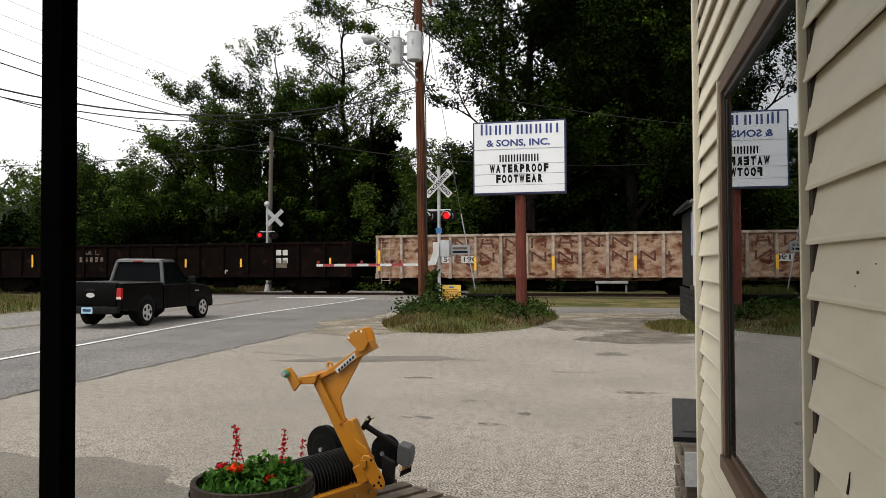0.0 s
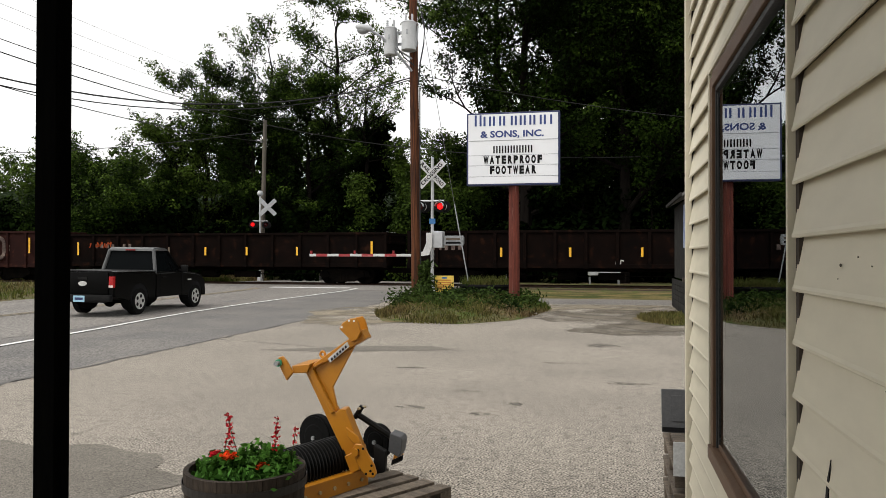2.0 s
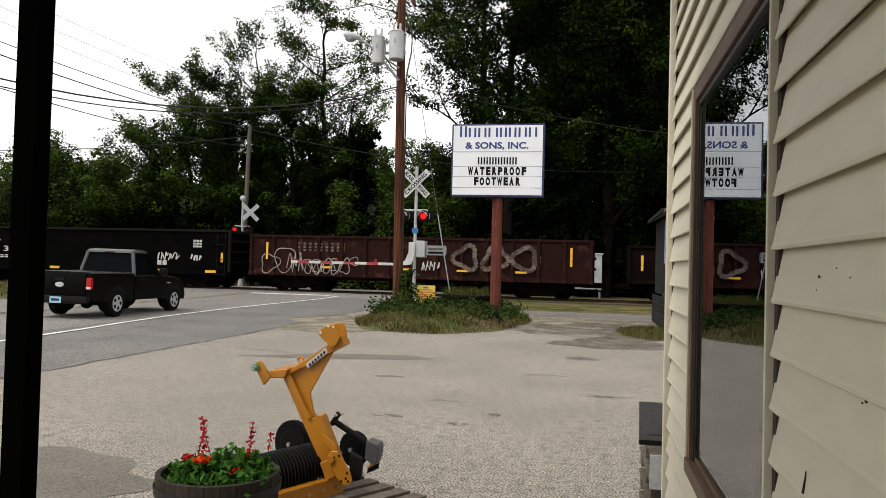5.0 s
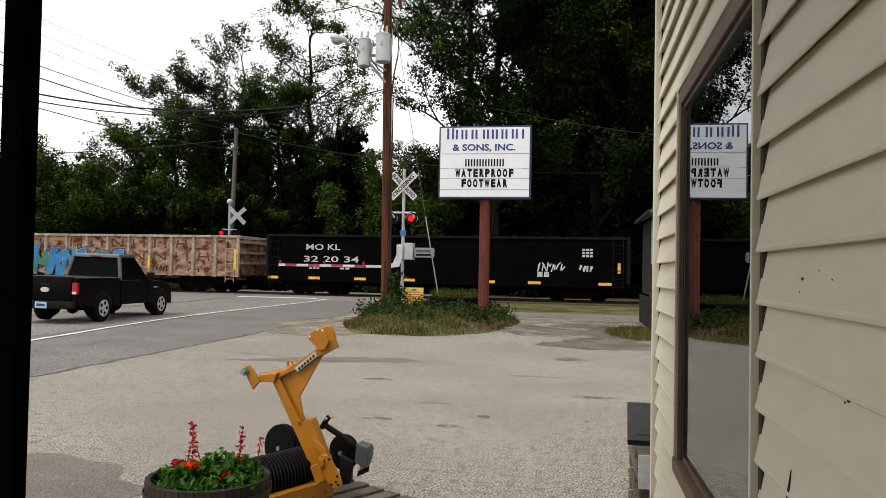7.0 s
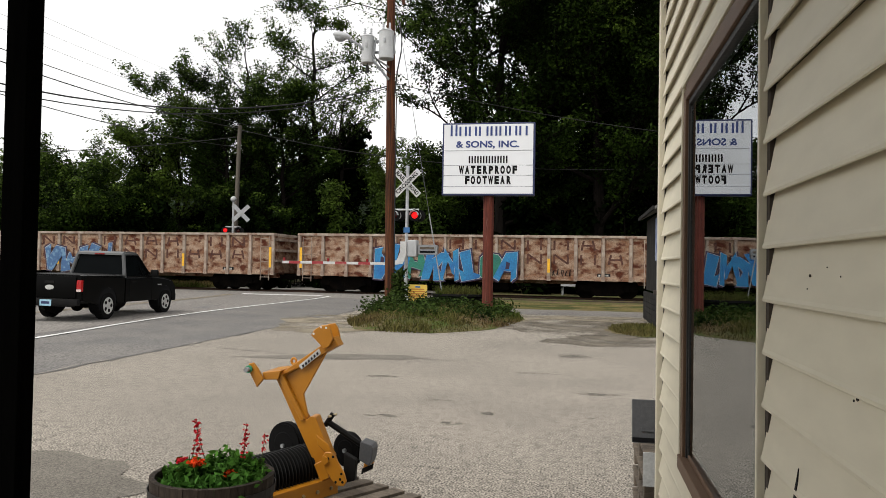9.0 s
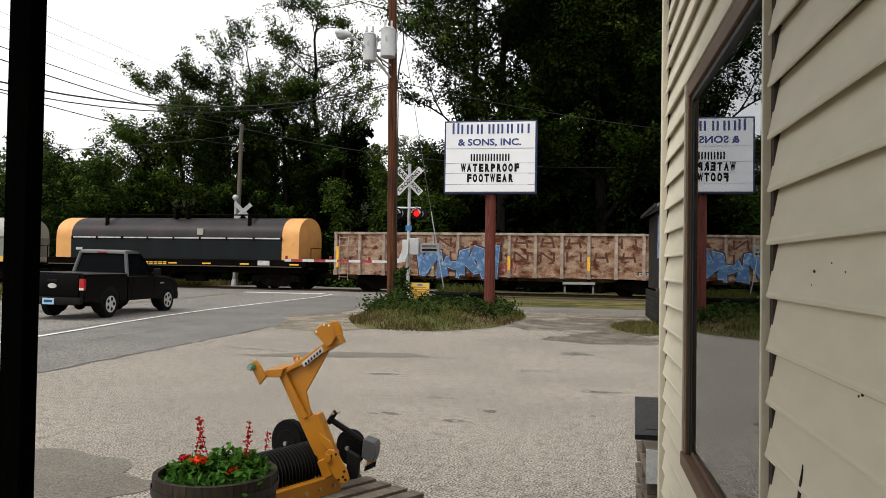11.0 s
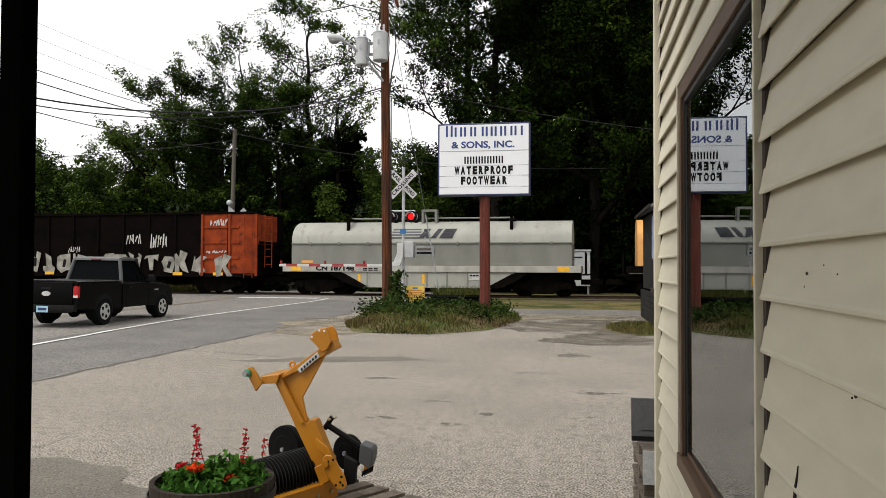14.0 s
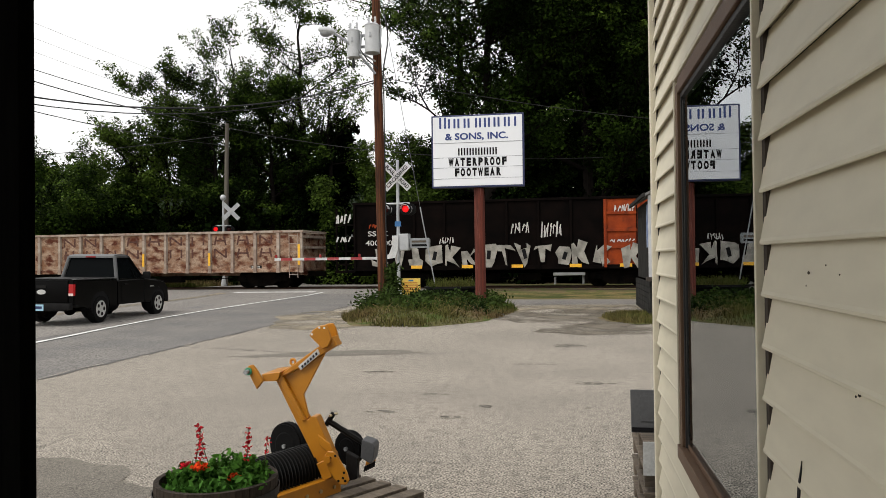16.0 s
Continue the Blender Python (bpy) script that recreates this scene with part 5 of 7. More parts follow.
tan_gondola(-107.6, 4, "faded tan gondola car with rust and pale blue graffiti", art="pale", L=16.1)


def coil_car(s0, Lh, m_top, m_low, m_end, m_sill, label, deep, band):
    """A steel-coil car: round-topped hood on a trough body, with lifting posts and end platforms."""
    L = Lh + 1.5
    car = thing("coil_car", on_track(s0 - 0.75), label, "freight car", "cars of the freight train")
    z_sill, z_low, z_arc, z_top = 1.32, 1.62, 2.62, 3.66

    def arch(zb):
        a = [(0.05, zb)]
        for k in range(15):
            t = math.pi * k / 14
            a.append((MID - math.cos(t) * 1.44, z_arc + math.sin(t) ** 0.8 * (z_top - z_arc)))
        return a + [(2.95, zb)]
    w = band
    x0, x1 = 0.75, 0.75 + Lh
    bm = B()
    prism(bm, arch(z_arc - 0.001), "x", x0 + w, x1 - w)
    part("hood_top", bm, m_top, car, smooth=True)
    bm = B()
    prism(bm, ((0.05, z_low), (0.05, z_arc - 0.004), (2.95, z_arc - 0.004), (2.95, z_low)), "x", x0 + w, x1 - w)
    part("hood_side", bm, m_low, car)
    if w:
        for a, b in ((x0, x0 + w - 0.002), (x1 - w + 0.002, x1)):
            part("hood_end", prism(B(), arch(z_low), "x", a, b), m_end, car, smooth=True)
    bm = B()
    box(bm, (x0 + w, 0.0, z_arc - 0.03), (x1 - w, 0.05, z_arc + 0.03), 0.01)
    part("hood_seam", bm, M_MARK if w else m_low, car)
    for k in range(9):
        x = x0 + 0.9 + k * (Lh - 1.8) / 8
        part("clamp", box(B(), (x, -0.03, z_arc - 0.09), (x + 0.09, 0.03, z_arc + 0.06), 0.01), M_UNDER if w else m_low, car)
    for x in (x0 + 2.6, x1 - 2.7):
        bm = B()
        box(bm, (x, 0.25, z_top - 0.75), (x + 0.14, 0.4, z_top + 0.12), 0.01)
        box(bm, (x + 0.02, 0.25, z_top + 0.02), (x + 0.12, 2.6, z_top + 0.12), 0.01)
        part("lifting_post", bm, M_UNDER, car)
    bm = B()
    tube(bm, [(x0 + 2.6, 1.0, z_top + 0.13), (x1 - 2.6, 1.0, z_top + 0.13)], 0.04, 6)
    part("top_rail", bm, M_UNDER if w else M_COILLOW, car)
    bm = B()
    xm = (x0 + x1) / 2 - 0.4
    for dx in (0, 0.62):
        box(bm, (xm + dx, 0.75, z_top - 0.1), (xm + dx + 0.1, 1.1, z_top + 0.42), 0.01)
    box(bm, (xm, 0.75, z_top + 0.42), (xm + 0.72, 1.1, z_top + 0.52), 0.01)
    part("lifting_bracket", bm, M_UNDER if w else M_COILLOW, car)
    bm = B()
    box(bm, (0.35, -0.05, z_sill), (L - 0.35, 3.05, z_low - 0.01), 0.015)
    part("deck_sill", bm, m_sill, car)
    bm = B()
    if deep:
        prism(bm, ((3.2, z_sill - 0.002), (4.0, 0.62), (L - 4.0, 0.62), (L - 3.2, z_sill - 0.002)), "y", 0.02, 2.98)
    else:
        box(bm, (0.4, 0.35, 1.0), (L - 0.4, 2.65, z_sill - 0.002))
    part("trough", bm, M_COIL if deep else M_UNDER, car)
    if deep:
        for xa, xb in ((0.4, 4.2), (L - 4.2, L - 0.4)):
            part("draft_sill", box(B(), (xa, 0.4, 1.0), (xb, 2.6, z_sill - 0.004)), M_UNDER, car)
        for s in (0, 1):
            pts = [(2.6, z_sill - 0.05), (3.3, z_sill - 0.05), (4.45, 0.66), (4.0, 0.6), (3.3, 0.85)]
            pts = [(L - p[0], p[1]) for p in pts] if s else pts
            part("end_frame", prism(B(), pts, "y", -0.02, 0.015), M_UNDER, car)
        for x in (x0 + 3.3, x0 + 6.3, x1 - 3.6):
            stripe(car, x, 0.78, 1.22, 0.12, 0.012)
        for k in range(7):
            part("trough_rib", box(B(), (4.4 + k * (L - 8.8) / 6, 0.0, 0.64), (4.46 + k * (L - 8.8) / 6, 0.019, z_sill - 0.01)), M_COILLOW, car)
    for xa in (0.02, L - 0.34):
        bm = B()
        box(bm, (xa, 0.1, 1.2), (xa + 0.32, 2.9, 1.26))
        for y in (0.15, 1.5, 2.85):
            tube(bm, [(xa + 0.16, y, 1.26), (xa + 0.16, y, 2.2)], 0.02, 6)
        tube(bm, [(xa + 0.16, 0.15, 2.2), (xa + 0.16, 2.85, 2.2)], 0.02, 6)
        part("end_platform", bm, M_UNDER, car)
    bogies(car, L, 2.0)
    CARS.append((car, s0 - 0.75))
    return car, x0, x1


c, x0, x1 = coil_car(-122.35, 12.95, M_HOODTOP, M_HOODLOW, M_HOODEND, M_UNDER, "coil car with plum and teal hood and yellow ends", False, 0.85)
writing("lettering", "MBKX 250247", 0.3, pose(x0 + 2.65, -0.056, 1.47, 90, 0, 0), M_STRIPE, c, 2.75, depth=0.002, bold=0.003)
bars(c, x0 + 4.8, 1.42, 1.4, 0.05, 6, M_STRIPE, -0.052, 2)
for x in (x0 + 6.3, x0 + 8.1, x1 - 2.9, x1 - 0.4):
    part("reflector", box(B(), (x, -0.058, 1.38), (x + 0.45, -0.051, 1.45)), M_STRIPE, c)
part("white_panel", box(B(), (x0 + 1.15, 0.035, 2.0), (x0 + 1.5, 0.049, 2.12)), M_MARK, c)
part("grey_patch", box(B(), (x1 - 5.2, 0.03, 2.78), (x1 - 4.9, 0.12, 3.08)), M_COIL, c)
part("stencil_plate", box(B(), (x1 - 2.0, -0.058, 1.36), (x1 - 1.4, -0.051, 1.58)), M_MARK, c)
part("pale_edge", box(B(), (0.4, -0.062, 1.28), (13.9, -0.052, 1.32)), M_PALLET, c)

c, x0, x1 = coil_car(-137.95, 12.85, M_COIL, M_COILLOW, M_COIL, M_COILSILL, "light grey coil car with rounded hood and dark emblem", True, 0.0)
writing("lettering", "CN 187148", 0.29, pose(x0 + 2.15, -0.056, 1.47, 90, 0, 0), M_INK, c, 1.85, depth=0.002, bold=0.013)
bars(c, x0 + 3.5, 1.45, 0.7, 0.05, 3, M_INK, -0.052, 2)
for x in (x0 + 0.0, x1 - 0.6):
    part("reflector", box(B(), (x, -0.062, 1.36), (x + 0.5, -0.051, 1.58)), M_STRIPE, c)
part("orange_panel", box(B(), (x0 + 0.5, 0.03, 1.72), (x0 + 1.05, 0.047, 1.84)), M_HOODEND, c)
part("stencil_plate", box(B(), (x1 - 4.5, 0.0, 0.98), (x1 - 4.0, 0.016, 1.26)), M_MARK, c)
bars(c, x1 - 4.45, 1.14, 0.4, 0.07, 3, M_INK, 0.0, 1)
# emblem: level speed lines that run into slanted blocks, laid on the curve of the hood
hood = lambda z: (MID - math.sqrt(max(0.0, 1 - ((z - 2.62) / 1.04) ** 2.5)) * 1.44)
for i in range(4):
    z = 2.84 + i * 0.125
    part("emblem_line", prism(B(), ((hood(z) - 0.012, z), (hood(z + 0.06) - 0.012, z + 0.06), (hood(z + 0.06) + 0.01, z + 0.06), (hood(z) + 0.01, z)), "x", x0 + 4.75 + i * 0.03, x0 + 6.2 - i * 0.02), M_NSMARK, c)
for xa, xb, lean in ((6.05, 6.3, 0.3), (6.4, 6.62, -0.15), (6.62, 6.85, 0.3), (7.0, 7.35, 0.25), (7.15, 7.6, 0.2)):
    bm = B()
    zs2 = (2.84, 2.95, 3.06, 3.17, 3.27)
    rows = [[bm.verts.new((x0 + xx + lean * (z - 2.84) / 0.43, hood(z) - 0.014, z)) for xx in (xa, xb)] for z in zs2]
    for a, b in zip(rows, rows[1:]):
        bm.faces.new((a[0], a[1], b[1], b[0]))
    bmesh.ops.solidify(bm, geom=bm.faces[:], thickness=0.006)
    part("emblem_block", bm, M_NSMARK, c)

# tall rusty black gondola with an orange end
L = 14.0
c = gondola("gondola_car", -153.65, L, 1.12, 4.02, M_SSEX, M_SSEX, 11, "tall dull-black gondola car with an orange end and graffiti", rib_w=0.12, rib_d=0.08)
part("orange_side", box(B(), (L - 2.85, -0.02, 1.15), (L + 0.01, -0.002, 4.01)), M_ORANGE, c)
bm = B()
box(bm, (L - 0.058, 0.061, 2.6), (L + 0.006, 2.2, 4.0))
part("orange_end", bm, M_ORANGE, c)
for z in (2.62, 3.35, 1.9):
    part("orange_rib", box(B(), (L - 2.8, -0.07, z), (L - 0.9, -0.021, z + 0.12), 0.01), M_ORANGE, c)
for x in (L - 2.85, L - 1.45, L - 0.1):
    part("orange_post", box(B(), (x, -0.095, 1.1), (x + 0.12, -0.021, 4.01), 0.01), M_ORANGE, c)
ladder(c, L - 0.62, 1.0, 4.0, M_ORANGE, -0.12)
ladder(c, L + 0.2, 1.5, 4.0, M_ORANGE, 0.4, 0.35)
block_letters(c, 0.9, 1.24, 10.6, 0.85, 13, M_GRAFWHITE, 41, -0.084, M_INK)
block_letters(c, L - 2.0, 1.12, 0.9, 0.9, 1, M_GRAFWHITE, 42, -0.1, M_INK)
for i, x in enumerate((2.7, 5.0, 7.2, 9.7, 11.8)):
    part("reflector", box(B(), (x, -0.096, 1.12), (x + 0.5, -0.0905, 1.26)), M_STRIPE, c)
writing("lettering", "SSEX", 0.32, pose(1.15, -0.03, 2.7, 90, 0, 0), M_MARK, c, 0.95, depth=0.002, bold=0.003)
writing("lettering", "400100", 0.32, pose(1.2, -0.03, 2.28, 90, 0, 0), M_MARK, c, 1.25, depth=0.002, bold=0.003)
scrawl(c, 7.2, 2.6, 0.8, 0.5, 5, 0.04, M_MARK, 43, -0.084)
scrawl(c, 8.5, 2.4, 0.9, 0.7, 7, 0.04, M_MARK, 44, -0.084)
scrawl(c, 4.0, 2.2, 0.7, 0.3, 6, 0.03, M_MARK, 45, -0.084)
scrawl(c, 0.75, 2.95, 0.7, 0.2, 5, 0.05, M_ORANGE, 46, -0.03)
scrawl(c, L - 2.4, 3.4, 0.9, 0.4, 6, 0.04, M_MARK, 47, -0.024)
scrawl(c, L - 2.6, 2.15, 1.1, 0.16, 7, 0.04, M_MARK, 48, -0.024)
# its open far end: platform frame with ladder and brake stand
bm = B()
for z in (1.3, 1.9, 2.5, 3.1):
    box(bm, (-0.9, 0.1, z), (0.0, 0.18, z + 0.08))
for x in (-0.9, -0.45):
    box(bm, (x, 0.1, 1.0), (x + 0.08, 0.2, 3.9))
box(bm, (-0.95, 0.1, 0.95), (0, 2.9, 1.05))
part("end_platform", bm, M_SSEX, c)
scrawl(c, -0.85, 3.2, 0.75, 0.45, 4, 0.07, M_MARK, 49, 0.095)
scrawl(c, -0.85, 2.3, 0.75, 0.3, 4, 0.06, M_MARK, 50, 0.095)
CARS.append((c, -153.65))
tan_gondola(-172.3, 6, "faded tan gondola car with heavy rust stains")


# ---- trees ----
def branch_mesh(segs, n=6):
    v, f = [], []
    for p0, p1, r0, r1 in segs:
        d = (p1 - p0)
        q = d.to_track_quat("Z", "Y")
        b = len(v)
        for p, r in ((p0, r0), (p1, r1)):
            for j in range(n):
                a = 2 * math.pi * j / n
                v.append(p + q @ Vector((math.cos(a) * r, math.sin(a) * r, 0)))
        for j in range(n):
            f.append((b + j, b + (j + 1) % n, b + n + (j + 1) % n, b + n + j))
    return v, f


def tree(x, y, height, spread, seed, count, size, leaf, label, clear=0.25, limbs=9, clump=0.7, lean=(0, 0), kind_name="tree"):
    rng = random.Random(seed)
    z0 = ground_z(x, y) - 0.1
    t = thing(kind_name, pose(x, y, z0), label, "tree")
    segs, tips = [], []
    p, r = Vector((0, 0, 0)), height * 0.016 + 0.05
    trunk_pts = [p]
    n = 9
    for i in range(n):
        q = Vector((lean[0] * (i + 1) / n + rng.uniform(-0.2, 0.2), lean[1] * (i + 1) / n + rng.uniform(-0.2, 0.2), height * 0.92 * (i + 1) / n))
        segs.append((p, q, r * (1 - i / n * 0.9), r * (1 - (i + 1) / n * 0.9)))
        p = q
        trunk_pts.append(p)

    def grow(start, d, length, rad, level):
        steps_n = 3
        p = start
        for i in range(steps_n):
            d = (d + Vector((rng.uniform(-0.25, 0.25), rng.uniform(-0.25, 0.25), rng.uniform(-0.05, 0.25)))).normalized()
            q = p + d * length / steps_n
            segs.append((p, q, rad * (1 - i / steps_n * 0.6), rad * (1 - (i + 1) / steps_n * 0.6)))
            if level < 2 or i == steps_n - 1:
                for _ in range(2 if level < 2 else 0):
                    dd = (d + Vector((rng.uniform(-1, 1), rng.uniform(-1, 1), rng.uniform(-0.4, 0.6)))).normalized()
                    grow(q, dd, length * rng.uniform(0.45, 0.62), rad * 0.45, level + 1)
            p = q
            if level >= 1:
                tips.append(p)
    for i in range(limbs):
        f = clear + (1 - clear) * (i + rng.uniform(0, 0.8)) / limbs
        f = min(f, 0.97)
        k = f * n
        s = trunk_pts[int(k)].lerp(trunk_pts[min(int(k) + 1, n)], k - int(k))
        a = i * 2.4 + rng.uniform(-0.5, 0.5)
        reach = spread * (0.55 + 0.6 * math.sin(math.pi * min(1, (f - clear) / (1 - clear) * 0.75 + 0.2))) * rng.uniform(0.75, 1.1)
        grow(s, Vector((math.cos(a), math.sin(a), rng.uniform(0.15, 0.7))), reach, r * 0.38 * (1.15 - f), 0)
    v, f = branch_mesh(segs)
    me = bpy.data.meshes.new("trunk")
    me.from_pydata(v, [], f)
    me.materials.append(M_BARK)
    o = new("trunk", me)
    o.parent = t
    g = np.random.default_rng(seed)
    tips = [tuple(q) for q in tips]
    soup("crown", clumps(tips, clump, int(count * 0.86), size, g), 4, leaf, t)
    # Some upper, outer clumps get the paler green, as painted sunlight.
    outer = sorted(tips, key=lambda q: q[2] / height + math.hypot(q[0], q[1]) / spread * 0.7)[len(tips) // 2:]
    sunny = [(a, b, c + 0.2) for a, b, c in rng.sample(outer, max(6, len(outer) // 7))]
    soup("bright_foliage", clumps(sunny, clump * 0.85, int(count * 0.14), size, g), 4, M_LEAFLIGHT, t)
    return t


TREES = (
    # x, y, height, spread, seed, leaves, size, material, clear, limbs, clump
    (-26.6, 48, 13.6, 3.4, 11, 21000, 0.10, M_LEAF, 0.18, 13, 0.42),
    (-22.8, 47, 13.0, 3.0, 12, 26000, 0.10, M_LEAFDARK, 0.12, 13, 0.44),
    (-29.4, 49, 9.6, 2.6, 29, 10000, 0.10, M_LEAF, 0.15, 11, 0.42),
    (-24.3, 53, 18.4, 2.9, 13, 7500, 0.10, M_LEAF, 0.42, 11, 0.36),
    (-19.3, 48, 13.6, 2.5, 14, 27000, 0.10, M_LEAFDARK, 0.1, 14, 0.44),
    (-18.4, 51, 20.6, 3.0, 15, 10500, 0.10, M_LEAF, 0.42, 13, 0.36),
    (-15.7, 49, 13.4, 2.4, 27, 3000, 0.10, M_LEAF, 0.6, 9, 0.34),
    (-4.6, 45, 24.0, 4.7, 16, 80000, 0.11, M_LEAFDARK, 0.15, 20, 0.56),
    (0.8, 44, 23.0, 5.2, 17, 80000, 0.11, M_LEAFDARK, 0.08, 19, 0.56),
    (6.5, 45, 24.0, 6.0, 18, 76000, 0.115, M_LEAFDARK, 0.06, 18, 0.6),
    (-7.4, 53, 27.0, 7.6, 19, 34000, 0.115, M_LEAF, 0.62, 16, 0.48),
    (14.0, 44, 22.0, 7.5, 20, 24000, 0.17, M_LEAFDARK, 0.06, 14, 0.9),
    (-34.0, 46, 5.6, 3.4, 21, 26000, 0.10, M_LEAFDARK, 0.03, 12, 0.5),
    (-39.0, 52, 7.2, 4.4, 22, 30000, 0.11, M_LEAF, 0.05, 12, 0.6),
    (-30.0, 44, 5.4, 3.0, 23, 24000, 0.10, M_LEAFDARK, 0.03, 12, 0.5),
    (-11.5, 50, 7.2, 3.2, 24, 24000, 0.10, M_LEAF, 0.03, 13, 0.5),
    (-8.5, 52, 8.2, 3.2, 28, 24000, 0.10, M_LEAF, 0.03, 13, 0.5),
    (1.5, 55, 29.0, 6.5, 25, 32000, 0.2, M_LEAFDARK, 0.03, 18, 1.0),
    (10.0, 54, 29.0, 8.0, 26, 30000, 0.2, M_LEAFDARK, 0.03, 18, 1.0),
)
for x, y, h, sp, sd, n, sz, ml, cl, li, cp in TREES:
    tree(x, y, h, sp, sd, n, sz, ml, "tall broadleaf tree in full summer leaf, shade put into its green" if ml is M_LEAFDARK else "airy broadleaf tree with light-green summer leaves", cl, li, cp)


def thicket(name, x0, x1, y0, y1, h0, h1, count, size, leaf, seed, label):
    """A belt of undergrowth, uneven along its top."""
    g = np.random.default_rng(seed)
    n = int((x1 - x0) / 1.1)
    cs = []
    for i in range(n):
        x = x0 + (x1 - x0) * (i + g.uniform(0, 1)) / n
        h = g.uniform(h0, h1)
        yy = g.uniform(y0, y1)
        for k in range(int(h / 0.9) + 1):
            cs.append((x + g.normal(0, 0.5), yy + g.normal(0, 0.6), ground_z(x, yy) + 0.3 + k * 0.9))
    return tagged(soup(name, clumps(cs, 0.95, count, size, g, 0.8), 4, leaf), label, "undergrowth", kind="stuff")


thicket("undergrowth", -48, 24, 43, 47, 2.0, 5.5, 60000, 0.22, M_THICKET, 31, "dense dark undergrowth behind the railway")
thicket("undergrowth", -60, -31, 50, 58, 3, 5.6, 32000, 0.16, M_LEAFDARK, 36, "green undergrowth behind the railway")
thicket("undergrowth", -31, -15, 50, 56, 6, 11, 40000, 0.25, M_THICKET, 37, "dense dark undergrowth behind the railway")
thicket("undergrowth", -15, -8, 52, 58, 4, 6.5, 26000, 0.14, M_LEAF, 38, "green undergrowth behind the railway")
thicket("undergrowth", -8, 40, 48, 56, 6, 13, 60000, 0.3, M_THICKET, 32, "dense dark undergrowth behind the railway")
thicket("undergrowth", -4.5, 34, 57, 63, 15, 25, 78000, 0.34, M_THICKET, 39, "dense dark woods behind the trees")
thicket("undergrowth", -37, -27, 42, 44, 2.0, 5.0, 26000, 0.10, M_LEAFDARK, 33, "lighter green shrubs behind the railway")
thicket("undergrowth", -14, -8, 43, 46, 4.0, 6.5, 20000, 0.10, M_LEAF, 34, "lighter green shrubs behind the railway")
thicket("distant_woods", -120, 60, 95, 120, 8, 15, 70000, 0.45, M_LEAF, 35, "far wooded hill on the skyline")
# Bank foliage is near black: the shade under the trees is in its colour.
M_WOODS = mat("deep_shade_painted_foliage", (0.006, 0.011, 0.004), 0.95, second=(0.011, 0.02, 0.006), scale=0.6, fine=3, grain=0.5, bump=0.8, spec=0.05)
# wooded bank that closes the view behind the trees
bm = B()
xs, rows = steps(-140, 90, 5), []
for y, h in ((64, 0.0), (68, 5.5), (80, 8.0), (100, 10.0)):
    rows.append([bm.verts.new((x, y + 2 * math.sin(x * 0.7), ground_z(x, y) + h * (0.85 + 0.15 * math.sin(x * 0.31 + y)))) for x in xs])
for a, b in zip(rows, rows[1:]):
    for i in range(len(xs) - 1):
        bm.faces.new((a[i], a[i + 1], b[i + 1], b[i]))
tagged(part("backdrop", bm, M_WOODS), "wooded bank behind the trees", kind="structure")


# ---- grass island round the sign and the pole ----
def island_h(x, y):
    u, v = (x + 3.9) / 2.25, (y - 21.6) / 4.6
    d = 1 - u * u - v * v
    return ground_z(x, y) + 0.006 + (0.2 * min(1, d * 1.6) if d > 0 else 0)


bm = B()
n, rings_n = 48, 7
prev = None
for k in range(rings_n + 1):
    f = 1 - k / rings_n
    row = []
    for i in range(n):
        a = 2 * math.pi * i / n
        w = 1 + (0.05 * math.sin(5 * a) + 0.04 * math.sin(9 * a + 1)) * f
        x, y = -3.9 + 2.25 * f * w * math.cos(a), 21.6 + 4.6 * f * w * math.sin(a)
        row.append(bm.verts.new((x, y, island_h(x, y) + random.uniform(-0.01, 0.01) * (k > 0))))
    if prev and k < rings_n:
        for i in range(n):
            bm.faces.new((prev[i], prev[(i + 1) % n], row[(i + 1) % n], row[i]))
    elif prev:
        bm.faces.new(prev)
    if k < rings_n:
        prev = row
tagged(part("grass_island", bm, M_EARTH, smooth=True), "raised island of soil, weeds and dry grass", kind="structure")
on_island = lambda x, y: ((x + 3.9) / 2.3) ** 2 + ((y - 21.6) / 4.65) ** 2 < 1
tagged(soup("grass", np.concatenate([blades(15000, -6.8, -1.0, 16.8, 26.4, 0.03, 0.12, RNG, on_island, island_h), blades(16000, -6.8, -1.0, 16.8, 26.4, 0.08, 0.26, RNG, lambda x, y: on_island(x, y) & (np.sin(x * 3.1 + np.sin(y * 2.3)) + np.sin(y * 2.7 + 1.3 * np.sin(x * 1.9)) > 0.5), island_h)]), 3, M_GRASSBLADE), "short dry and green grass on the island", "grass", kind="stuff")
g = np.random.default_rng(51)
cs = []
for _ in range(140):
    x, y = g.uniform(-6.2, -1.7), 19.0 + 4.8 * g.uniform(0, 1) ** 0.55
    if ((x + 3.9) / 1.95) ** 2 + ((y - 21.6) / 4.0) ** 2 < 1:
        cs.append((x, y, island_h(x, y) + g.uniform(0.0, 0.22) * (1.7 if x < -5.0 else 0.9)))
tagged(soup("weeds", leaves(cs, 0.15, 7000, 0.055, g, 0.7, 0.6), 4, M_IVY), "leafy weeds and brambles on the island", "weeds", kind="stuff")
cs = [(-5.63 + g.normal(0, 0.09), 23.75 + g.normal(0, 0.1), 0.2 + 1.15 * g.uniform(0, 1) ** 1.4) for _ in range(60)]
tagged(soup("climbing_weed", leaves(cs, 0.09, 1500, 0.06, g, 0.7), 4, M_IVY), "leafy vine climbing beside the utility pole", "weeds", kind="stuff")
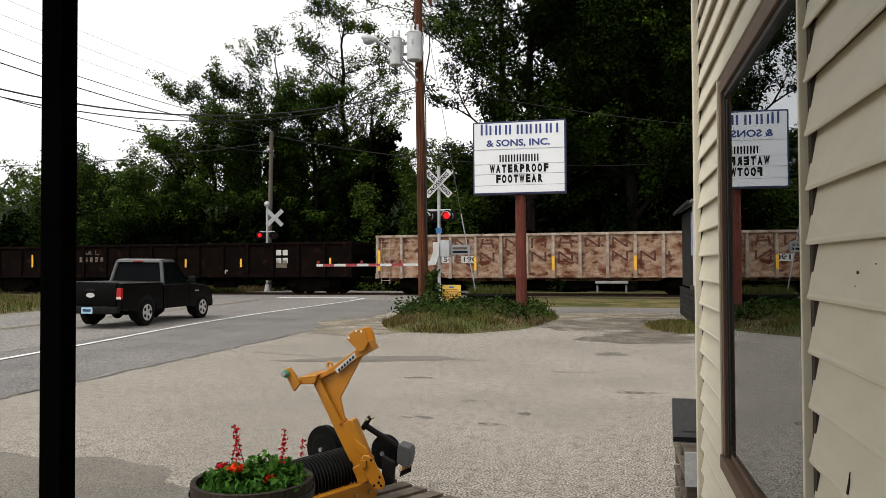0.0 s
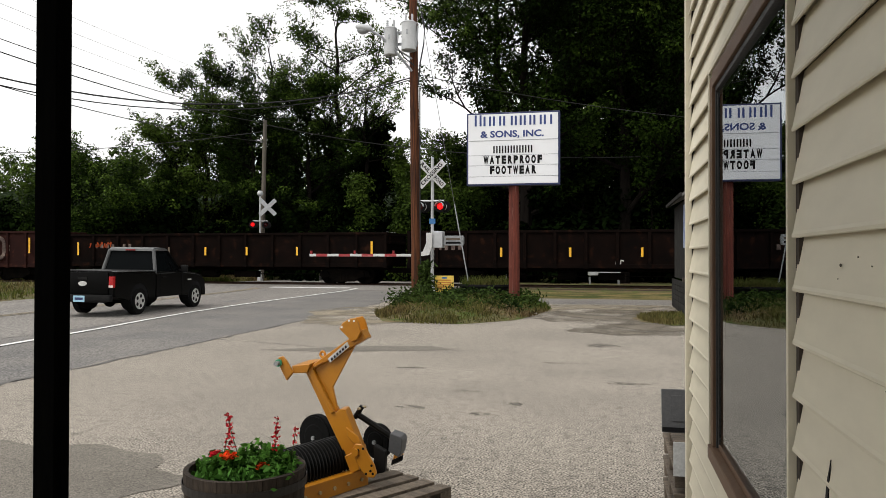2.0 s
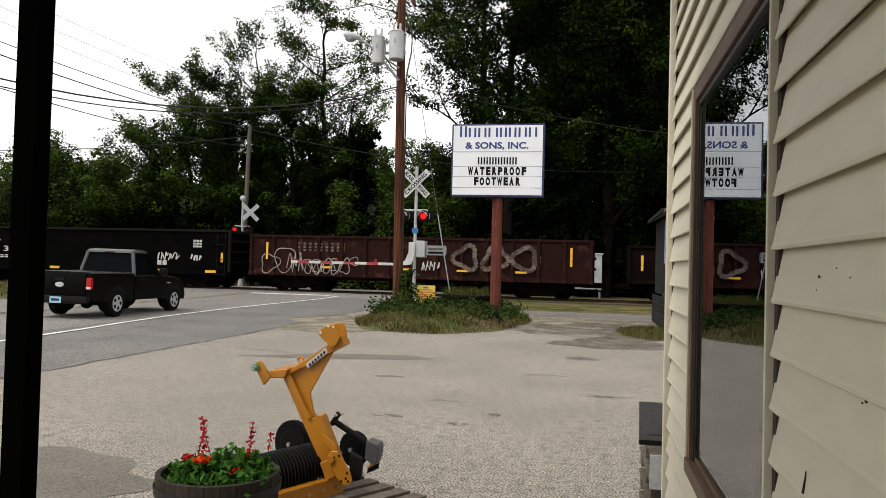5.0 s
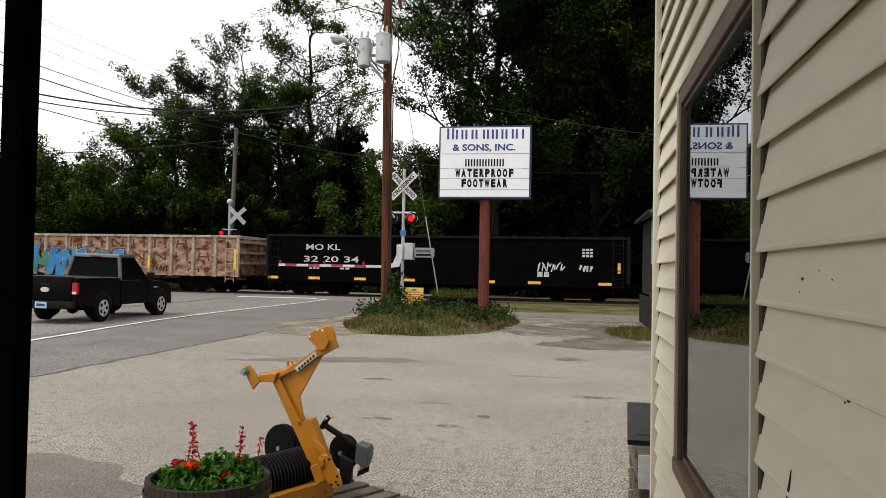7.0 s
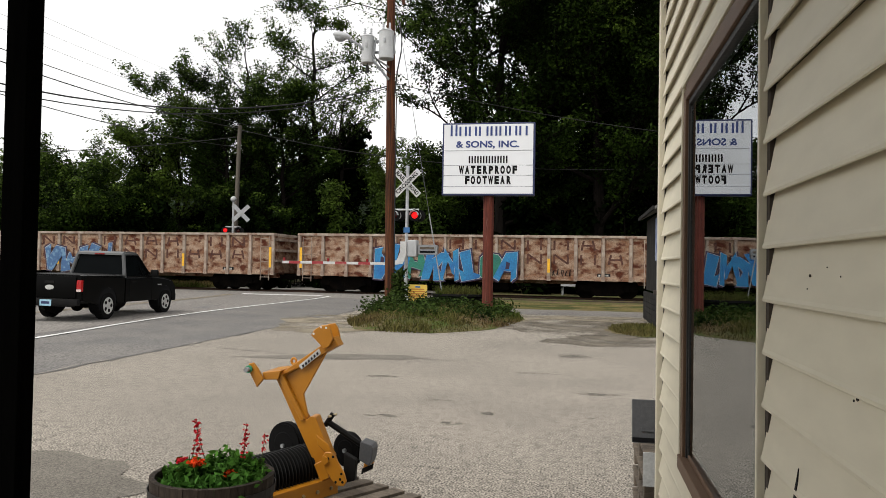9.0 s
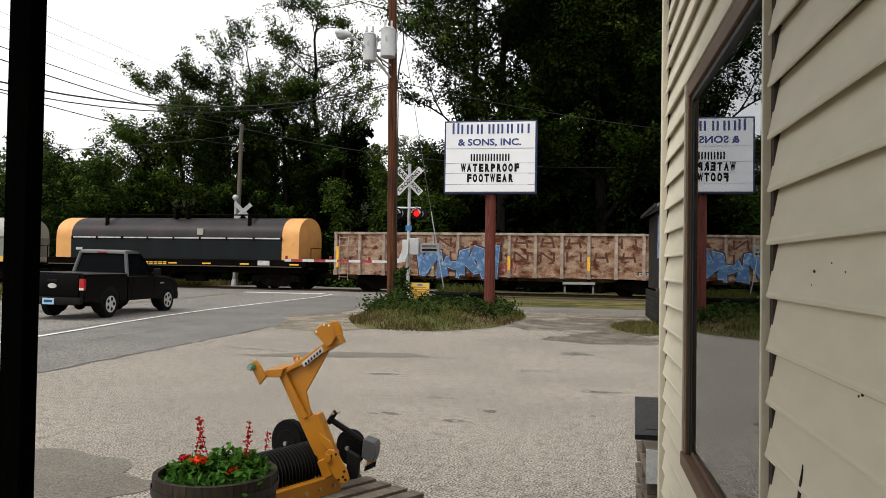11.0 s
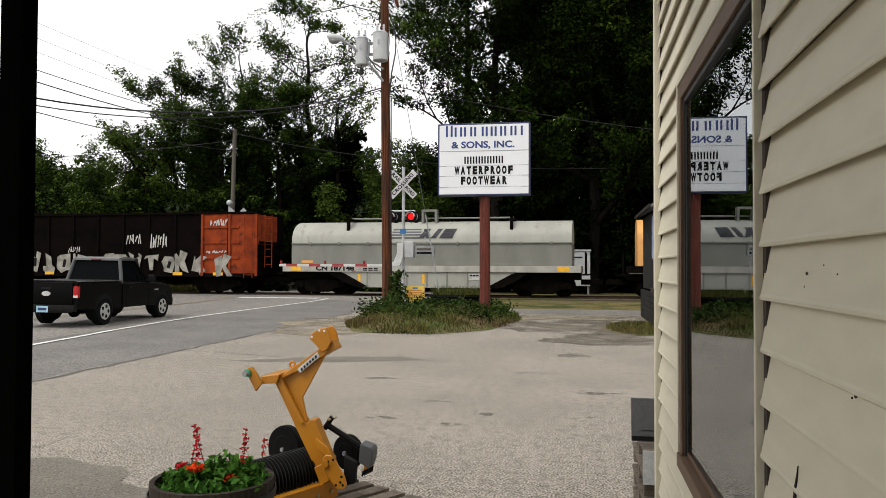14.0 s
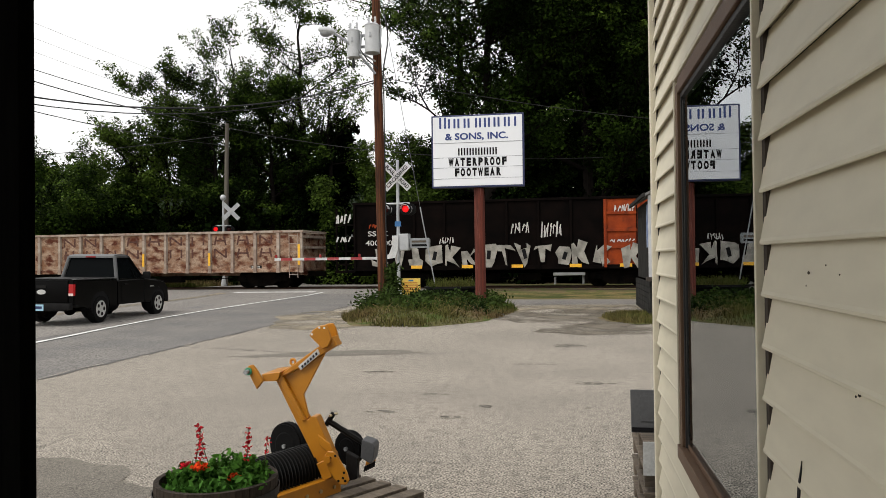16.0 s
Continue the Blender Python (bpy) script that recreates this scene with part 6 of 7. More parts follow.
# bare sticks of cut brush
bm = B()
for _ in range(190):
    x, y = g.uniform(-5.4, -2.4), g.uniform(18.4, 22.4)
    a = g.uniform(0, 6.3)
    z = island_h(x, y)
    tube(bm, [(x, y, z + 0.02), (x + 0.25 * math.cos(a), y + 0.2 * math.sin(a), z + g.uniform(0.05, 0.2))], 0.008, 4)
tagged(part("dead_brush", bm, M_STRAW), "dry brown cut stems on the island", "brush", kind="stuff")
# verge and roadside grass
tagged(soup("grass", np.concatenate([
    blades(5000, 0.6, 2.6, 17.8, 21.6, 0.03, 0.12, RNG, lambda x, y: ((x - 1.7) / 1.0) ** 2 + ((y - 19.6) / 1.9) ** 2 < 1, ground_z),
    blades(14000, -40, -19.7, 37.5, 43, 0.1, 0.4, RNG, None, ground_z, 0.02),
    blades(6000, -18, -11, 39.5, 43, 0.05, 0.3, RNG, lambda x, y: x < -19.4, ground_z, 0.02),
    blades(9000, -36, -19.7, 18, 33, 0.05, 0.3, RNG, None, ground_z, 0.02)]), 3, M_GRASSBLADE), "rough grass along the verge and the rails", "grass", kind="stuff")
blot("dirt_patch", 0.2, 22.6, 3.2, 1.7, 0.007, M_GRIT, "gravelly dirt beside the drive", 22)
blot("dirt_patch", -6.0, 19.6, 1.7, 3.2, 0.007, M_GRIT, "sandy dirt beside the island", 23)
blot("dirt_patch", 0.3, 19.9, 2.6, 2.3, 0.009, M_DAMP, "dark damp dirt beside the drive", 24)
blot("grass_patch", 1.75, 19.6, 1.05, 1.95, 0.012, M_EARTH, "patch of grass by the shed", 12)


# ---- pickup truck waiting at the crossing ----
def pickup(m):
    t = thing("pickup_truck", m, "dusty black pickup truck stopped with its tail lamps lit", "truck")
    RA, FA, WR = 0.0, 2.87, 0.36
    hw = 0.86

    def arch(cx, z0, r=0.43, n=8):
        return [(cx + r * math.cos(math.pi - math.pi * i / n), z0 + (r * 0.98) * math.sin(math.pi * i / n)) for i in range(n + 1)]
    lower = [(-1.08, 0.52)] + arch(RA, 0.4) + [(0.5, 0.42), (2.38, 0.42)] + arch(FA, 0.4) + [(3.55, 0.42), (3.62, 0.62)]
    bed = lower[:10] + [(0.5, 0.42), (0.78, 0.42), (0.78, 1.10), (-1.08, 1.13)]
    bm = B()
    prism(bm, bed, "y", -hw, hw)
    bmesh.ops.bevel(bm, geom=[e for e in bm.edges if abs(e.verts[0].co.y - e.verts[1].co.y) < 1e-4 and max(v.co.z for v in e.verts) > 1.0], offset=0.035, segments=3, affect="EDGES")
    part("bed", bm, M_CARBLACK, t, smooth=True)
    cabl = [(0.80, 0.42), (2.38, 0.42)] + arch(FA, 0.4) + [(3.40, 0.42), (3.45, 0.6), (3.43, 0.86), (3.30, 0.99), (2.9, 1.06), (2.18, 1.12), (0.80, 1.10)]
    bm = B()
    prism(bm, cabl, "y", -hw, hw)
    bmesh.ops.bevel(bm, geom=[e for e in bm.edges if abs(e.verts[0].co.y - e.verts[1].co.y) < 1e-4 and min(v.co.z for v in e.verts) > 0.85], offset=0.06, segments=3, affect="EDGES")
    part("cab_body", bm, M_CARBLACK, t, smooth=True)

    def loft(name, secs, material):
        bm = B()
        rows = [[bm.verts.new(p) for p in s] for s in secs]
        for a, b in zip(rows, rows[1:]):
            for i in range(len(a)):
                bm.faces.new((a[i], a[(i + 1) % len(a)], b[(i + 1) % len(b)], b[i]))
        bm.faces.new(rows[0][::-1])
        bm.faces.new(rows[-1])
        bmesh.ops.recalc_face_normals(bm, faces=bm.faces)
        return part(name, bm, material, t, smooth=False)
    # greenhouse: pillars round dark glass, then the roof
    zb, zt = 1.09, 1.69
    base = [(0.82, -0.80), (2.16, -0.80), (2.16, 0.80), (0.82, 0.80)]
    roof = [(0.95, -0.66), (1.60, -0.66), (1.60, 0.66), (0.95, 0.66)]
    loft("cabin_glass", [[(x + 0.015, y * 0.985, zb) for x, y in base], [(x + 0.015, y * 0.985, zt) for x, y in roof]], M_CARGLASS)
    for i, (a, b) in enumerate(zip(base, roof)):
        bm = B()
        tube(bm, [(*a, zb - 0.03), (*b, zt)], 0.05 if a[0] < 1 else 0.035, 8)
        part("pillar", bm, M_CARGREY if a[0] < 1 else M_CARBLACK, t, smooth=True)
    for y in (-1, 1):
        bm = B()
        tube(bm, [(1.75, y * 0.795, zb), (1.62, y * 0.75, zb + 0.26)], 0.012, 6)
        part("window_divider", bm, M_CARBLACK, t)
    bm = B()
    prism(bm, ((0.89, 1.665), (0.905, 1.715), (0.98, 1.745), (1.25, 1.765), (1.5, 1.752), (1.66, 1.705), (1.68, 1.675)), "y", -0.70, 0.70)
    bmesh.ops.bevel(bm, geom=[e for e in bm.edges if abs(e.verts[0].co.y - e.verts[1].co.y) < 1e-4 and max(v.co.z for v in e.verts) > 1.7], offset=0.04, segments=3, affect="EDGES")
    part("roof", bm, M_CARGREY, t, smooth=True)
    part("high_brake_lamp", box(B(), (0.872, -0.14, 1.672), (0.90, 0.14, 1.708), 0.005), M_BRAKETOP, t)
    bm = B()
    box(bm, (-1.0, -0.76, 1.11), (0.76, 0.76, 1.155), 0.015)
    part("bed_cover", bm, M_VINYL, t)
    # Grey rails: light reflected along the bed's top edge, put into the colour.
    for y in (-0.81, 0.81):
        part("bed_rail", box(B(), (-1.06, y - 0.05, 1.125), (0.78, y + 0.05, 1.145), 0.01), M_CARGREY, t)
    bm = B()
    box(bm, (-1.115, -0.70, 0.56), (-1.081, 0.70, 1.11), 0.012)
    gate = part("tailgate", bm, M_CARBLACK, t, smooth=True)
    bm = B()
    cyl(bm, (-1.122, 0.05, 0.83), (-1.116, 0.05, 0.83), 0.06, 0.06, 16)
    for v in bm.verts:
        v.co.y = 0.0 + (v.co.y - 0.05) * 2.0
    part("emblem", bm, M_CHROME, gate)
    bm = B()
    box(bm, (-1.13, -0.13, 0.93), (-1.116, 0.13, 0.99), 0.004)
    part("tailgate_handle", bm, M_BLACKMETAL, gate)
    for y in (-0.79, 0.79):
        lamp = part("tail_lamp", box(B(), (-1.125, y - 0.065, 0.74), (-1.0, y + 0.065, 1.02), 0.015), M_TAIL, t, "lit red tail lamp")
        part("reverse_lens", box(B(), (-1.13, y - 0.06, 0.74), (-1.126, y + 0.06, 0.80)), M_WHITELENS, lamp)
    bm = B()
    box(bm, (-1.24, -0.84, 0.40), (-1.10, 0.84, 0.56), 0.03)
    box(bm, (-1.22, -0.7, 0.37), (-1.10, 0.7, 0.42), 0.02)
    part("rear_bumper", bm, M_BLACKMETAL, t, smooth=True)
    plate = part("number_plate", box(B(), (-1.252, -0.155, 0.38), (-1.241, 0.155, 0.535), 0.004), M_PLATE, t)
    part("plate_bar", box(B(), (-1.256, -0.11, 0.43), (-1.2525, 0.11, 0.49)), M_NAVY, plate)
    bm = B()
    box(bm, (3.42, -0.85, 0.36), (3.53, 0.85, 0.6), 0.045)
    part("front_bumper", bm, M_BLACKMETAL, t, smooth=True)
    for y in (-0.68, 0.68):
        part("headlamp", box(B(), (3.34, y - 0.15, 0.66), (3.45, y + 0.15, 0.84), 0.03), M_CHROME, t)
    for y in (-1, 1):
        bm = B()
        box(bm, (1.98, y * 0.88 if y > 0 else -1.08, 1.08), (2.08, 1.08 if y > 0 else -0.88, 1.28), 0.03)
        box(bm, (2.0, y * 0.8 if y > 0 else -0.9, 1.1), (2.06, 0.9 if y > 0 else -0.8, 1.16), 0.01)
        part("door_mirror", bm, M_BLACKMETAL, t, smooth=True)
        y0, y1 = sorted((y * 0.861, y * 0.868))
        for x in (0.98, 2.12):
            part("door_seam", box(B(), (x - 0.006, y0, 0.42), (x + 0.006, y1, 1.08)), M_INK, t)
        y0, y1 = sorted((y * 0.862, y * 0.895))
        part("door_handle", box(B(), (1.05, y0, 0.93), (1.24, y1, 0.97), 0.008), M_BLACKMETAL, t)
        y0, y1 = sorted((y * 0.862, y * 0.872))
        part("side_badge", box(B(), (2.42, y0, 0.84), (2.62, y1, 0.875), 0.003), M_CHROME, t)
    for cx in (RA, FA):
        for y in (-1, 1):
            bm = B()
            cyl(bm, (0, -0.11, 0), (0, 0.11, 0), WR, WR, 28)
            bmesh.ops.bevel(bm, geom=[e for e in bm.edges if abs(e.verts[0].co.y - e.verts[1].co.y) < 1e-4], offset=0.03, segments=2, affect="EDGES")
            wheel = part("wheel", bm, M_TYRE, t, at=pose(cx, y * 0.76, WR), smooth=True)
            bm = B()
            cyl(bm, (0, y * 0.09, 0), (0, y * 0.116, 0), 0.2, 0.215, 24)
            part("rim", bm, M_CHROME, wheel, "bright alloy wheel rim")
            for k in range(5):
                a = 2 * math.pi * k / 5
                bm = B()
                cyl(bm, (math.cos(a) * 0.135, y * 0.117, math.sin(a) * 0.135), (math.cos(a) * 0.135, y * 0.119, math.sin(a) * 0.135), 0.05, 0.05, 10)
                part("rim_opening", bm, M_INK, wheel)
            bm = B()
            cyl(bm, (0, y * 0.117, 0), (0, y * 0.128, 0), 0.045, 0.04, 12)
            part("hub_cap", bm, M_CHROME, wheel)
            bm = B()
            cyl(bm, (cx, y * 0.55, 0.5), (cx, y * 0.852, 0.5), 0.40, 0.40, 20)
            part("wheel_well", bm, M_INK, t)
    bm = B()
    box(bm, (-0.9, -0.45, 0.4), (3.2, 0.45, 0.5))
    cyl(bm, (-0.95, 0.1, 0.36), (-0.6, 0.45, 0.36), 0.14, 0.14, 10)
    cyl(bm, (0, -0.7, 0.34), (0, 0.7, 0.34), 0.06, 0.06, 8)
    bmesh.ops.create_uvsphere(bm, u_segments=12, v_segments=8, radius=0.15, matrix=pose(0, 0, 0.33))
    part("underbody", bm, M_UNDER, t)
    return t


M_CARGLASS = mat("dark_tinted_car_glass", (0.004, 0.005, 0.0055), 0.12, scale=2, bump=0, spec=0.025)
pickup(pose(-12.82, 18.1, 0.02, 0.8, 0, 91.0))

# ---- things beyond the rails ----
cab = thing("signal_cabinet", pose(0.0, 41, 0.1), "light grey metal signal cabinet beside the track", "cabinet")
part("housing", box(B(), (-1.0, -0.4, 0.5), (0.65, 0.6, 2.3), 0.03), M_ALU, cab)
part("roof", box(B(), (-1.06, -0.46, 2.3), (0.71, 0.66, 2.38), 0.02), M_ALU, cab)
part("vent", box(B(), (-0.3, -0.415, 1.95), (0.25, -0.401, 2.02)), M_INK, cab)
for x in (-0.9, 0.55):
    part("leg", box(B(), (x - 0.05, -0.3, -0.1), (x + 0.05, 0.5, 0.499)), M_STEEL, cab)


def waiting_van(m, label, h=2.0):
    v = thing("van", m, label, "van")
    bm = B()
    prism(bm, ((-0.92, 0.35), (0.92, 0.35), (0.95, 1.1), (0.78, h - 0.1), (0.6, h), (-0.6, h), (-0.78, h - 0.1), (-0.95, 1.1)), "y", 0, 4.6)
    part("body", bm, M_CARBLACK, v)
    part("windscreen", box(B(), (-0.74, -0.03, 1.15), (0.74, -0.002, h - 0.2), 0.01), M_CARGLASS, v)
    for x in (-0.7, 0.7):
        part("headlamp", box(B(), (x - 0.14, -0.04, 0.75), (x + 0.14, -0.002, 0.9), 0.02), M_WHITE, v)
        bm = B()
        tube(bm, [(x * 0.85, 0.5, h + 0.12), (x * 0.85, 3.6, h + 0.12)], 0.03, 6)
        part("roof_bar", bm, M_BLACKMETAL, v)
        for y in (0.9, 3.6):
            bm = B()
            cyl(bm, (x - 0.02, y, 0.34), (x + 0.22 * (1 if x > 0 else -1), y, 0.34), 0.34, 0.34, 16)
            part("wheel", bm, M_TYRE, v)
    for y in (0.6, 2.0, 3.4):
        bm = B()
        tube(bm, [(-0.62, y, h + 0.16), (0.62, y, h + 0.16)], 0.035, 6)
        box(bm, (-0.6, y - 0.05, h - 0.01), (-0.5, y + 0.05, h + 0.14))
        box(bm, (0.5, y - 0.05, h - 0.01), (0.6, y + 0.05, h + 0.14))
        part("roof_rack_bar", bm, M_STEEL, v)
    return v


waiting_van(pose(-13.6, 45.0, ground_z(-13.6, 46)), "dark van with a roof rack waiting beyond the crossing", 2.75)
waiting_van(pose(-7.0, 47.0, ground_z(-7, 47)), "dark van standing beyond the tracks", 2.0)
limit = thing("speed_sign", pose(-5.6, 43.5, 0.1), "white road sign with dark print on a steel post", "sign")
part("post", box(B(), (-0.03, 0.013, -0.2), (0.03, 0.06, 2.9), 0.005), M_STEEL, limit)
part("plate", box(B(), (-0.3, 0.0, 2.15), (0.3, 0.012, 2.9), 0.003), M_WHITE, limit)
for x, z, w, h in ((-0.2, 2.74, 0.4, 0.07), (-0.2, 2.62, 0.4, 0.07), (-0.2, 2.24, 0.15, 0.28), (0.05, 2.24, 0.15, 0.28)):
    part("print_bar", box(B(), (x, -0.005, z), (x + w, -0.001, z + h)), M_INK, limit)

# ---- small shed past the shop corner ----
shed = thing("shed", pose(1.86, 20.0, 0.03), "small grey board shed with an open porch and blue posters", "shed")
part("corner_post", box(B(), (0.02, 0.0, 0.9), (0.1, 0.1, 3.05), 0.005), M_ALU, shed)
part("front_wall", box(B(), (0.235, 0.15, 0.9), (4.0, 0.2, 3.0)), M_SHEDGREY, shed)
part("wall", box(B(), (0.13, 0.15, 0.9), (0.23, 4.5, 3.0)), M_SHEDGREY, shed)
part("back_wall", box(B(), (0.43, 4.0, 0.1), (4.0, 4.12, 3.0)), M_SHEDGREY, shed)
for k in range(6):
    part("base_board", box(B(), (0.1 + 0.01 * (k % 2), 0.02, k * 0.145), (3.9, 0.07, k * 0.145 + 0.135), 0.004), M_SHEDGREY, shed)
    part("base_board", box(B(), (0.04, 0.08, k * 0.145), (0.09, 4.4, k * 0.145 + 0.135), 0.004), M_SHEDGREY, shed)
part("rail", box(B(), (-0.05, -0.08, 0.88), (4.0, 0.14, 0.99), 0.01), M_TIE, shed)
bm = B()
prism(bm, ((-0.06, 3.02), (-0.06, 3.09), (2.0, 4.2), (4.2, 3.1), (4.2, 3.02), (2.0, 4.1)), "y", -0.12, 4.6)
part("roof", bm, M_ROOFING, shed)
part("gutter", box(B(), (-0.12, -0.14, 3.0), (-0.061, 4.6, 3.1), 0.015), M_SHEDGREY, shed)
part("poster", box(B(), (0.119, 0.3, 1.75), (0.128, 1.6, 2.9)), M_POSTER, shed)
part("poster", box(B(), (0.15, 0.13, 1.8), (0.6, 0.149, 2.9)), M_POSTER, shed)
bm = B()
box(bm, (0.16, -0.03, 1.0), (0.55, 0.1, 1.62), 0.05)
part("white_bag", bm, M_PAPER, shed)

# ---- stack of pallets with a sheet, past the shop corner ----
stack = thing("pallet_stack", pose(0.335, 4.32, 0), "stack of weathered pallets under a dark rubber sheet", "pallet")
for k in range(4):
    z = k * 0.14
    for y in (0.0, 0.36, 0.74):
        part("runner", box(B(), (0.01, y + 0.01, z + 0.002), (0.95, y + 0.09, z + 0.09), 0.004), M_PALLET, stack)
    for i in range(6):
        part("deck_board", box(B(), (0.005 + i * 0.16, 0.0, z + 0.092), (0.13 + i * 0.16, 0.85, z + 0.112), 0.003), M_PALLET, stack)
bm = B()
box(bm, (-0.05, 0.0, 0.0), (0.95, 0.025, 0.235), 0.005)
sheet_ob = tagged(part("rubber_mat", bm, M_SHEET, at=pose(0.335, 4.40, 0.561, -14, 0, 0)), "dark grey rubber mat standing on the pallets", "mat")
part("raised_panel", box(B(), (0.0, -0.006, 0.06), (0.9, -0.001, 0.2), 0.002), M_SHEET, sheet_ob)
part("lower_edge", box(B(), (-0.05, -0.006, 0.004), (0.95, -0.001, 0.028), 0.002), M_INK, sheet_ob)
bm = B()
box(bm, (0.002, -0.012, 0.35), (0.1, -0.002, 0.53))
tagged(part("paper_notice", bm, M_PAPER, at=pose(0.335, 4.32, 0)), "crumpled white paper pinned to the pallets", "paper")


# ---- flower barrel ----
barrel = thing("flower_barrel", pose(-1.795, 3.63, 0), "half-barrel planter of dark weathered staves with red salvia", "planter")
stave = None
for i in range(26):
    a = 2 * math.pi * i / 26
    at = Matrix.Rotation(a, 4, "Z")
    if stave is None:
        bm = B()
        secs = []
        for z, r in ((0.0, 0.245), (0.15, 0.278), (0.3, 0.294), (0.46, 0.30)):
            h = math.pi / 26 * 0.97
            secs.append([bm.verts.new((rr * math.cos(s * h), rr * math.sin(s * h), z)) for rr, s in ((r, -1), (r, 1), (r - 0.026, 1), (r - 0.026, -1))])
        for p, q in zip(secs, secs[1:]):
            for j in range(4):
                bm.faces.new((p[j], p[(j + 1) % 4], q[(j + 1) % 4], q[j]))
        bm.faces.new(secs[0][::-1])
        bm.faces.new(secs[-1])
        stave = part("stave", bm, M_STAVE, barrel, at=at)
    else:
        again("stave", stave, barrel, at)
for z, r in ((0.08, 0.266), (0.37, 0.3015)):
    bm = B()
    rows = [[bm.verts.new((rr * math.cos(2 * math.pi * i / 40), rr * math.sin(2 * math.pi * i / 40), zz)) for i in range(40)] for rr, zz in ((r, z), (r + 0.004, z), (r + 0.007, z + 0.04), (r + 0.003, z + 0.04))]
    for p, q in zip(rows, rows[1:]):
        for i in range(40):
            bm.faces.new((p[i], p[(i + 1) % 40], q[(i + 1) % 40], q[i]))
    part("hoop", bm, M_HOOP, barrel)
bm = B()
bm.faces.new([bm.verts.new((0.272 * math.cos(2 * math.pi * i / 26), 0.272 * math.sin(2 * math.pi * i / 26), 0.41)) for i in range(26)])
part("soil", bm, M_SOIL, barrel)
g = np.random.default_rng(61)
flowers = thing("bedding_plants", pose(-1.795, 3.63, 0.4), "bushy red salvia and orange flowers in the barrel", "flowers")
cs = []
for _ in range(90):
    a, r = g.uniform(0, 6.3), 0.235 * math.sqrt(g.uniform(0, 1))
    x, y = r * math.cos(a), r * math.sin(a)
    hump = 0.13 * math.exp(-((x - 0.06) ** 2 + y * y) / 0.006) + 0.07 * math.exp(-((x + 0.11) ** 2 + y * y) / 0.006) + 0.10 * math.exp(-((x - 0.2) ** 2 + y * y) / 0.004)
    for k in range(3):
        cs.append((x, y, 0.015 + (hump + 0.02) * k / 2))
soup("foliage", leaves(cs, 0.022, 4200, 0.022, g, 0.9, 0.75), 4, M_FLOWERLEAF, flowers)
for sx, sy, lean, top in ((-0.125, 0.0, 0.045, 0.31), (-0.04, 0.02, -0.075, 0.315), (0.155, 0.0, 0.018, 0.32), (0.235, 0.02, 0.028, 0.26)):
    bm = B()
    tube(bm, [(sx, sy, 0.08), (sx + lean * 0.5, sy, top * 0.6), (sx + lean, sy, top)], 0.0028, 5, 0.0012)
    stem = part("flower_spike", bm, M_STEM, flowers)
    if top == 0.26:
        heights = np.array([0.19, 0.225, 0.25])
    else:
        heights = np.arange(0.15, top, 0.022)
    fc = []
    for h in heights:
        for _ in range(7):
            a = g.uniform(0, 6.3)
            rr = g.uniform(0.006, 0.024) * (1.15 - h / 0.5)
            fc.append((sx + lean * (h / top) + rr * math.cos(a), sy + rr * math.sin(a), h + g.normal(0, 0.0035)))
    soup("petals", leaves(fc, 0.0015, len(fc) * 2, 0.0095, g, 0.6), 4, M_PETAL, stem)
for sx, sy, z in ((-0.05, -0.06, 0.125), (-0.15, -0.03, 0.12), (0.12, -0.05, 0.085), (-0.07, -0.05, 0.12)):
    cs = [(sx + g.normal(0, 0.014), sy + g.normal(0, 0.014), z + g.normal(0, 0.007)) for _ in range(20)]
    soup("blossom", leaves(cs, 0.004, 70, 0.011, g, 0.6), 4, M_ORANGEPETAL if sx > -0.1 else M_PETAL, flowers)


# ---- yellow field roller on a pallet ----
PD = -33
pal = thing("pallet", pose(-1.66, 4.5, 0, 0, 0, PD), "weathered wooden pallet lying on the asphalt", "pallet")
for y in (-0.5, -0.06, 0.40):
    part("runner", box(B(), (-0.55, y, 0.0), (0.55, y + 0.09, 0.105), 0.004), M_PALLET, pal)
for i in range(8):
    x = -0.55 + i * 0.143
    part("deck_board", box(B(), (x, -0.5, 0.107), (x + 0.098, 0.49, 0.127), 0.003), M_PALLET, pal)
pal2 = thing("pallet", pose(-1.02, 4.12, 0, 0, 0, 52), "second low weathered pallet beside the first", "pallet")
for y in (-0.3, 0.22):
    part("runner", box(B(), (-0.3, y, 0.0), (0.3, y + 0.08, 0.04), 0.004), M_PALLET, pal2)
for i in range(4):
    x = -0.3 + i * 0.16
    part("deck_board", box(B(), (x, -0.3, 0.042), (x + 0.1, 0.3, 0.06), 0.003), M_PALLET, pal2)

roller = thing("field_roller", Matrix.Translation((-1.572, 0, 0)) @ Matrix.Diagonal((0.94, 1, 1, 1)) @ Matrix.Translation((1.572, 0, 0)), "yellow farm roller with black ribbed rings standing on a pallet", "implement")
Y = 4.5


def plate(name, pts, y0, y1, material=None, label="", bevel=0.004):
    bm = B()
    prism(bm, pts, "y", y0, y1)
    bmesh.ops.bevel(bm, geom=bm.edges[:], offset=bevel, segments=1, affect="EDGES")
    return part(name, bm, material or M_IMPLEMENT, roller, label)


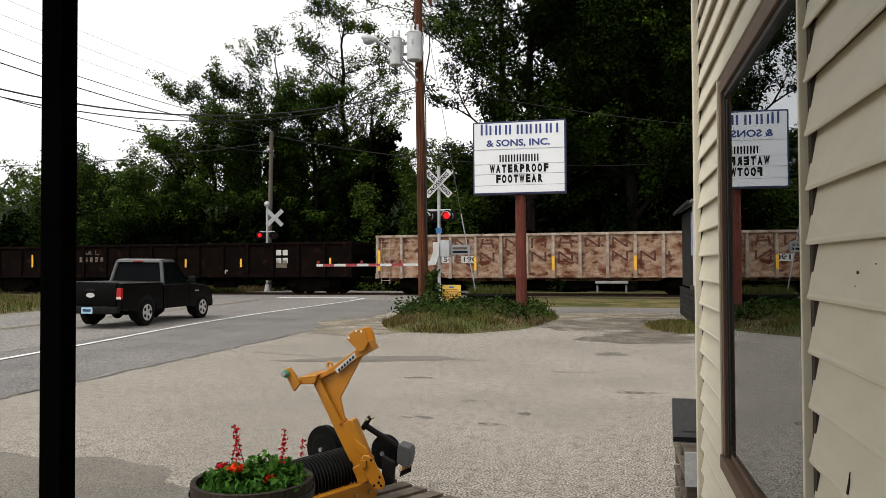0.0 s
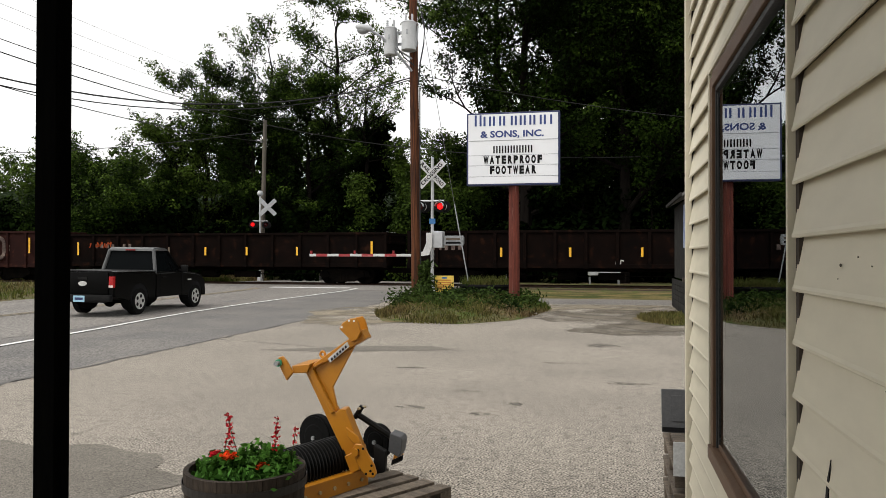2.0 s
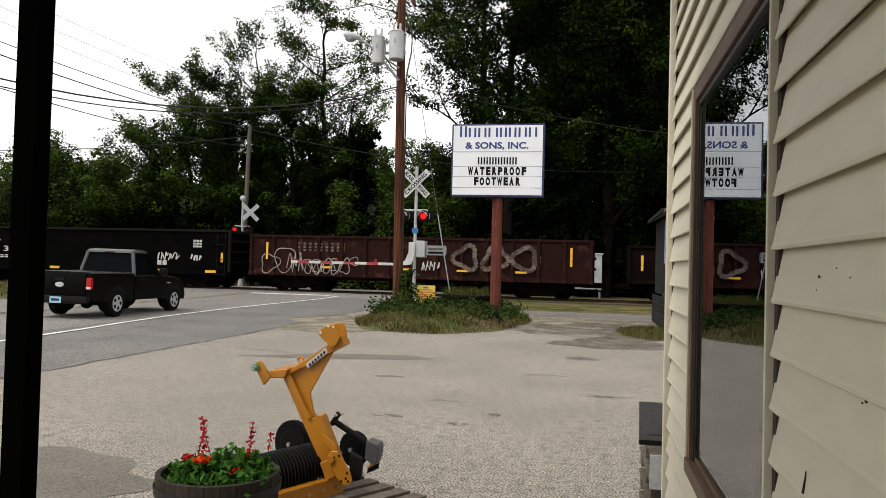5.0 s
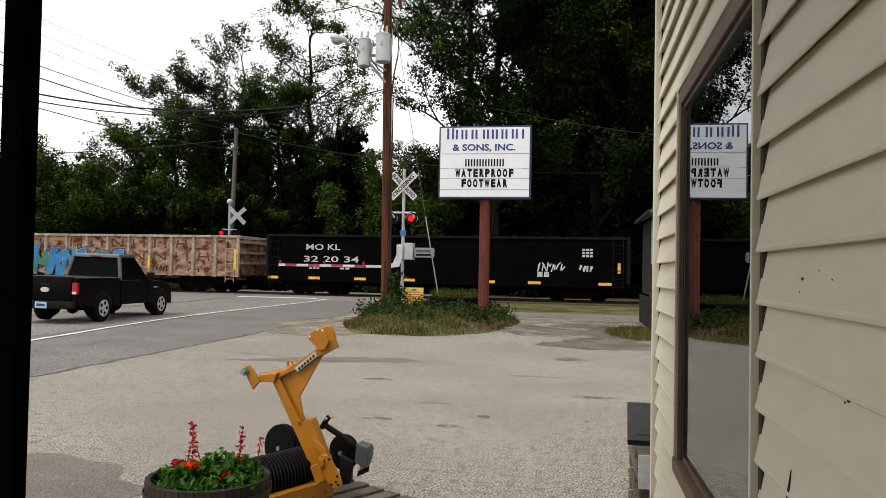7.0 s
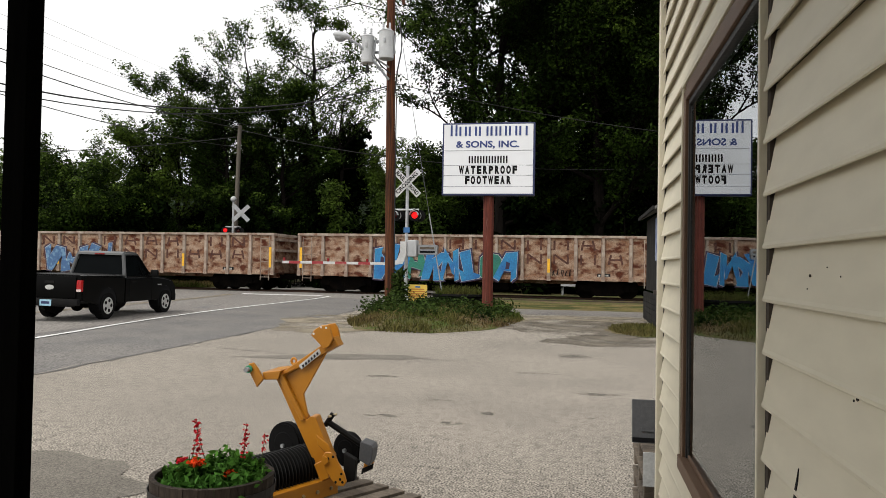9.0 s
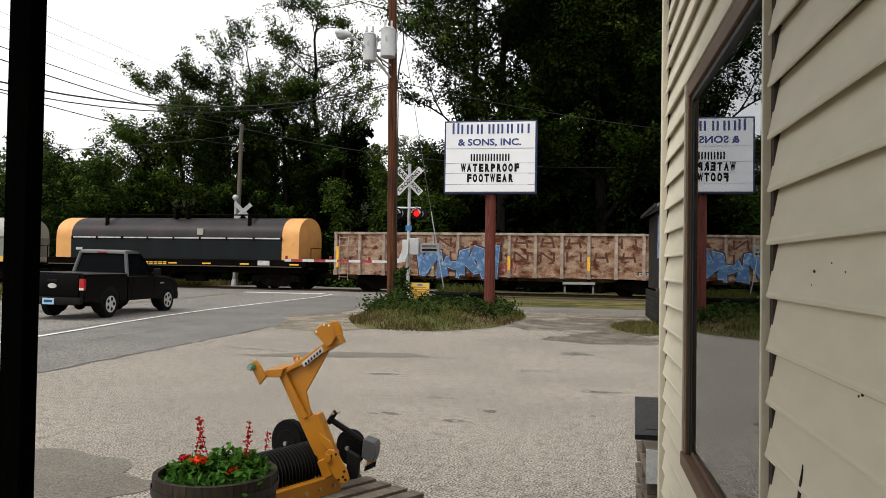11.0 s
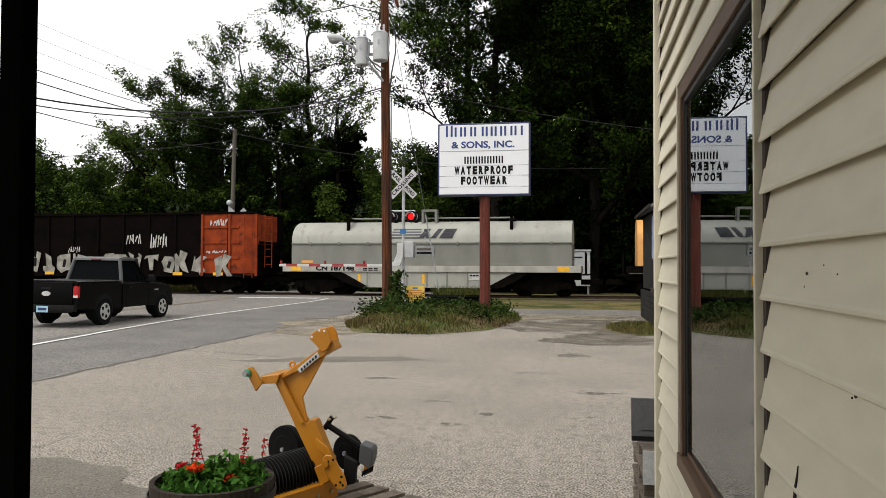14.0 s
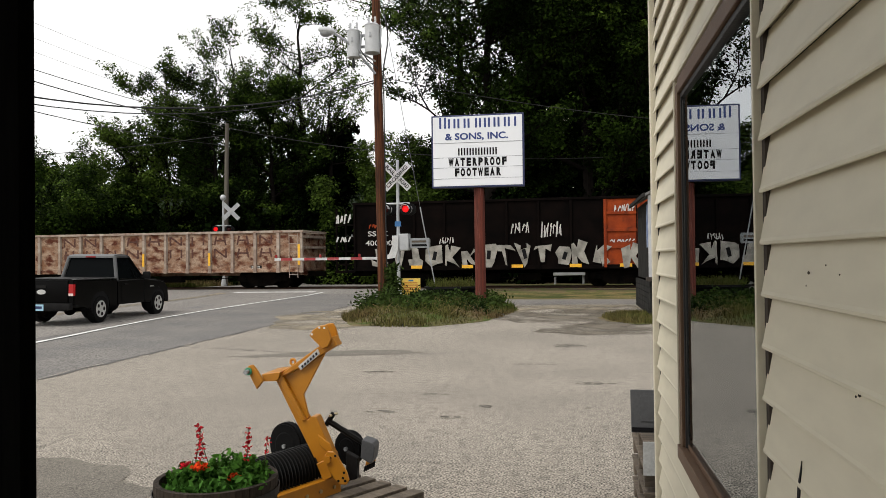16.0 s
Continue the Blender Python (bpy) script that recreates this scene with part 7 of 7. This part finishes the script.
plate("hitch_lug", ((-1.985, 0.905), (-1.956, 0.913), (-1.930, 0.887), (-1.882, 0.816), (-1.925, 0.766), (-1.973, 0.847)), Y - 0.11, Y - 0.085)
bm = B()
cyl(bm, (-1.977, Y - 0.16, 0.874), (-1.977, Y - 0.09, 0.874), 0.014, 0.014, 12)
part("hitch_pin", bm, M_STEEL, roller)
bm = B()
cyl(bm, (-1.977, Y - 0.125, 0.874), (-1.977, Y - 0.1105, 0.874), 0.023, 0.023, 14)
part("pin_cap", bm, M_GREENPIN, roller, "green plastic pin cap")
plate("hitch_crossbar", ((-1.904, 0.853), (-1.774, 0.870), (-1.795, 0.814), (-1.889, 0.809)), Y - 0.084, Y + 0.189)
plate("upper_beam", ((-1.799, 0.844), (-1.526, 1.023), (-1.443, 1.079), (-1.410, 1.025), (-1.795, 0.817)), Y - 0.05, Y + 0.06)
plate("name_plate", ((-1.670, 0.899), (-1.537, 1.005), (-1.522, 0.975), (-1.651, 0.876)), Y - 0.054, Y - 0.0515, M_WHITE, "white plate with dark print", 0.0004)
for k in range(6):
    a, b = 539 + k * 5.2, 645.5 - k * 4.15
    plate("print_bar", ((-1.988 + 0.00362 * (a - 445) + 0.00004 * (b - 648), 0.877 - 0.00345 * (b - 648) + 0.00017 * (a - 445)), (-1.988 + 0.00362 * (a+3 - 445) + 0.00004 * (b-2.4 - 648), 0.877 - 0.00345 * (b-2.4 - 648) + 0.00017 * (a+3 - 445)), (-1.988 + 0.00362 * (a+4.6 - 445) + 0.00004 * (b+2.2 - 648), 0.877 - 0.00345 * (b+2.2 - 648) + 0.00017 * (a+4.6 - 445)), (-1.988 + 0.00362 * (a+1.6 - 445) + 0.00004 * (b+4.6 - 648), 0.877 - 0.00345 * (b+4.6 - 648) + 0.00017 * (a+1.6 - 445))), Y - 0.0555, Y - 0.0545, M_INK, "", 0.0001)
plate("top_plate", ((-1.585, 1.086), (-1.563, 1.118), (-1.520, 1.144), (-1.477, 1.150), (-1.458, 1.123), (-1.440, 1.068), (-1.464, 1.019), (-1.501, 1.007), (-1.530, 1.037)), Y - 0.075, Y - 0.055)
plate("top_plate", ((-1.585, 1.086), (-1.563, 1.118), (-1.520, 1.144), (-1.477, 1.150), (-1.458, 1.123), (-1.440, 1.068), (-1.464, 1.019), (-1.501, 1.007), (-1.530, 1.037)), Y + 0.065, Y + 0.085)
for p in ((-1.567, 1.094), (-1.517, 1.134), (-1.484, 1.132)):
    bm = B()
    cyl(bm, (p[0], Y - 0.0765, p[1]), (p[0], Y - 0.0745, p[1]), 0.007, 0.007, 10)
    part("bolt_hole", bm, M_SIGNWHITE, roller)
plate("gusset", ((-1.799, 0.820), (-1.493, 0.980), (-1.642, 0.724), (-1.608, 0.591), (-1.626, 0.570), (-1.714, 0.697)), Y - 0.03, Y - 0.012)
plate("rib", ((-1.810, 0.827), (-1.691, 0.884), (-1.770, 0.839), (-1.622, 0.580), (-1.644, 0.569)), Y - 0.062, Y - 0.031)
bm = B()
ring(bm, (-1.724, Y, 0.917), (0.2, 1, 0), 0.018, 0.008, 16, 6)
part("lifting_eye", bm, M_IMPLEMENT, roller, smooth=True)
plate("main_arm", ((-1.824, 0.812), (-1.759, 0.791), (-1.615, 0.573), (-1.583, 0.599), (-1.554, 0.597), (-1.405, 0.276), (-1.499, 0.230), (-1.543, 0.297), (-1.676, 0.540)), Y - 0.045, Y + 0.045)
plate("clamp_block", ((-1.547, 0.321), (-1.471, 0.356), (-1.445, 0.247), (-1.502, 0.220)), Y - 0.075, Y - 0.046)
plate("clamp_block", ((-1.542, 0.494), (-1.458, 0.439), (-1.435, 0.392), (-1.464, 0.377), (-1.530, 0.432)), Y - 0.06, Y - 0.046)
plate("sector_plate", ((-1.486, 0.376), (-1.465, 0.405), (-1.425, 0.403), (-1.384, 0.353), (-1.340, 0.286), (-1.325, 0.238), (-1.343, 0.210), (-1.390, 0.211), (-1.427, 0.248), (-1.475, 0.325)), Y - 0.096, Y - 0.08)
for p in ((-1.365, 0.250), (-1.350, 0.234), (-1.358, 0.282), (-1.394, 0.232), (-1.446, 0.367), (-1.414, 0.379)):
    bm = B()
    cyl(bm, (p[0], Y - 0.0975, p[1]), (p[0], Y - 0.0955, p[1]), 0.008, 0.008, 10)
    part("bolt_hole", bm, M_INK, roller)
bm = B()
p = (-1.464, 0.356)
cyl(bm, (p[0], Y - 0.11, p[1]), (p[0], Y + 0.05, p[1]), 0.022, 0.022, 12)
part("pivot_bolt", bm, M_IMPLEMENT, roller)
# the ring roller, its front angle bar with bolts, and the tines
P1, P2 = Vector((-1.86, 4.12, 0.272)), Vector((-1.585, 4.66, 0.272))
AX = (P2 - P1).normalized()
bm = B()
cyl(bm, P1, P2, 0.1, 0.1, 20)
part("roller_core", bm, M_RUBBER, roller, smooth=True)
ring0 = None
for i in range(23):
    c = P1.lerp(P2, (i + 0.5) / 23)
    if ring0 is None:
        bm = B()
        prof = ((0.1, -0.008), (0.14, -0.003), (0.14, 0.003), (0.1, 0.008))
        rows = [[bm.verts.new((r * math.cos(2 * math.pi * k / 26), r * math.sin(2 * math.pi * k / 26), z)) for k in range(26)] for r, z in prof]
        for a, b in zip(rows, rows[1:]):
            for k in range(26):
                bm.faces.new((a[k], a[(k + 1) % 26], b[(k + 1) % 26], b[k]))
        ring0 = part("roller_ring", bm, M_RUBBER, roller, at=Matrix.Translation(c) @ AX.to_track_quat("Z", "Y").to_matrix().to_4x4(), smooth=True)
    else:
        again("roller_ring", ring0, roller, Matrix.Translation(c) @ AX.to_track_quat("Z", "Y").to_matrix().to_4x4())
Q1, Q2 = Vector((-1.690, 4.035, 0.128)), Vector((-1.430, 4.545, 0.128))
QM = Matrix.Translation(Q1) @ Matrix.Rotation(math.atan2((Q2 - Q1).y, (Q2 - Q1).x), 4, "Z")
QL = (Q2 - Q1).length
bm = B()
box(bm, (0, -0.006, 0), (QL, 0.006, 0.1), 0.002, QM)
box(bm, (0, 0.0062, 0.088), (QL, 0.07, 0.1), 0.002, QM)
part("front_bar", bm, M_IMPLEMENT, roller)
for k in range(5):
    bm = B()
    a, b = QM @ Vector((0.05 + k * 0.115, -0.0065, 0.045)), QM @ Vector((0.05 + k * 0.115, -0.016, 0.045))
    cyl(bm, a, b, 0.012, 0.011, 8)
    part("bolt", bm, M_BOLT, roller)
for k in range(20):
    bm = B()
    a, b = QM @ Vector((0.03 + k * 0.027, 0.05, 0.1)), QM @ Vector((0.03 + k * 0.027, 0.13, 0.19))
    tube(bm, [a, b], 0.005, 5)
    part("scraper_tine", bm, M_BOLT if k > 13 else M_RUBBER, roller)
# carrying wheels and the black linkage behind
for px_, yy, r in (((-1.773, 0.411), 4.86, 0.15), ((-1.377, 0.391), 4.92, 0.115)):
    bm = B()
    ax = Vector((0.35, 1, 0)).normalized()
    c = Vector((px_[0] * 1.075 + 0.0, yy, 1.5 + (px_[1] - 1.5) * 1.08))
    cyl(bm, c - ax * 0.035, c + ax * 0.035, r, r, 28)
    bmesh.ops.bevel(bm, geom=bm.edges[:], offset=0.012, segments=2, affect="EDGES")
    w = part("carrying_wheel", bm, M_TYRE, roller, smooth=True)
    bm = B()
    cyl(bm, c - ax * 0.040, c - ax * 0.0352, r * 0.55, r * 0.6, 20)
    part("wheel_disc", bm, M_TYRE, w)
    bm = B()
    cyl(bm, c - ax * 0.055, c - ax * 0.0402, 0.014, 0.014, 10)
    part("hub", bm, M_STEEL, w)
bm = B()
tube(bm, [(-1.531, Y + 0.1, 0.546), (-1.276, Y + 0.15, 0.386)], 0.019, 8)
tube(bm, [(-1.538, Y + 0.1, 0.518), (-1.488, Y + 0.1, 0.590)], 0.017, 8)
tube(bm, [(-1.765, Y + 0.3, 0.446), (-1.621, Y + 0.22, 0.473)], 0.022, 8)
part("linkage_tube", bm, M_BLACKMETAL, roller, smooth=True)
bm = B()
tube(bm, [(-1.506, Y + 0.07, 0.579), (-1.474, Y + 0.13, 0.584)], 0.008, 6)
part("handle_pin", bm, M_BOLT, roller)
plate("end_box", ((-1.284, 0.444), (-1.211, 0.423), (-1.200, 0.400), (-1.207, 0.337), (-1.224, 0.298), (-1.294, 0.333)), Y + 0.05, Y + 0.17, M_SHEET)
plate("rear_plate", ((-1.283, 0.323), (-1.221, 0.292), (-1.296, 0.254)), Y + 0.16, Y + 0.18)
plate("side_frame", ((-1.377, 0.381), (-1.297, 0.343), (-1.303, 0.219), (-1.375, 0.202)), Y + 0.0, Y + 0.05, M_BLACKMETAL)
for k in range(6):
    bm = B()
    a = (-1.988 + 0.00362 * (634 + k * 3.6 - 445) + 0.00004 * (838 - k * 1.6 - 648), 0.877 - 0.00345 * (838 - k * 1.6 - 648) + 0.00017 * (634 + k * 3.6 - 445))
    tube(bm, [(a[0], Y + 0.17, a[1]), (a[0] - 0.008, Y + 0.17, a[1] - 0.035)], 0.006, 5)
    part("rake_tine", bm, M_BLACKMETAL, roller)


# ---- motion ----
def motions():
    """The train runs to the right at an even speed, its wheels rolling."""
    for car, s0 in CARS:
        walk(car, [(t, on_track(s0 + SPEED * t)) for t in (0, 4, 8, 12, 16)])
    rolls = [i * 0.1 / 2 for i in range(321)]
    for wheelset, x, r in WHEELS:
        walk(wheelset, [(t, pose(x, MID, RAIL_Z + r, 0, math.degrees(SPEED * t / r) % 360)) for t in rolls])


motions()
